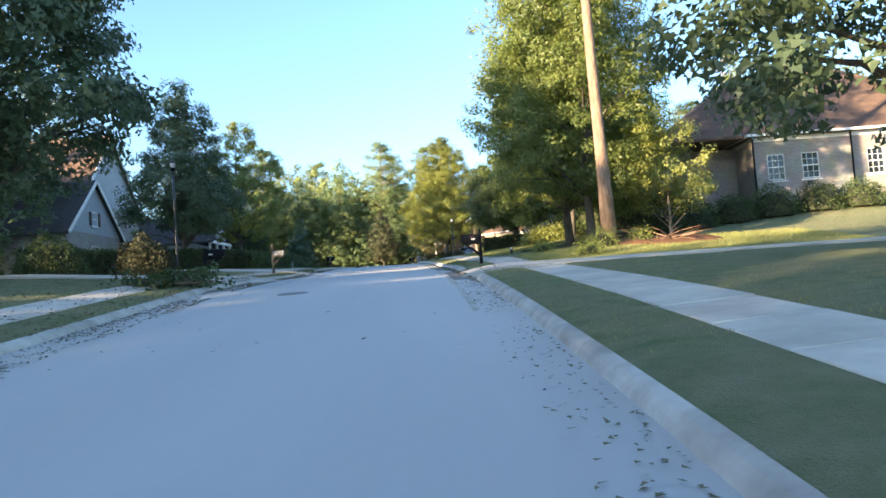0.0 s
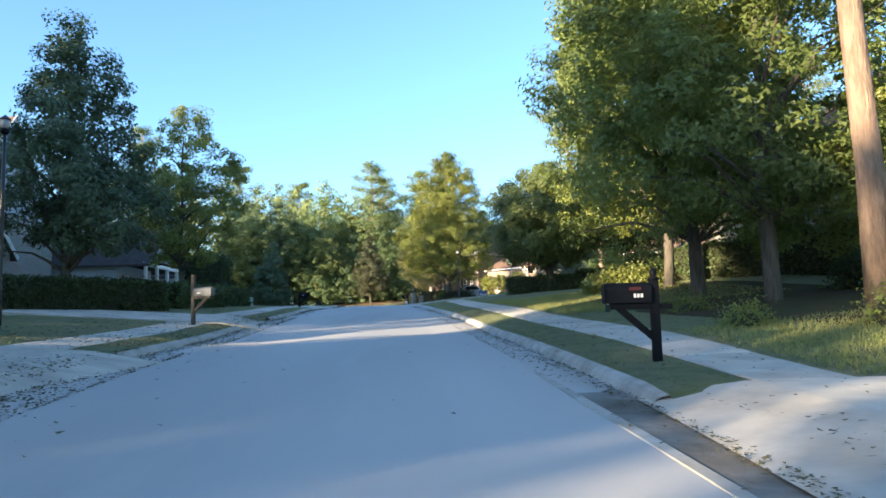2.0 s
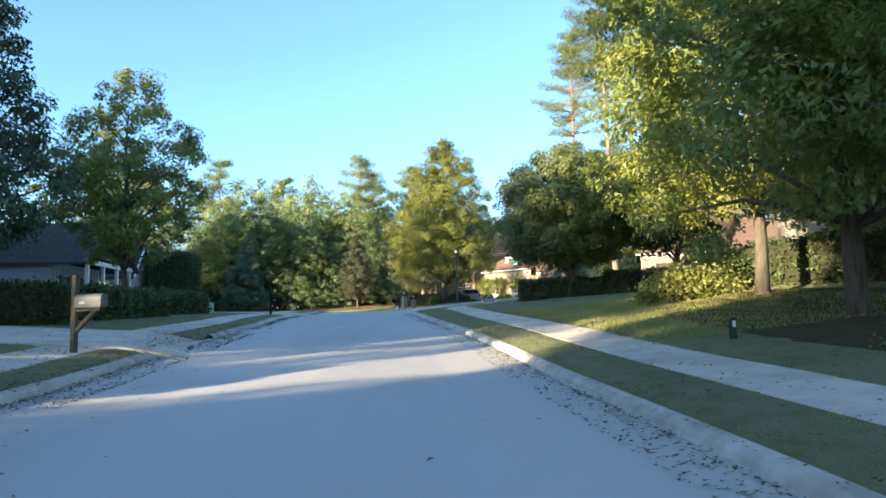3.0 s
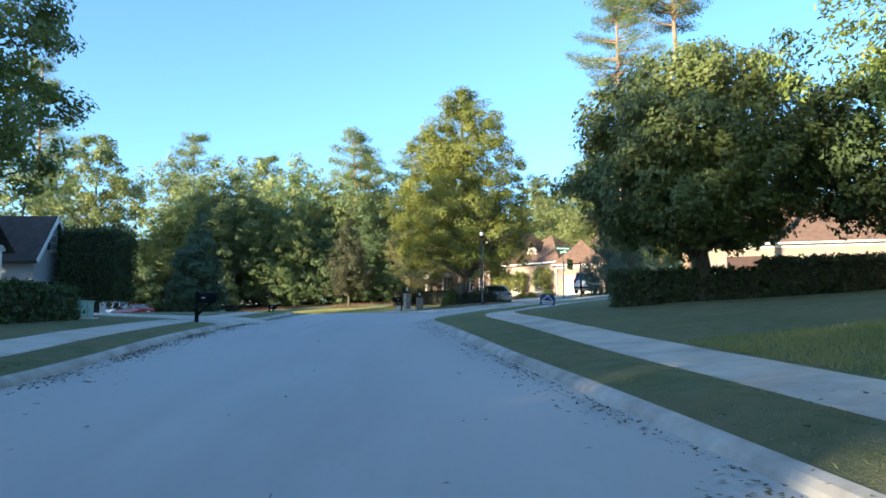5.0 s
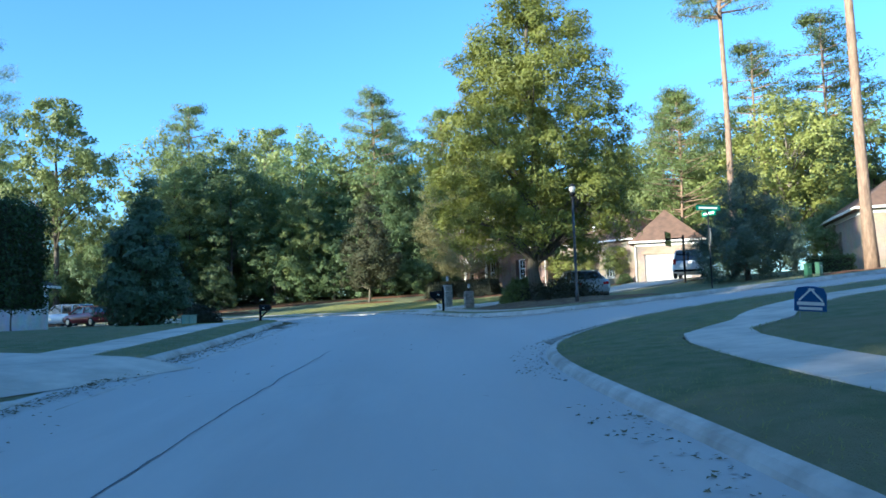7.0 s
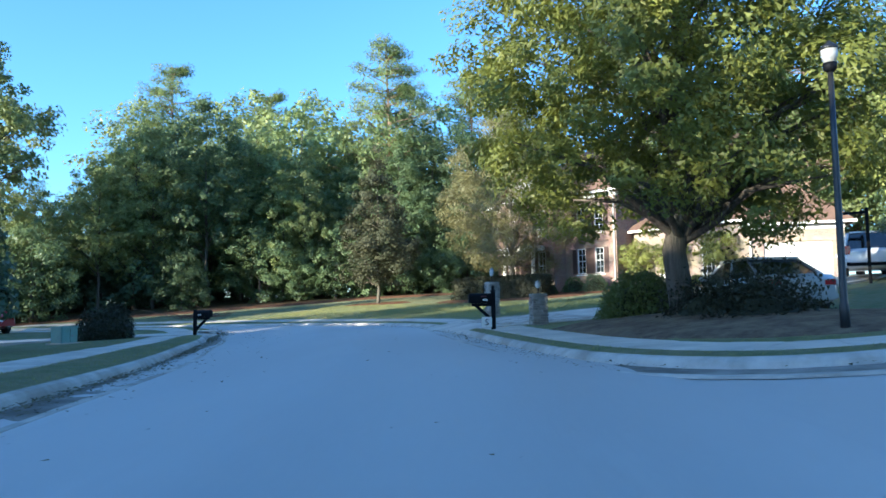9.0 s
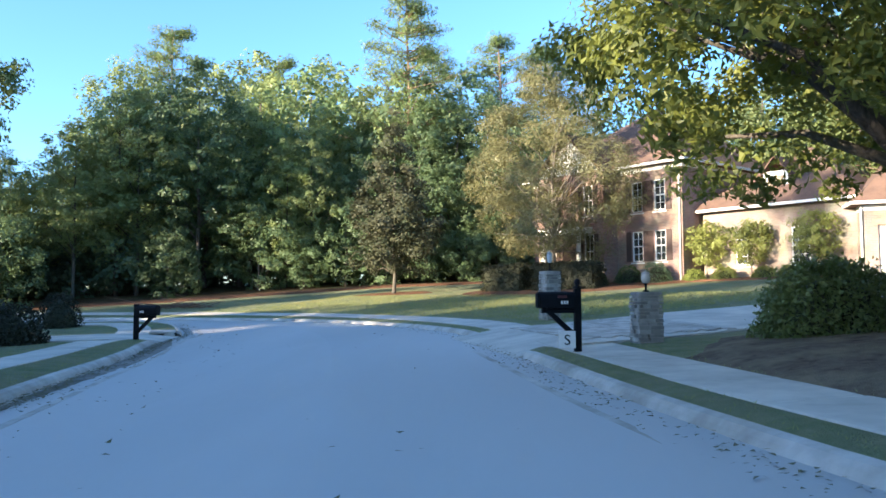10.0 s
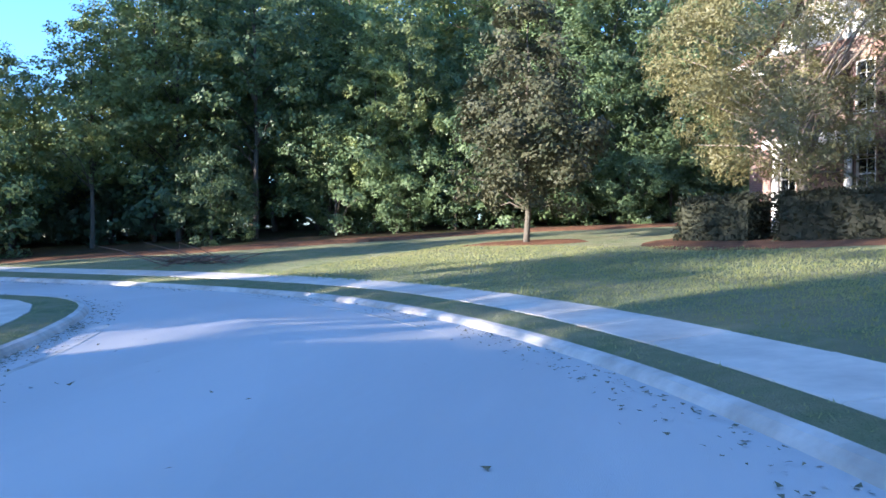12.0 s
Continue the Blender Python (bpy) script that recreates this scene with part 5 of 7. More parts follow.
def grey_house():
    h = thing("grey_brick_house", "grey-brown brick house with a steep dark brown hip roof", "house", pose(18.4, 43.2, 5.57))
    block(h, 0, 16, 0, 14, 3.6, WALL_GREY, [(0.7, 1.7, 1.0, 2.5), (2.7, 3.7, 1.0, 2.5), (6.5, 7.5, 1.0, 2.5)], base=-4)
    for a in (0.7, 2.7, 6.5):
        window(h, pose(a, 0, 1.0), 1.0, 1.5, None, 3, 4)
    part("front_wall", wall_mesh(4.8, -4, 3.4, ()), WALL_GREY, h).matrix_local = pose(-4.85, 2.6, 0)
    part("side_wall", wall_mesh(10, -4, 3.4, [(6.5, 7.4, 1.0, 2.4)]), WALL_GREY, h).matrix_local = pose(-4.85, 12.85, 0, 0, 0, -90)
    part("roof", hip_roof(-4.85, 16, 0.4, 14, 3.7, 5.4, 0.5), ROOF_BROWN, h, "steep brown shingled hip roof")
    part("roof", hip_roof(0.0, 5.2, -0.02, 5, 3.68, 1.9, 0.42), ROOF_BROWN, h)
    eaves(h, 0, 16, 0, 14, 3.7)
    for x, y in ((-0.1, -0.12), (-4.95, 2.5), (5.6, -0.12)):
        part("downpipe", tube(bmesh.new(), [(x, y, 3.5), (x, y, -3.0)], [0.05] * 2, 8), IRON, h, "dark downpipe")


grey_house()


def gable_house(name, label, x, y, depth, half, wallh, rise, wall, roof, window_x=None, lower=None):
    """A house whose gable end looks towards the road (+x)."""
    h = thing(name, label, "house", pose(x, y, G(x, y) - 0.1))
    holes = [(half - 0.5, half + 0.5, 0.9, 2.3)]
    block(h, -depth, 0, -half, half, wallh, wall, [(depth - 3, depth - 2, 0.9, 2.2)], right=[(half - 0.75, half + 0.25, 0.9, 2.3)], base=-1.5)
    bm = bmesh.new()
    vs = [bm.verts.new(p) for p in ((0, -half, wallh), (0, half, wallh), (0, 0, wallh + rise), (-0.2, -half, wallh), (-0.2, half, wallh), (-0.2, 0, wallh + rise))]
    for f in ((0, 1, 2), (5, 4, 3), (0, 3, 4, 1), (1, 4, 5, 2), (2, 5, 3, 0)):
        bm.faces.new([vs[i] for i in f])
    part("gable_wall", bm, SIDING, h, "pale gable wall")
    part("roof", gable_roof(-depth, 0, -half, half, wallh + 0.12, rise, 0.3), roof, h, "steep dark shingled roof")
    tr = bmesh.new()
    for s in (-1, 1):
        L = math.hypot(half + 0.3, rise * (half + 0.3) / half)
        box(tr, 0.31, 0.36, -L, 0, -0.2, 0.06, m=Matrix.Translation((0, 0, wallh + 0.12 + rise)) @ (Matrix.Scale(-1, 4, (0, 1, 0)) if s > 0 else Matrix()) @ Matrix.Rotation(math.atan2(rise, half), 4, "X"))
    bmesh.ops.recalc_face_normals(tr, faces=tr.faces)
    part("barge_board", tr, WHITE, h, "white barge boards")
    window(h, pose(0.02, -0.45, 0.95, 0, 0, 90), 1.0, 1.35, None, 2, 4)
    window(h, pose(0.05, -0.45, wallh + 0.6, 0, 0, 90), 0.9, 1.0, 0.3, 2, 4)
    window(h, pose(-3, -half, 0.9), 1.0, 1.3, 0.35, 2, 4)
    return h


near_house = gable_house("gabled_house", "shaded house with white-trimmed gable and steep dark roof", -25.5, 55.0, 13, 4.2, 3.2, 3.9, WALL_GREY, ROOF_DARK)
gable_house("gabled_house", "house with a pale gable end and near-black roof", -25.6, 89.2, 13, 2.3, 3.6, 2.7, SIDING, ROOF_DARK)

# taller main volume of the near gabled house, its broad gable end also towards the road
block(near_house, -15, -2, 2.0, 13.0, 6.2, WALL_GREY, base=-1.5)
main_gable = bmesh.new()
vs = [main_gable.verts.new(p) for p in ((-2, 2.0, 6.2), (-2, 13.0, 6.2), (-2, 7.5, 12.2), (-2.2, 2.0, 6.2), (-2.2, 13.0, 6.2), (-2.2, 7.5, 12.2))]
for f in ((0, 1, 2), (5, 4, 3), (0, 3, 4, 1), (1, 4, 5, 2), (2, 5, 3, 0)):
    main_gable.faces.new([vs[k] for k in f])
part("gable_wall", main_gable, SIDING, near_house, "pale grey gable wall")
part("roof", gable_roof(-15, -2, 2.0, 13.0, 6.32, 6.0, 0.3), ROOF_BROWN, near_house, "steep dark brown shingled roof")
rake = bmesh.new()
for sd in (-1, 1):
    box(rake, 0.31, 0.36, -8.4, 0, -0.22, 0.06, m=Matrix.Translation((-2, 7.5, 12.32)) @ (Matrix.Scale(-1, 4, (0, 1, 0)) if sd > 0 else Matrix()) @ Matrix.Rotation(math.atan2(6.0, 5.5), 4, "X"))
bmesh.ops.recalc_face_normals(rake, faces=rake.faces)
part("barge_board", rake, WHITE, near_house, "white barge boards")


def porch_house():
    h = thing("siding_house", "grey-sided house with white porch columns behind the hedge", "house", pose(-21.2, 75.4, G(-21.2, 75.4) - 0.1))
    block(h, -13, -2.2, -6.8, 0, 3.0, SIDING, (), right=[(1.2, 2.2, 0.6, 2.3), (4.0, 5.0, 0.6, 2.3)], base=-1.5)
    for y in (-5.35, -2.55):
        window(h, pose(-2.18, y, 0.6, 0, 0, 90), 1.0, 1.7, 0.3, 2, 4)
    for y in (-6.6, -4.4, -2.3, -0.2):
        part("porch_column", boxed(-0.28, -0.08, y - 0.1, y + 0.1, -1.0, 2.85, 0.015), WHITE, h, "square white porch column")
    part("porch_beam", boxed(-0.32, -0.04, -6.9, 0.1, 2.852, 3.1, 0.01), WHITE, h)
    part("porch_floor", boxed(-2.19, 0.05, -6.8, 0.0, -1.2, 0.05), CONCRETE, h)
    for k in range(16):
        part("batten", boxed(-2.19, -2.155, -6.5 + k * 0.4, -6.45 + k * 0.4, 0.06, 2.98), SIDING, h)
    part("roof", gable_roof(-13, 0, -6.8, 0, 3.16, 2.6, 0.3), ROOF_DARK, h, "dark shingled roof")
    part("gable_wall", boxed(-0.2, -0.05, -4.9, -1.9, 3.3, 4.3), SIDING, h)


porch_house()


def white_house():
    h = thing("white_brick_house", "white-painted brick house at the inside of the bend", "house", pose(-29.6, 99.5, G(-28, 99.5) - 0.1))
    block(h, -12, 0, 0, 8.4, 3.0, WALL_WHITE, [(8.2, 9.4, 0.7, 2.2)], base=-1.5)
    window(h, pose(-3.8, 0, 0.7), 1.2, 1.5, None, 3, 4)
    part("roof", hip_roof(-12, 0, 0, 8.4, 3.08, 2.6), ROOF_DARK, h)
    eaves(h, -12, 0, 0, 8.4, 3.08)


white_house()

# ---- mailboxes, lamps, signs, pillars ----
def mailbox(label, x, y, facing, box_mat=IRON, post_mat=IRON, flag=True, plate=False, finial=True, h=1.1, tray=False, rise=0.12):
    """A post-mounted box; facing: degrees of the way its door looks."""
    t = thing("mailbox", label, "mailbox", pose(x, y, G(x, y) - 0.02, 0, 0, facing), "mailboxes along the street")
    bm = boxed(-0.055, 0.055, -0.055, 0.055, -0.2, h + rise, 0.008)
    post = part("post", bm, post_mat, t)
    if finial:
        part("finial", lathe(bmesh.new(), [(r, h + rise + 0.002 + z) for r, z in ((0.075, 0.0), (0.075, 0.03), (0.03, 0.05), (0.05, 0.09), (0.045, 0.13), (0.008, 0.17))], 10), post_mat, post)
    part("arm", boxed(-0.05, 0.05, -0.60, -0.057, h - 0.26, h - 0.18, 0.006), post_mat, t)
    br = boxed(-0.04, 0.04, -0.34, 0.34, -0.04, 0.04, 0.004, m=Matrix.Translation((0, -0.27, h - 0.43)) @ Matrix.Rotation(radians(-42), 4, "X"))
    part("brace", br, post_mat, t)
    b = bmesh.new()
    pr = [(-0.105, 0.0), (-0.105, 0.17)] + [(0.105 * math.cos(a), 0.17 + 0.10 * math.sin(a)) for a in [math.pi - k * math.pi / 8 for k in range(1, 8)]] + [(0.105, 0.17), (0.105, 0.0)]
    rings = [[b.verts.new((px, yy, h - 0.178 + pz)) for px, pz in pr] for yy in (-0.66, -0.06)]
    for k in range(len(pr)):
        b.faces.new((rings[0][k], rings[1][k], rings[1][(k + 1) % len(pr)], rings[0][(k + 1) % len(pr)]))
    b.faces.new(rings[0][::-1])
    b.faces.new(rings[1])
    bmesh.ops.recalc_face_normals(b, faces=b.faces)
    bx = part("box", b, box_mat, t)
    part("door", boxed(-0.10, 0.10, -0.682, -0.663, h - 0.17, h + 0.07, 0.012), box_mat, bx)
    if flag:
        part("flag", boxed(0.109, 0.122, -0.36, -0.20, h - 0.015, h + 0.03, 0.004), FLAGRED, bx, "red signal flag")
    for sx in (-0.111, 0.1055):
      for k in range(3):
        part("number_bar", boxed(sx, sx + 0.0055, -0.30 + k * 0.045, -0.27 + k * 0.045, h - 0.11, h - 0.06), WHITE, bx)
    if tray:
        part("tray", boxed(-0.09, 0.09, 0.058, 0.20, h - 0.27, h - 0.20, 0.006), post_mat, t, "small black side tray")
    if plate:
        pl = part("plate", boxed(0.075, 0.09, -0.34, -0.06, 0.10, 0.38, 0.004), WHITE, t, "small white monogram plate")
        cu = bpy.data.curves.new("monogram", "FONT")
        cu.body, cu.size, cu.extrude, cu.align_x = "S", 0.24, 0.002, "CENTER"
        dg = bpy.context.evaluated_depsgraph_get
        tmp = bpy.data.objects.new("monogram", cu)
        scene.collection.objects.link(tmp)
        me = bpy.data.meshes.new_from_object(tmp.evaluated_get(dg()))
        bpy.data.objects.remove(tmp)
        me.materials.clear()
        me.materials.append(IRON)
        mono = part("monogram", me, IRON, pl, "black letter S")
        mono.matrix_local = pose(0.092, -0.20, 0.155, 90, 0, 90)
    return t


mailbox("black mailbox on a wooden post beside the driveway mouth", 1.3, 26.0, -90, h=1.0, tray=True)
mailbox("dark mailbox with braced post by a leaf-strewn driveway", -8.3, 26.1, 90, flag=False, finial=False, h=0.98)
mailbox("weathered grey mailbox hanging on a tall plain post", -9.0, 39.6, 75, GREYTIN, BARK, False, finial=False, h=1.1, rise=0.48)
mailbox("black mailbox on a post at the plain driveway", -10.4, 67.2, 90, flag=False, finial=False, h=0.92)
mailbox("black mailbox on a plain post with a monogram plate", -3.8, 95.8, -82, plate=True, h=0.93, rise=0.14)
mailbox("black mailbox on the inside of the bend", -14.7, 103.5, 78, flag=False, finial=False, h=0.88)
mailbox("black mailbox on a thin post across the side street", 16.6, 86.8, -20, flag=False)


def street_lamp(label, x, y, h=4.4):
    t = thing("street_lamp", label, "lamp post", pose(x, y, G(x, y) - 0.03), "street lamps")
    part("pole", lathe(bmesh.new(), [(0.075, -0.2), (0.075, 0.45), (0.058, 0.52), (0.05, h * 0.6), (0.043, h - 0.45)], 14), LAMPPOLE, t)
    head = part("lantern", lathe(bmesh.new(), [(0.05, h - 0.448), (0.10, h - 0.40), (0.11, h - 0.30)], 12), IRON, t)
    part("glass", lathe(bmesh.new(), [(0.09, h - 0.298), (0.12, h - 0.18), (0.13, h - 0.08)], 12), LAMPGLASS, head, "frosted glass lantern")
    part("cap", lathe(bmesh.new(), [(0.15, h - 0.078), (0.14, h - 0.04), (0.06, h + 0.03), (0.02, h + 0.07)], 12), LAMPPOLE, head)
    return t


street_lamp("black street lamp post with a pale lantern by the hedge", -12.5, 35.2, 5.4)
street_lamp("black street lamp post with a pale lantern at the junction", 1.25, 87.0, 4.65)


def stone_pillar(label, x, y, spin, seed, tall=1.0):
    t = thing("stone_pillar", label, "gate pillar", pose(x, y, G(x, y) - 0.05, 0, 0, spin) @ Matrix.Diagonal((0.8, 0.8, tall, 1)), "gate pillars of the driveway")
    part("core", boxed(-0.21, 0.21, -0.21, 0.21, -0.1, 0.91), MORTAR, t)
    r = random.Random(seed)
    z = -0.02
    while z < 0.87:
        hh = min(r.uniform(0.045, 0.085), 0.90 - z)
        for side in range(4):
            x0 = -0.28
            while x0 < 0.26:
                ww = min(r.uniform(0.14, 0.3), 0.28 - x0)
                if 0.28 - x0 - ww < 0.08:
                    ww = 0.28 - x0
                d = r.uniform(0.235, 0.30)
                bm = boxed(x0 + 0.005, x0 + ww - 0.005, -d, -0.18, z + 0.005, z + hh - 0.005)
                part("stone", bm, STONE, t).matrix_local = pose(0, 0, 0, 0, 0, 90 * side)
                x0 += ww
        z += hh
    cap = part("cap", boxed(-0.275, 0.275, -0.275, 0.275, 0.905, 0.965, 0.02), STONE, t, "flat stone cap")
    lamp = part("lamp", lathe(bmesh.new(), [(0.07, 0.97), (0.07, 0.99), (0.025, 1.01), (0.025, 1.10), (0.06, 1.12)], 12), IRON, t, "black lantern on the pillar")
    part("globe", lathe(bmesh.new(), [(0.06, 1.122), (0.095, 1.17), (0.10, 1.23), (0.085, 1.28)], 12), LAMPGLASS, lamp, "frosted glass globe")
    part("lid", lathe(bmesh.new(), [(0.10, 1.282), (0.08, 1.31), (0.025, 1.33), (0.01, 1.36)], 12), GALV, lamp)


stone_pillar("square rough stone gate pillar with a lantern on its cap", -2.45, 96.8, 10, 1)
stone_pillar("square dry-stone gate pillar beside the brick pavers", -3.42, 104.0, 24, 2, 1.45)


def street_sign():
    t = thing("street_sign", "green street name blades on a slim post", "street sign", pose(6.0, 85.7, G(6.0, 85.7), 0, 0, 20))
    part("post", tube(bmesh.new(), [(0, 0, -0.2), (0, 0, 3.1)], [0.024, 0.024], 8), LAMPPOLE, t)
    for k, (z, rz, w) in enumerate(((2.92, 0, 1.1), (2.72, 90, 0.75))):
        b = part("name_blade", boxed(-w / 2, w / 2, -0.045, -0.035, 0, 0.19, 0.003), SIGNGREEN, t, "green enamelled blade")
        b.matrix_local = pose(0, 0, z, 0, 0, rz)
        for s in (-0.049, -0.034):
            part("lettering_bar", boxed(-w * 0.40, w * 0.38, s, s + 0.003, 0.06, 0.13), WHITE, b)
    st = bmesh.new()
    bmesh.ops.create_circle(st, cap_ends=True, segments=8, radius=0.34)
    bmesh.ops.rotate(st, verts=st.verts, cent=(0, 0, 0), matrix=Matrix.Rotation(radians(22.5), 3, "Z"))
    ex = bmesh.ops.extrude_face_region(st, geom=st.faces[:])
    bmesh.ops.translate(st, vec=(0, 0, 0.012), verts=[v for v in ex["geom"] if isinstance(v, bmesh.types.BMVert)])
    bmesh.ops.rotate(st, verts=st.verts, cent=(0, 0, 0), matrix=Matrix.Rotation(radians(90), 3, "Y"))
    bmesh.ops.rotate(st, verts=st.verts, cent=(0, 0, 0), matrix=Matrix.Rotation(radians(-38), 3, "Z"))
    bmesh.ops.translate(st, vec=(0.045, 0, 1.95), verts=st.verts)
    part("stop_plate", st, GALV, t, "eight-sided sign plate seen edge-on from behind")


street_sign()


def yard_sign():
    t = thing("yard_sign", "small blue roofing yard sign on wire legs", "yard sign", pose(2.35, 71.3, G(2.35, 71.3), 0, 4, 8))
    for x in (-0.2, 0.2):
        part("wire_leg", tube(bmesh.new(), [(x, 0, -0.15), (x, 0, 0.3)], [0.006, 0.006], 6), GALV, t)
    bm = bmesh.new()
    out = [(-0.31, 0.12), (0.31, 0.12), (0.31, 0.42), (0.25, 0.53), (0.08, 0.56), (-0.06, 0.56), (-0.25, 0.53), (-0.31, 0.42)]
    a = [bm.verts.new((x, -0.008, z)) for x, z in out]
    b = [bm.verts.new((x, 0.0, z)) for x, z in out]
    bm.faces.new(a)
    bm.faces.new(b[::-1])
    for k in range(8):
        bm.faces.new((a[k], b[k], b[(k + 1) % 8], a[(k + 1) % 8]))
    bmesh.ops.recalc_face_normals(bm, faces=bm.faces)
    board = part("board", bm, BLUE, t)
    ch = bmesh.new()
    for s in (-1, 1):
        box(ch, -0.155, 0.155, -0.013, -0.0095, -0.016, 0.016, m=Matrix.Translation((s * 0.115, 0, 0.405)) @ Matrix.Rotation(s * radians(42), 4, "Y"))
    box(ch, -0.05, 0.07, -0.013, -0.0095, 0.49, 0.52)
    part("emblem", ch, WHITE, board, "white roof-shaped emblem")
    part("lettering_bar", boxed(-0.26, 0.26, -0.0125, -0.0095, 0.225, 0.285), WHITE, board)
    part("lettering_bar", boxed(-0.22, 0.22, -0.0125, -0.0095, 0.145, 0.195), WHITE, board)


yard_sign()


def storm_drain(x, y, spin):
    t = thing("storm_drain", "concrete kerb inlet with a dark slot", "drain", pose(x, y, float(land([(x, y)])[0]), 0, 0, spin))
    part("hood", boxed(-0.75, 0.75, 0.0, 0.75, 0.135, 0.20, 0.02), KERB, t)
    # solid black block paints the shade of the inlet's opening
    part("slot", boxed(-0.60, 0.60, -0.006, 0.12, 0.015, 0.132), IRON, t, "black block standing in for the shade in the slot")
    for s in (-1, 1):
        part("cheek", boxed(s * 0.68 - 0.07, s * 0.68 + 0.07, -0.012, 0.3, -0.02, 0.133, 0.01), KERB, t)


def marker_post(x, y):
    t = thing("marker_post", "short dark green utility marker with a white plate", "marker post", pose(x, y, G(x, y) - 0.02))
    part("post", boxed(-0.06, 0.06, -0.05, 0.05, -0.15, 0.42, 0.02), GREENDARK, t)
    part("plate", boxed(-0.03, 0.03, -0.056, -0.0505, 0.26, 0.37), WHITE, t, "small white plate")


marker_post(3.4, 37.4)
storm_drain(-15.05, 107.1, 109)


def utility_box(label, x, y, spin, w=1.0, d=0.8, h=0.75):
    t = thing("utility_box", label, "utility box", pose(x, y, G(x, y) - 0.02, 0, 0, spin), "electrical boxes on the lawns")
    part("plinth", boxed(-w / 2 - 0.1, w / 2 + 0.1, -d / 2 - 0.1, d / 2 + 0.1, -0.1, 0.08, 0.01), CONCRETE, t)
    body = part("cabinet", boxed(-w / 2, w / 2, -d / 2, d / 2, 0.082, h, 0.025), GREENBOX, t)
    part("lid", boxed(-w / 2 - 0.02, w / 2 + 0.02, -d / 2 - 0.02, d / 2 + 0.02, h + 0.002, h + 0.06, 0.02), GREENBOX, body)
    part("door_seam", boxed(-0.006, 0.006, -d / 2 - 0.004, -d / 2 - 0.001, 0.12, h - 0.04), IRON, body)
    part("hasp", boxed(0.05, 0.11, -d / 2 - 0.02, -d / 2 - 0.001, h * 0.5, h * 0.6, 0.004), GALV, body)


utility_box("pale green transformer box on a lawn beside the hedge", -13.5, 65.2, 80, 0.74, 0.62, 0.54)
utility_box("pale green transformer box near the bend", -17.75, 99.8, 70, 0.64, 0.52, 0.56)


def hoop():
    t = thing("basketball_hoop", "black basketball hoop on a driveway pole", "basketball hoop", pose(11.4, 104.7, G(11.4, 104.7), 0, 0, 60))
    part("pole", boxed(-0.06, 0.06, -0.06, 0.06, -0.2, 2.95, 0.01), IRON, t)
    part("arm", boxed(-0.05, 0.05, 0.061, 0.9, 2.72, 2.82, 0.01), IRON, t)
    b = part("backboard", boxed(-0.75, 0.75, 0.901, 0.94, 2.35, 3.2, 0.008), GLASSDARK, t)
    part("frame", boxed(-0.78, 0.78, 0.945, 0.955, 2.32, 2.35), IRON, b)
    r = bmesh.new()
    tube(r, [(0.23 * math.cos(a), 1.2 + 0.23 * math.sin(a), 2.55) for a in [k * math.pi / 8 for k in range(17)]], [0.01] * 17, 6, cap=False)
    part("rim", r, TAIL, b)


hoop()


def cable_pedestal(x, y, spin):
    t = thing("cable_pedestal", "knee-high green plastic cable pedestal on the grass", "utility box", pose(x, y, G(x, y), 0, 0, spin), "cable pedestals at the junction")
    part("base", boxed(-0.14, 0.14, -0.11, 0.11, -0.12, 0.12, 0.012), GREENDARK, t)
    part("cover", boxed(-0.125, 0.125, -0.095, 0.095, 0.122, 0.52, 0.02), PEDESTAL, t)
    part("cap", boxed(-0.14, 0.14, -0.11, 0.11, 0.522, 0.58, 0.02), PEDESTAL, t)
    part("lock", boxed(-0.02, 0.02, -0.102, -0.0955, 0.40, 0.45, 0.002), GALV, t)


cable_pedestal(10.88, 88.3, 18)
cable_pedestal(11.26, 88.15, 30)


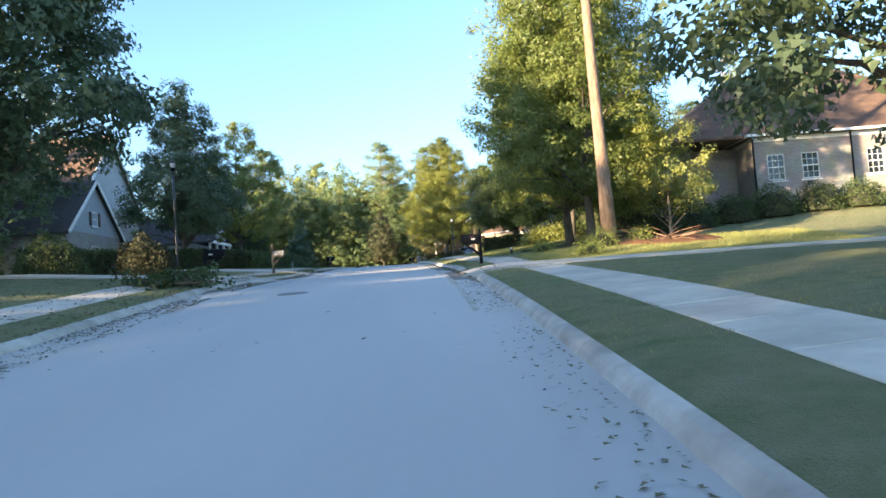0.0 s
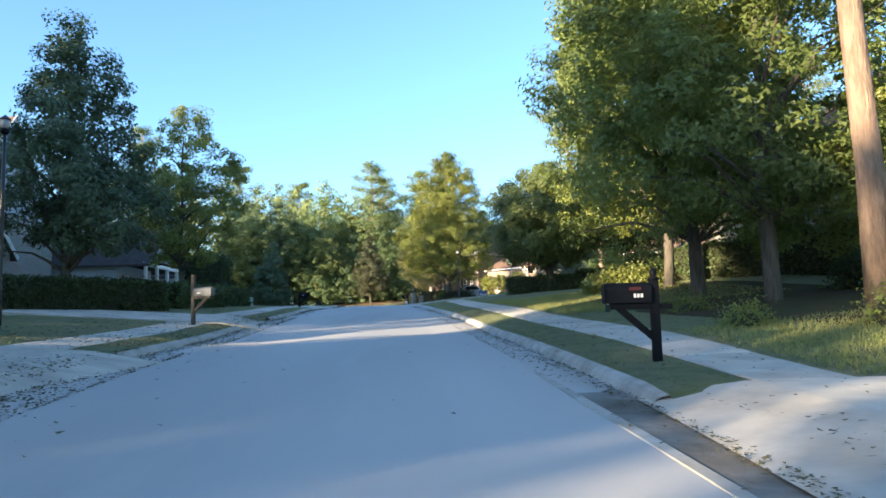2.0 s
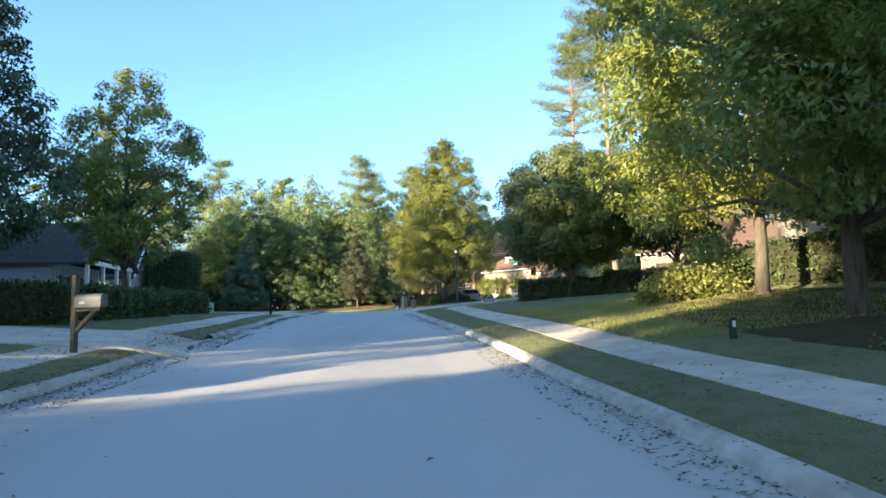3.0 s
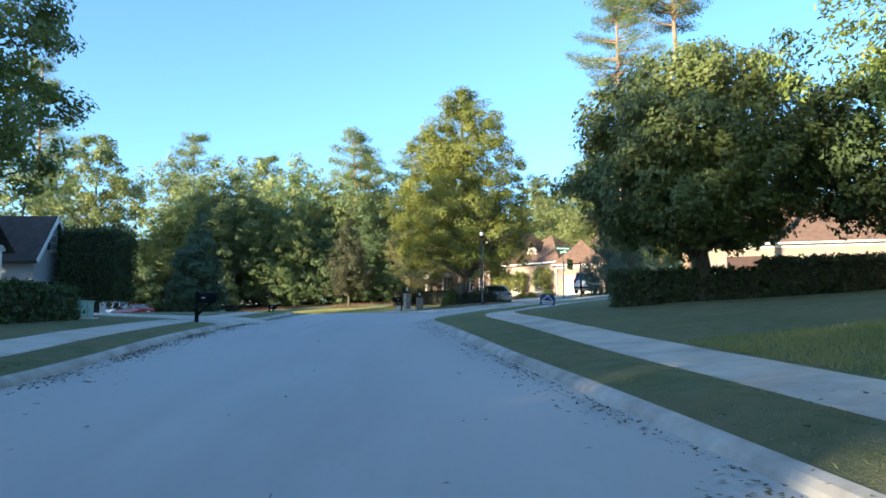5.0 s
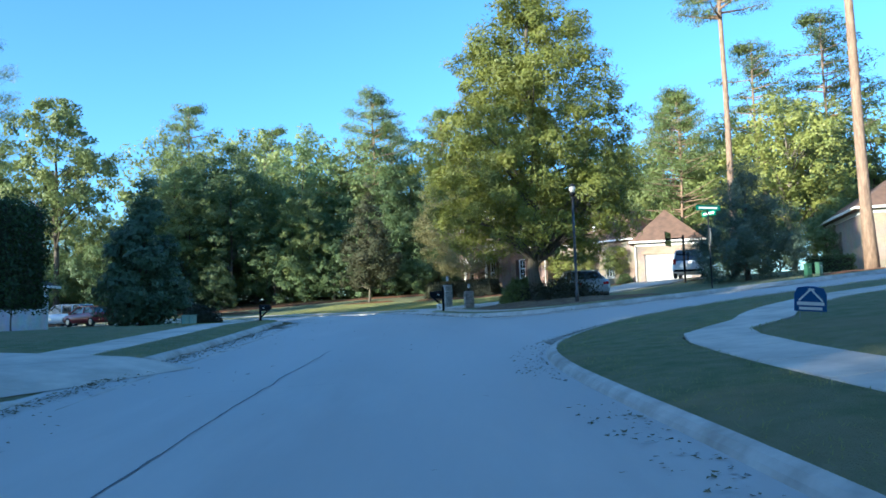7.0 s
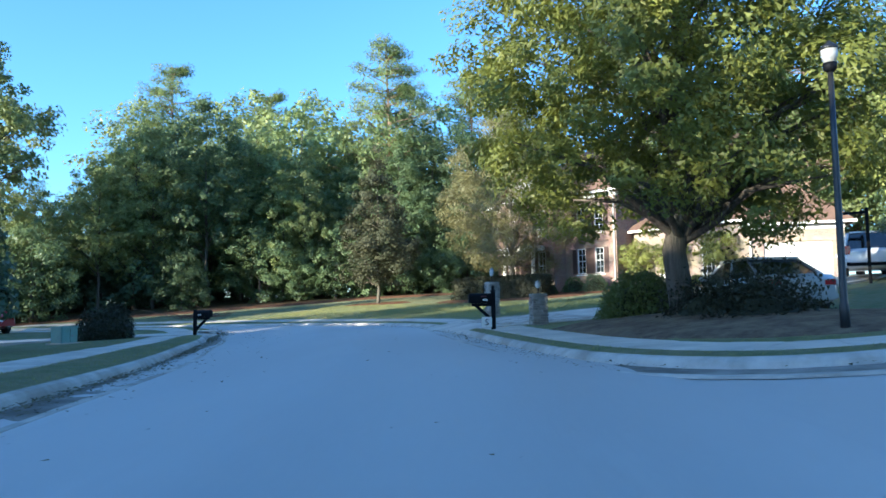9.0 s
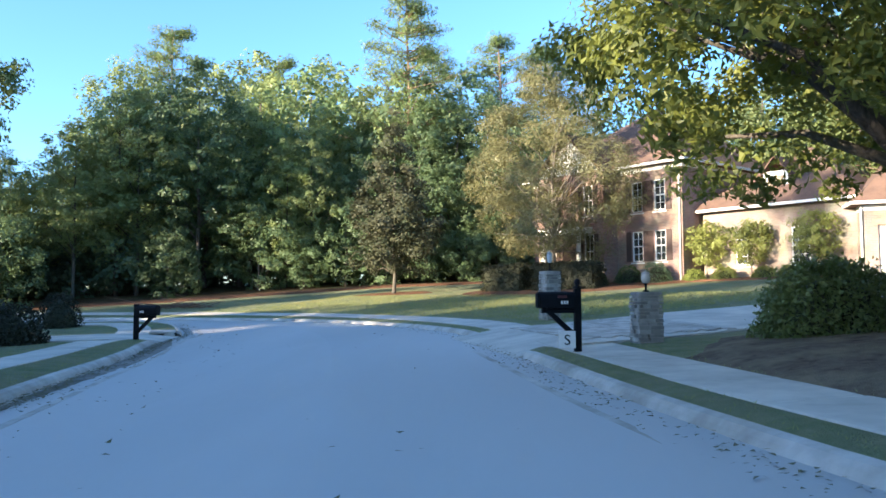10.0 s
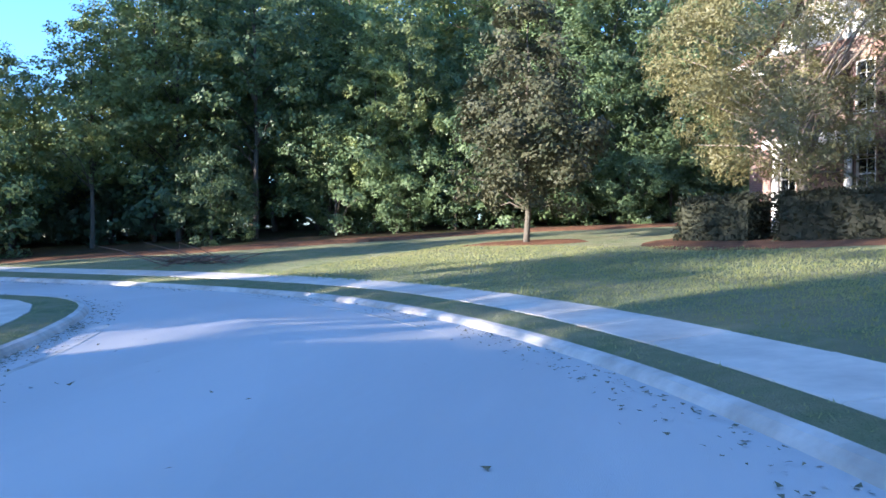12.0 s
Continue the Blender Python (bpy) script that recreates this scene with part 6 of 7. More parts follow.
# ---- vehicles ----
def car(name, label, x, y, heading, paint, suv=False, length=4.7, z=None):
    """A car whose front looks along heading (degrees from +y, to the left)."""
    t = thing(name, label, "car", pose(x, y, (G(x, y) + 0.03) if z is None else z, 0, 0, heading))
    hw = 0.9 if not suv else 0.95
    L = length / 2
    top = 1.43 if not suv else 1.80
    # stations: y, lower edge, shoulder height, half width
    if suv:
        st = [(-L, 0.48, 0.95, 0.80), (-L + 0.12, 0.36, 1.08, hw), (-L + 0.9, 0.30, 1.10, hw), (0.0, 0.30, 1.08, hw), (L - 1.3, 0.30, 1.06, hw), (L - 0.35, 0.34, 0.98, hw - 0.03), (L - 0.08, 0.42, 0.86, 0.80), (L, 0.48, 0.76, 0.70)]
        gh = [(-L + 0.18, 1.02, 0.84, 1.04), (-L + 0.42, 1.05, 0.70, top - 0.03), (-0.3, 1.05, 0.72, top), (0.55, 1.05, 0.70, top - 0.06), (1.35, 1.02, 0.80, 1.06)]
    else:
        st = [(-L, 0.46, 0.84, 0.72), (-L + 0.12, 0.36, 0.96, hw - 0.05), (-L + 0.8, 0.24, 0.98, hw), (0.0, 0.22, 0.92, hw), (L - 1.3, 0.22, 0.90, hw), (L - 0.35, 0.26, 0.78, hw - 0.05), (L - 0.08, 0.34, 0.66, 0.76), (L, 0.42, 0.58, 0.62)]
        gh = [(-L + 0.55, 0.92, 0.74, 0.98), (-L + 1.35, 0.90, 0.60, top - 0.04), (-0.2, 0.88, 0.62, top), (0.45, 0.88, 0.60, top - 0.05), (1.35, 0.86, 0.76, 0.91)]
    bm = bmesh.new()
    rings = []
    for yy, lo, sh, w in st:
        pr = [(w * 0.86, lo), (w, lo + 0.12), (w * 1.01, (lo + sh) * 0.5), (w * 0.97, sh - 0.10), (w * 0.88, sh), (w * 0.45, sh + 0.03)]
        pr = pr + [(-a, b) for a, b in pr[::-1]]
        rings.append([bm.verts.new((a, yy, b)) for a, b in pr])
    n = len(rings[0])
    for r0, r1 in zip(rings, rings[1:]):
        for k in range(n):
            f = bm.faces.new((r0[k], r0[(k + 1) % n], r1[(k + 1) % n], r1[k]))
            f.smooth = True
    bm.faces.new(rings[0])
    bm.faces.new(rings[-1][::-1])
    bmesh.ops.recalc_face_normals(bm, faces=bm.faces)
    body = part("body", bm, paint, t)
    bm = bmesh.new()
    rings = [[bm.verts.new(p) for p in ((-w - 0.10 * (zt > lo + 0.2), yy, lo), (-w, yy, zt - 0.02), (-w * 0.85, yy, zt), (w * 0.85, yy, zt), (w, yy, zt - 0.02), (w + 0.10 * (zt > lo + 0.2), yy, lo))] for yy, lo, w, zt in gh]
    for r0, r1 in zip(rings, rings[1:]):
        for k in range(5):
            bm.faces.new((r0[k], r0[k + 1], r1[k + 1], r1[k]))
    bm.faces.new(rings[0][::-1])
    bm.faces.new(rings[-1])
    bmesh.ops.recalc_face_normals(bm, faces=bm.faces)
    part("glasshouse", bm, GLASSDARK, t, "dark tinted glass")
    bm = bmesh.new()
    ra, rb = gh[1], gh[3]
    box(bm, -0.66, 0.66, ra[0] - 0.05, rb[0] + 0.05, top - 0.045, top + 0.022, 0.02)
    part("roof", bm, paint, t)
    for s in (-1, 1):
        for a, b in ((gh[0], gh[1]), (gh[4], gh[3])):
            part("pillar", tube(bmesh.new(), [(s * (a[2] + 0.015), a[0], a[3]), (s * (b[2] + 0.012), b[0], b[3] - 0.01)], [0.045, 0.04], 6), paint, t)
        part("pillar", tube(bmesh.new(), [(s * (gh[2][2] + 0.105), -0.25, gh[2][1]), (s * (gh[2][2] + 0.012), -0.25, top - 0.02)], [0.04, 0.035], 6), paint, t)
        if suv:
            part("pillar", tube(bmesh.new(), [(s * 0.83, -L + 1.1, 1.05), (s * 0.73, -L + 1.05, top - 0.02)], [0.05, 0.04], 6), paint, t)
        part("mirror", boxed(s * (hw + 0.02) - 0.09, s * (hw + 0.02) + 0.09, 0.95, 1.08, 0.95, 1.08, 0.03), paint, t)
        zt = 0.80 if not suv else 0.95
        part("tail_lamp", boxed(s * (0.62 if not suv else 0.78) - 0.14 * (1 if not suv else 0.7), s * (0.62 if not suv else 0.78) + 0.14 * (1 if not suv else 0.7), -L - 0.01, -L + 0.16, zt - 0.09, zt + (0.06 if not suv else 0.28), 0.02), TAIL, t, "red tail lamp")
        part("headlamp", boxed(s * 0.58 - 0.17, s * 0.58 + 0.17, L - 0.22, L - 0.03, 0.60 + 0.2 * suv, 0.72 + 0.2 * suv, 0.03), LAMPGLASS, t)
        for yy in (-L + 0.85, L - 0.9):
            r = 0.33 if not suv else 0.38
            w = bmesh.new()
            bmesh.ops.create_cone(w, cap_ends=True, segments=22, radius1=r, radius2=r, depth=0.22, matrix=Matrix.Translation((s * (hw - 0.10), yy, r)) @ Matrix.Rotation(radians(90), 4, "Y"))
            bmesh.ops.bevel(w, geom=[e for e in w.edges if len(e.link_faces) == 2 and e.calc_face_angle(0) > 1.0], offset=0.03, segments=2, affect="EDGES")
            wh = part("wheel", w, TYRE, t)
            rm = bmesh.new()
            bmesh.ops.create_cone(rm, cap_ends=True, segments=16, radius1=r * 0.62, radius2=r * 0.5, depth=0.02, matrix=Matrix.Translation((s * (hw + 0.018), yy, r)) @ Matrix.Rotation(radians(90 * s), 4, "Y"))
            part("rim", rm, RIM, wh)
    part("number_plate", boxed(-0.17, 0.17, -L - 0.014, -L - 0.002, 0.62 + 0.1 * suv, 0.72 + 0.1 * suv), WHITE, t)
    part("bumper", boxed(-hw + 0.1, hw - 0.1, -L - 0.03, -L + 0.1, 0.40, 0.56, 0.03), paint if not suv else IRON, t)
    if suv:
        part("roof_rail", boxed(-0.64, -0.60, -1.4, 0.5, top + 0.024, top + 0.06, 0.01), IRON, t)
        part("roof_rail", boxed(0.60, 0.64, -1.4, 0.5, top + 0.024, top + 0.06, 0.01), IRON, t)
    return t


car("sedan_car", "silver saloon car parked on the garage driveway", 2.75, 94.3, 4, SILVER, z=G(2.75, 94.3) + 0.02)
car("sport_utility_vehicle", "white sport utility vehicle parked beside the garage", 12.8, 107.6, -24, CARWHITE, True, 4.8, z=G(12.8, 107.6) + 0.03)
car("sport_utility_vehicle", "white sport utility vehicle heading away round the bend", -34, 119.4, 72, CARWHITE, True, 4.7, z=float(land([(-34, 119.4)])[0]) + 0.03)
car("hatchback_car", "dark red car parked on a far driveway", -29.2, 113.0, 60, CARRED, False, 4.3)
car("sport_utility_vehicle", "black car parked on the drive by the grey house", 17.0, 22.2, 91, CARBLACK, True, 4.6)

# ---- hedges and shrubs ----
def hedge(label, x0, y0, x1, y1, width, h, seed, group="clipped hedges", leafmat=LEAF_HEDGE, count=None, size=0.075):
    """A clipped hedge in lengths of about three metres, each following the ground."""
    L = math.hypot(x1 - x0, y1 - y0)
    return bush("hedge", label, (x0 + x1) / 2, (y0 + y1) / 2, (L, width, h), "box", leafmat, count or int(L * (h * 2 + width) * 260), size, seed,
                math.degrees(math.atan2(y1 - y0, x1 - x0)), group, 0.10, "hedge", z=min(G(x0, y0), G(x1, y1)) - 0.05)


hedge("long dark clipped hedge along the corner lawn", 3.7, 66.3, 8.2, 65.0, 1.5, 1.25, 31)
hedge("long dark clipped hedge continuing up the lawn", 8.2, 65.0, 13.4, 63.4, 1.5, 1.25, 32)
hedge("dark clipped hedge before the porch house", -16.5, 40.9, -12.6, 46.6, 1.4, 1.2, 33)
hedge("dark clipped hedge behind the grey mailbox", -17.5, 33.6, -14.6, 37.8, 1.4, 1.2, 34)
hedge("dark clipped hedge beside the street", -13.2, 49.0, -13.2, 56.0, 1.5, 1.2, 35)
hedge("dark clipped hedge ending at the green box", -13.7, 57.0, -13.7, 64.2, 1.4, 1.2, 36)
hedge("dense dark box hedge in red mulch before the house", -4.5, 126.4, -2.5, 124.7, 1.6, 1.5, 37, leafmat=LEAF_BOX_AND_SHADE)
hedge("dense dark box hedge beside the house path", -2.0, 124.3, 1.0, 122.5, 1.6, 1.55, 38, leafmat=LEAF_BOX_AND_SHADE)
hedge("low dark hedge beside the corner house", 18.6, 103.6, 21.0, 103.0, 1.2, 1.0, 40)
hedge("tall dark hedge behind the oaks", 9.4, 52, 13.5, 41, 1.8, 1.9, 39, count=7000, size=0.09)
bush("round_shrub", "large round clipped shrub with brownish top", -12.7, 31.9, (2.6, 2.4, 1.7), leafmat=LEAF_RED, count=7000, size=0.06, seed=41, rough=0.08)
bush("round_shrub", "round dark green shrub beside the house", -16.0, 30.6, (2.8, 2.6, 1.6), count=5000, size=0.06, seed=42)
bush("round_shrub", "ragged dark shrub near the house wall", -18.8, 29.0, (3.0, 2.6, 1.5), count=4500, size=0.07, seed=43)
bush("round_shrub", "glossy rounded shrub at the oak's foot", 0.25, 95.6, (2.2, 2.0, 1.35), count=11000, size=0.05, seed=44, leafmat=LEAF_EVER, rough=0.13)
bush("bare_shrub", "dark twiggy shrub before the silver car", 1.9, 92.0, (2.5, 1.9, 1.2), count=4200, size=0.055, seed=45, leafmat=LEAF_BOX_AND_SHADE, rough=0.4)
bush("bare_shrub", "dark ragged shrub close to the oak's trunk", 0.75, 91.9, (1.7, 1.5, 0.95), count=2600, size=0.05, seed=49, leafmat=LEAF_BOX_AND_SHADE, rough=0.35)
bush("bare_shrub", "low dark shrub on the mulch bed", 1.4, 90.4, (2.0, 1.6, 0.85), count=2200, size=0.055, seed=46, leafmat=LEAF_BOX_AND_SHADE, rough=0.3)
bush("lit_shrub", "sunlit yellow-green shrubs at the end of the lawn", 6.9, 48.6, (3.4, 2.2, 0.95), count=5000, size=0.08, seed=47, leafmat=LEAF_LIME, rough=0.25)
bush("ball_shrub", "dark shrub clipped to a ball beside the drive", -21.2, 111.3, (1.5, 1.5, 1.35), count=2600, size=0.05, seed=71, leafmat=LEAF_BOX_AND_SHADE, rough=0.06)
bush("drive_shrub", "dark low shrub at the edge of the inner drive", -17.8, 102.6, (1.9, 1.6, 1.1), count=3200, size=0.06, seed=72, leafmat=LEAF_BOX_AND_SHADE, rough=0.14)
for i, (x, y, w, h) in enumerate([(11.2, 37.6, 2.2, 1.3), (13.0, 38.4, 2.4, 1.5), (15.2, 38.9, 2.3, 1.4), (17.4, 39.2, 2.6, 1.6), (19.9, 39.4, 2.4, 1.5), (22.3, 39.6, 2.6, 1.4)]):
    bush("border_shrub", "dark rounded shrub in the border before the grey house", x, y, (w, w * 0.85, h), count=3000, size=0.06, seed=200 + i, leafmat=LEAF_HEDGE, rough=0.16, group="border shrubs")
bush("lawn_shrub", "rounded shrub at the lawn's edge", 8.2, 50.2, (2.8, 2.4, 1.5), count=4500, size=0.07, seed=48)
for i, (x, y, w, h) in enumerate([(5.0, 25.6, 0.9, 0.5), (6.0, 28.2, 1.1, 0.7), (3.9, 29.3, 0.7, 0.4), (7.6, 28.8, 0.8, 0.5), (4.6, 34.0, 0.8, 0.4)]):
    bush("sapling_clump", "low leafy seedling clump near the pine", x, y, (w, w, h), count=1500, size=0.032, seed=50 + i, leafmat=LEAF_YELLOW, rough=0.2, group="seedling clumps")
hm = pose(5.7, 123.8, 0, 0, 0, -50)
for i, (lx, ly, w, h, lm) in enumerate([(-1.0, -1.0, 1.6, 1.15, LEAF_DARK), (-2.8, -1.0, 1.5, 1.0, LEAF_HEDGE), (-4.2, -2.2, 1.4, 0.9, LEAF_HEDGE), (-10.4, -1.2, 1.6, 1.0, LEAF_HEDGE), (-12.4, -1.2, 1.6, 1.0, LEAF_HEDGE),
                                        (0.5, 0.2, 1.1, 0.6, LEAF_YELLOW), (2.2, 0.3, 1.2, 0.65, LEAF_LIME), (4.4, 0.3, 1.2, 0.6, LEAF_LIME), (5.6, 0.3, 1.1, 0.6, LEAF_LIME), (7.9, 0.3, 1.3, 0.8, LEAF_HEDGE)]):
    p = hm @ Vector((lx, ly, 0))
    bush("foundation_shrub", "clipped rounded shrub against the brick wall", p.x, p.y, (w, w * 0.9, h), count=1800, size=0.055, seed=60 + i, leafmat=lm, rough=0.07, group="foundation shrubs")
for i, (lx, ly, h) in enumerate([(0.9, 0.75, 3.0), (3.4, 0.8, 3.0), (6.6, 0.8, 3.1)]):
    p = hm @ Vector((lx, ly, 0))
    make_tree("trained_tree", "small trained tree with bright green leaves by the wall", p.x, p.y, h, 0.04, [(0.9, 0.5), (1.5, 0.95), (2.5, 0.95), (h, 0.5)], LEAF_LIME, PALEBARK, clusters=170, per=34, size=0.06, spread=0.28, limbs=14, seed=80 + i, bare=0.25, group="trained trees on the wing")
make_tree("crape_myrtle", "leafless many-stemmed crape myrtle before a white wall", -26.6, 98.2, 3.4, 0.05, [(1.2, 0.5), (2.4, 1.1), (3.4, 0.9)], LEAF_AUTUMN, PALEBARK, clusters=60, per=3, size=0.06, spread=0.3, limbs=60, seed=90, bare=0.02)


# fallen branches and litter
def branch_pile(label, x, y, r, n, seed, leafy=0):
    t = thing("branch_pile", label, "branch pile", pose(x, y, G(x, y)))
    g = np.random.default_rng(seed)
    tips = []
    for _ in range(n):
        a, b = g.uniform(0, 6.28), g.uniform(-0.15, 0.35)
        c = g.normal(size=2) * r * 0.35
        L = g.uniform(0.5, 1.1) * r
        d = Vector((math.cos(a), math.sin(a), b))
        p0 = Vector((c[0], c[1], g.uniform(0.02, 0.18)))
        p1 = p0 + d * L * 0.5 + Vector((0, 0, 0.05))
        p2 = p0 + d * L + Vector((g.normal() * 0.1, g.normal() * 0.1, 0))
        th = g.uniform(0.6, 1.1)
        part("stick", tube(bmesh.new(), [p0 - d * L * 0.5, p0, p1, p2], [0.028 * th, 0.026 * th, 0.018 * th, 0.007], 5), STICK, t)
        tips += [p1, p2]
    if leafy:
        part("leaves", quads_mesh("leaves", leaves(np.array(tips), 0.3, leafy, 0.07, g), LEAF_HEDGE), LEAF_HEDGE, t)


branch_pile("heap of leafy cut branches on the verge", -7.4, 20.2, 0.9, 26, 5, 30)
branch_pile("heap of leafy cut branches beside the mailbox", -7.8, 22.3, 0.85, 20, 6, 30)
branch_pile("dry fallen sticks on the pine straw", 8.6, 28.6, 1.6, 16, 7)
branch_pile("heap of dead branches at the wood's edge", -21.5, 124.5, 2.2, 34, 8)


def litter(name, label, line, side, s0, s1, lo, hi, count, seed, material=LITTER, size=0.05, lift=0.02, key=None):
    """Loose leaves and twigs in the gutter: uncounted stuff."""
    g = np.random.default_rng(seed)
    ss, nn = along(line), outward(line) * side
    q = g.uniform(s0, s1, count)
    dens = np.array([noise.noise(Vector((v * 0.35, seed, 0))) for v in q])
    q = q[dens > -0.12 + 0.25 * g.uniform(-1, 1, count)]
    o = g.uniform(0, 1, len(q)) ** 1.6 * (hi - lo) + lo
    p = np.column_stack([np.interp(q, ss, line[:, 0]), np.interp(q, ss, line[:, 1])]) + np.column_stack([np.interp(q, ss, nn[:, 0]), np.interp(q, ss, nn[:, 1])]) * o[:, None]
    z = land(p) + lift + g.uniform(0, 0.03, len(q)) + np.where(o > 0.05, 0.11, 0)
    V = leaves(np.column_stack([p, z]), 0.02, 1, size, g, 3.0)
    return tagged(new(name, quads_mesh(name, V, material)), label, "leaf litter", kind="stuff")


litter("gutter_litter", "brown leaves and twigs gathered in the gutter", KERB_C, -1, 60, 180, -0.05, -0.65, 5600, 1, size=0.032)
litter("gutter_litter", "brown leaves and twigs gathered in the gutter", KERB_A, 1, 62, 140, -0.05, -0.6, 3600, 2, size=0.03)
litter("gutter_litter", "dense dark leaf litter lying against the kerb", KERB_C, -1, 62, 172, -0.04, -0.34, 12000, 6, size=0.03)
litter("gutter_litter", "dense dark leaf litter lying against the kerb", KERB_A, 1, 80, 118, -0.04, -0.28, 3000, 7, size=0.028)
litter("gutter_litter", "ragged clumps of leaves and twigs spilling over the kerb", KERB_C, -1, 60, 108, -0.75, 0.35, 9000, 16, size=0.034, lift=0.015)
litter("gutter_litter", "ragged clumps of leaves and twigs spilling over the kerb", KERB_A, 1, 88, 106, -0.6, 0.2, 1600, 17, size=0.028, lift=0.015)
litter("verge_litter", "dark leaf clumps and twigs lying on verge and pavement", KERB_C, -1, 62, 106, 0.2, 4.5, 5200, 18, size=0.04, lift=0.06)
litter("gutter_litter", "scattered leaves along the far kerb", KERB_B, 1, 70, 125, -0.05, -0.6, 2600, 3, size=0.03)
litter("verge_litter", "fallen leaves scattered on verge and pavement", KERB_C, -1, 62, 112, 0.2, 5.5, 5200, 4, size=0.032, lift=0.06)
litter("verge_litter", "fallen leaves scattered on verge and pavement", KERB_A, 1, 78, 108, 0.2, 5.0, 1800, 5, size=0.035, lift=0.06)

# ---- road surface details ----
CROWN_D, CROWN_Z = [-4.3, -2.2, 0, 2.2, 4.3], [-0.02, 0.0, 0.03, 0.0, -0.02]


def crack(label, s0, s1, d0, d1, width, seed, wander=0.12):
    """A tarred joint or crack along the main road, a thin band just proud of the surface."""
    g = np.random.default_rng(seed)
    n = max(int((s1 - s0) / 0.25), 6)
    ss = np.linspace(s0, s1, n)
    dd = np.linspace(d0, d1, n) + np.cumsum(g.normal(size=n)) * wander * 0.12
    nn = outward(MAIN)
    V, F = [], []
    for s, d in zip(ss, dd):
        p = np.array([np.interp(s, MAIN_S, MAIN[:, 0]), np.interp(s, MAIN_S, MAIN[:, 1])])
        q = np.array([np.interp(s, MAIN_S, nn[:, 0]), np.interp(s, MAIN_S, nn[:, 1])])
        w = width * g.uniform(0.5, 1.3)
        for o in (-w / 2, w / 2):
            r = p + q * (d + o)
            V.append((r[0], r[1], float(land([r])[0]) + np.interp(d, CROWN_D, CROWN_Z) + 0.006))
    for i in range(n - 1):
        F.append((2 * i, 2 * i + 1, 2 * i + 3, 2 * i + 2))
    tagged(new("road_crack", mesh_of("road_crack", V, F, TAR)), label, "road crack", kind="structure")


crack("dark crack running along the asphalt", 62, 74, -0.9, -0.4, 0.022, 2)
crack("thin dark crack across the road", 33.5, 35, -3.2, 1.6, 0.013, 3, 0.4)
crack("thin dark crack across the road", 68.0, 68.6, -1.6, 0.6, 0.014, 4, 0.3)
crack("faint crack near the crown of the road", 41, 46, 0.3, 0.4, 0.010, 5)


def manhole(x, y):
    z = float(land([(x, y)])[0]) + 0.018
    t = thing("manhole_cover", "round dark iron manhole cover set in the road", "manhole cover", pose(x, y, z, 5, 0, 0))
    part("frame", lathe(bmesh.new(), [(0.36, -0.03), (0.36, 0.008), (0.33, 0.010)], 28), TAR, t)
    part("lid", lathe(bmesh.new(), [(0.32, -0.02), (0.32, 0.016), (0.30, 0.018)], 28), WORNIRON, t)


manhole(-3.5, 17.2)


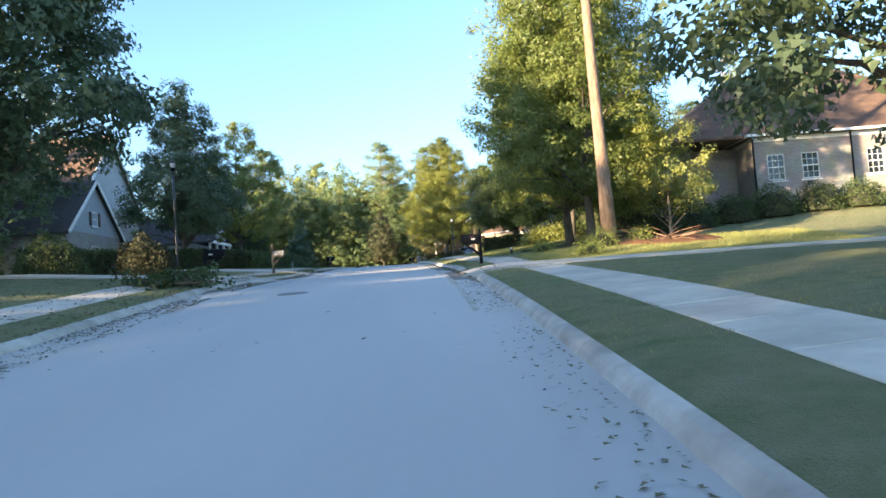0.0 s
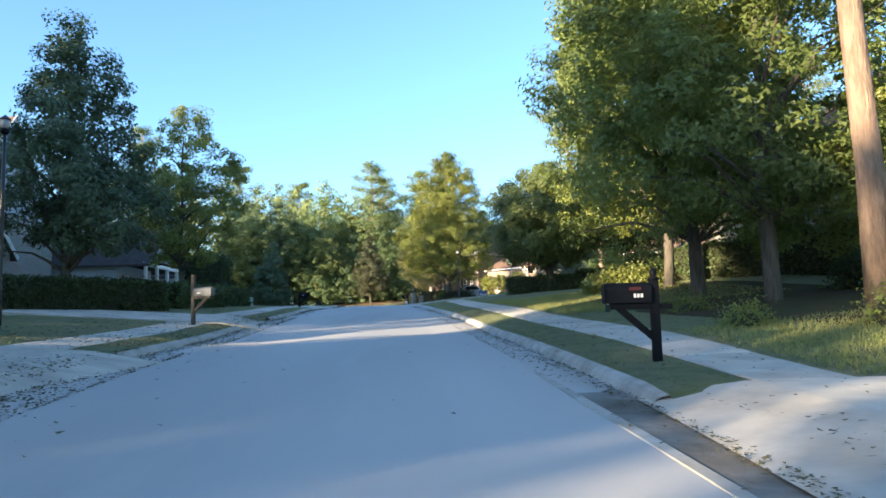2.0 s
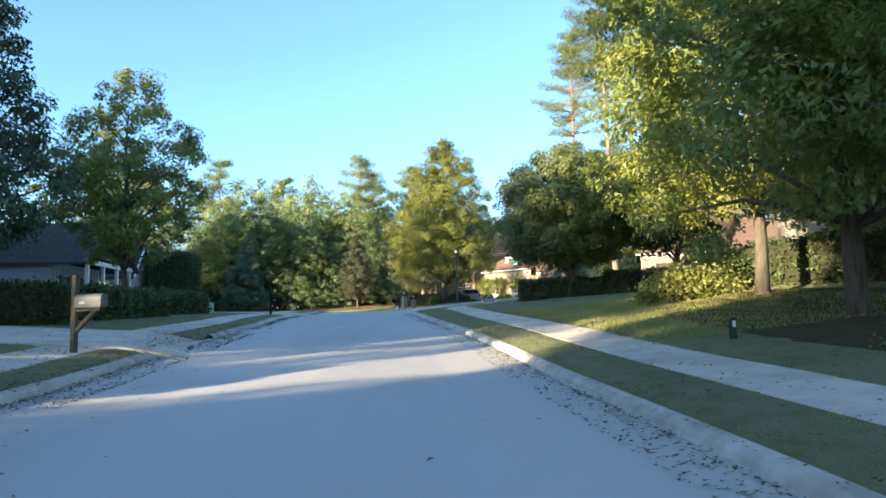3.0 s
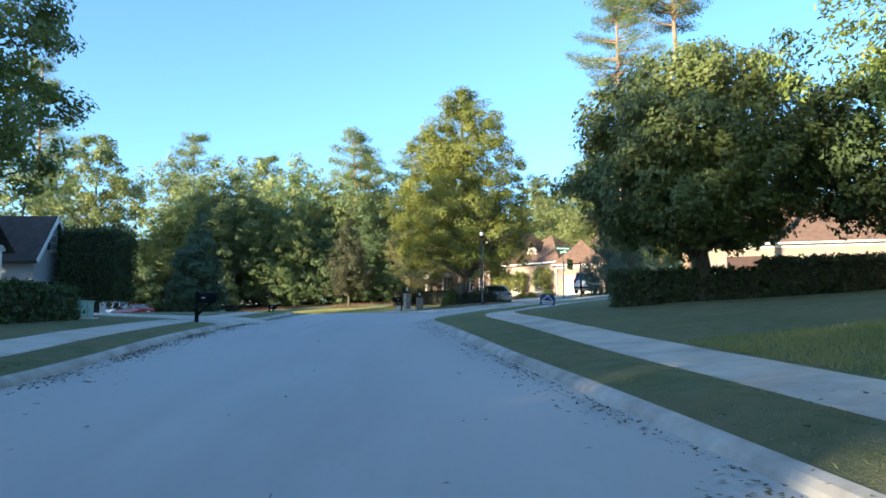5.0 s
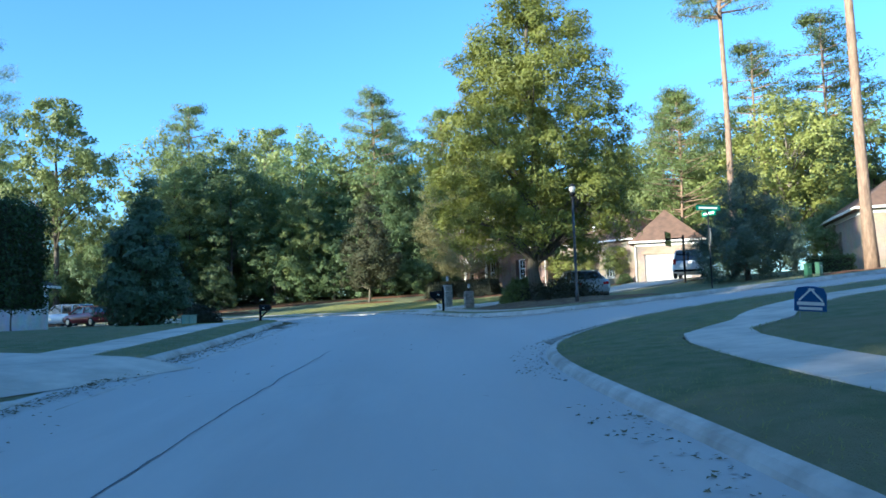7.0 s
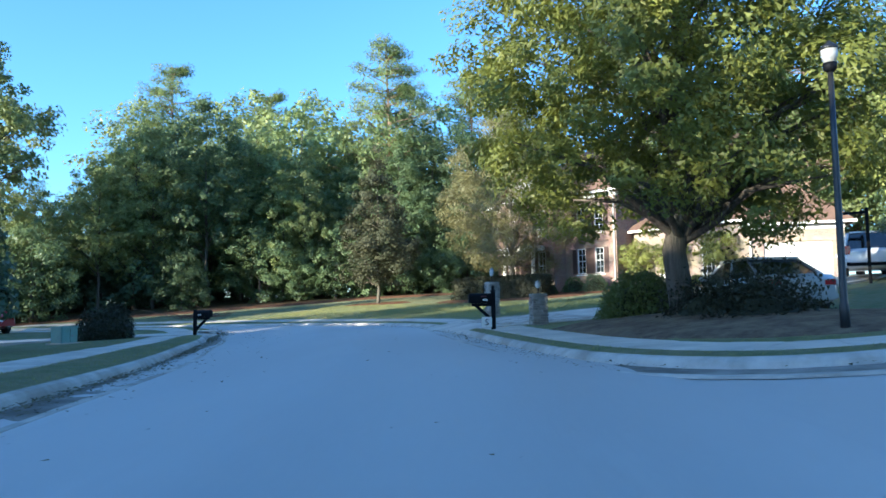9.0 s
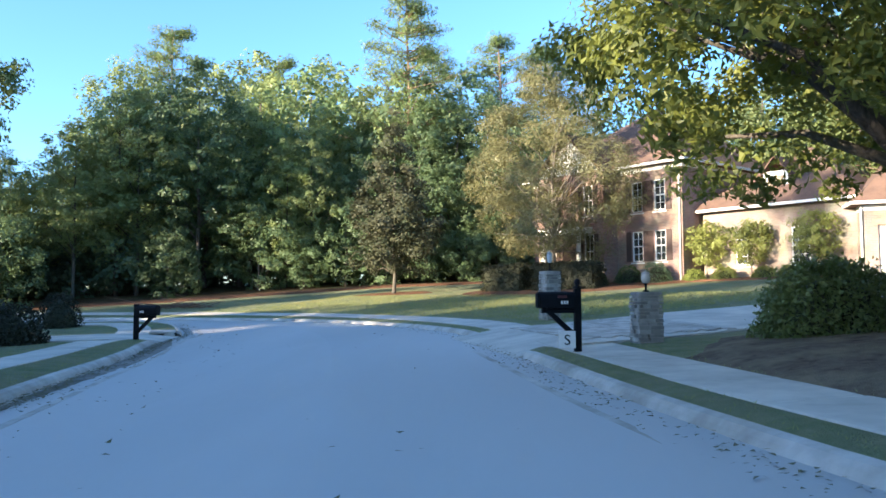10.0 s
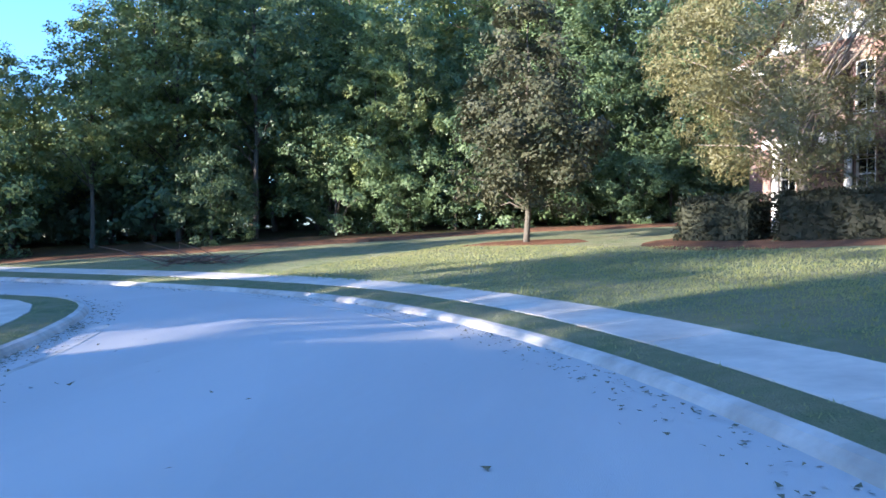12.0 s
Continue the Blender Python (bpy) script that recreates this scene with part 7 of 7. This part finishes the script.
# ---- loose bits: grass blades, twigs on the asphalt ----
def grass(name, label, line, side, s0, s1, lo, hi, count, seed, tall=0.035, key=None, wide=1.0):
    """Short upright blades over mown turf: uncounted stuff."""
    g = np.random.default_rng(seed)
    ss, nn = along(line), outward(line) * side
    q, o = g.uniform(s0, s1, count), g.uniform(0, 1, count) * (hi - lo) + lo
    if key:
        v = verge_width(key, q)
        keep = ~((o > v - 0.02) & (o < v + WALKW + 0.02))
        for a, b in GAPS[key]:
            keep &= ~((q > a - 1.0) & (q < b + 1.0))
        q, o = q[keep], o[keep]
    p = np.column_stack([np.interp(q, ss, line[:, 0]), np.interp(q, ss, line[:, 1])]) + np.column_stack([np.interp(q, ss, nn[:, 0]), np.interp(q, ss, nn[:, 1])]) * o[:, None]
    z = land(p) + 0.145
    c = np.column_stack([p, z])
    n = len(c)
    an = g.uniform(0, 2 * math.pi, n)
    w = np.column_stack([np.cos(an), np.sin(an), np.zeros(n)]) * (g.uniform(0.004, 0.009, n) * wide)[:, None]
    tip = np.column_stack([g.normal(size=(n, 2)) * 0.03, tall * g.uniform(0.5, 1.4, n)])
    V = np.stack([c - w, c + w, c + tip], 1)
    return tagged(new(name, quads_mesh(name, V, BLADE)), label, "grass", kind="stuff")


grass("verge_grass", "short mown grass on the verge and lawn edge", KERB_A, 1, 66, 150, 0.24, 4.2, 30000, 11, key="A")
grass("verge_grass", "short mown grass on the verge and lawn edge", KERB_C, -1, 66, 176, 0.24, 3.8, 32000, 12, key="C")
grass("verge_grass", "short mown grass on the verge and lawn edge", KERB_B, 1, 66, 118, 0.24, 7.5, 34000, 13, key="B")

grass("lawn_grass", "longer sunlit lawn grass beside the pavement", KERB_A, 1, 98, 113, 2.6, 9.5, 42000, 14, 0.075, wide=2.4)
grass("lawn_grass", "longer sunlit grass by the pine and the drive", KERB_A, 1, 84.2, 89.5, 2.6, 14.0, 26000, 15, 0.075, wide=2.4)
grass("lawn_grass", "longer lawn grass on the rise before the brick house", KERB_B, 1, 92, 112, 2.2, 12.0, 34000, 16, 0.05, wide=2.4)


def road_bits():
    g = np.random.default_rng(21)
    n = 700
    s, d = g.uniform(8, 112, n), np.concatenate([g.uniform(-3.2, 3.0, n // 3), -3.1 + np.abs(g.normal(size=n - n // 3)) * 0.7])
    nn = outward(MAIN)
    p = np.column_stack([np.interp(s, MAIN_S, MAIN[:, 0]), np.interp(s, MAIN_S, MAIN[:, 1])]) + np.column_stack([np.interp(s, MAIN_S, nn[:, 0]), np.interp(s, MAIN_S, nn[:, 1])]) * d[:, None]
    z = land(p) + np.interp(d, CROWN_D, CROWN_Z) + 0.018
    V = leaves(np.column_stack([p, z]), 0.01, 1, 0.04, g, 4.0, 0.5)
    tagged(new("road_leaves", quads_mesh("road_leaves", V, LITTER)), "single fallen leaves lying on the asphalt", "leaf litter", kind="stuff")


road_bits()
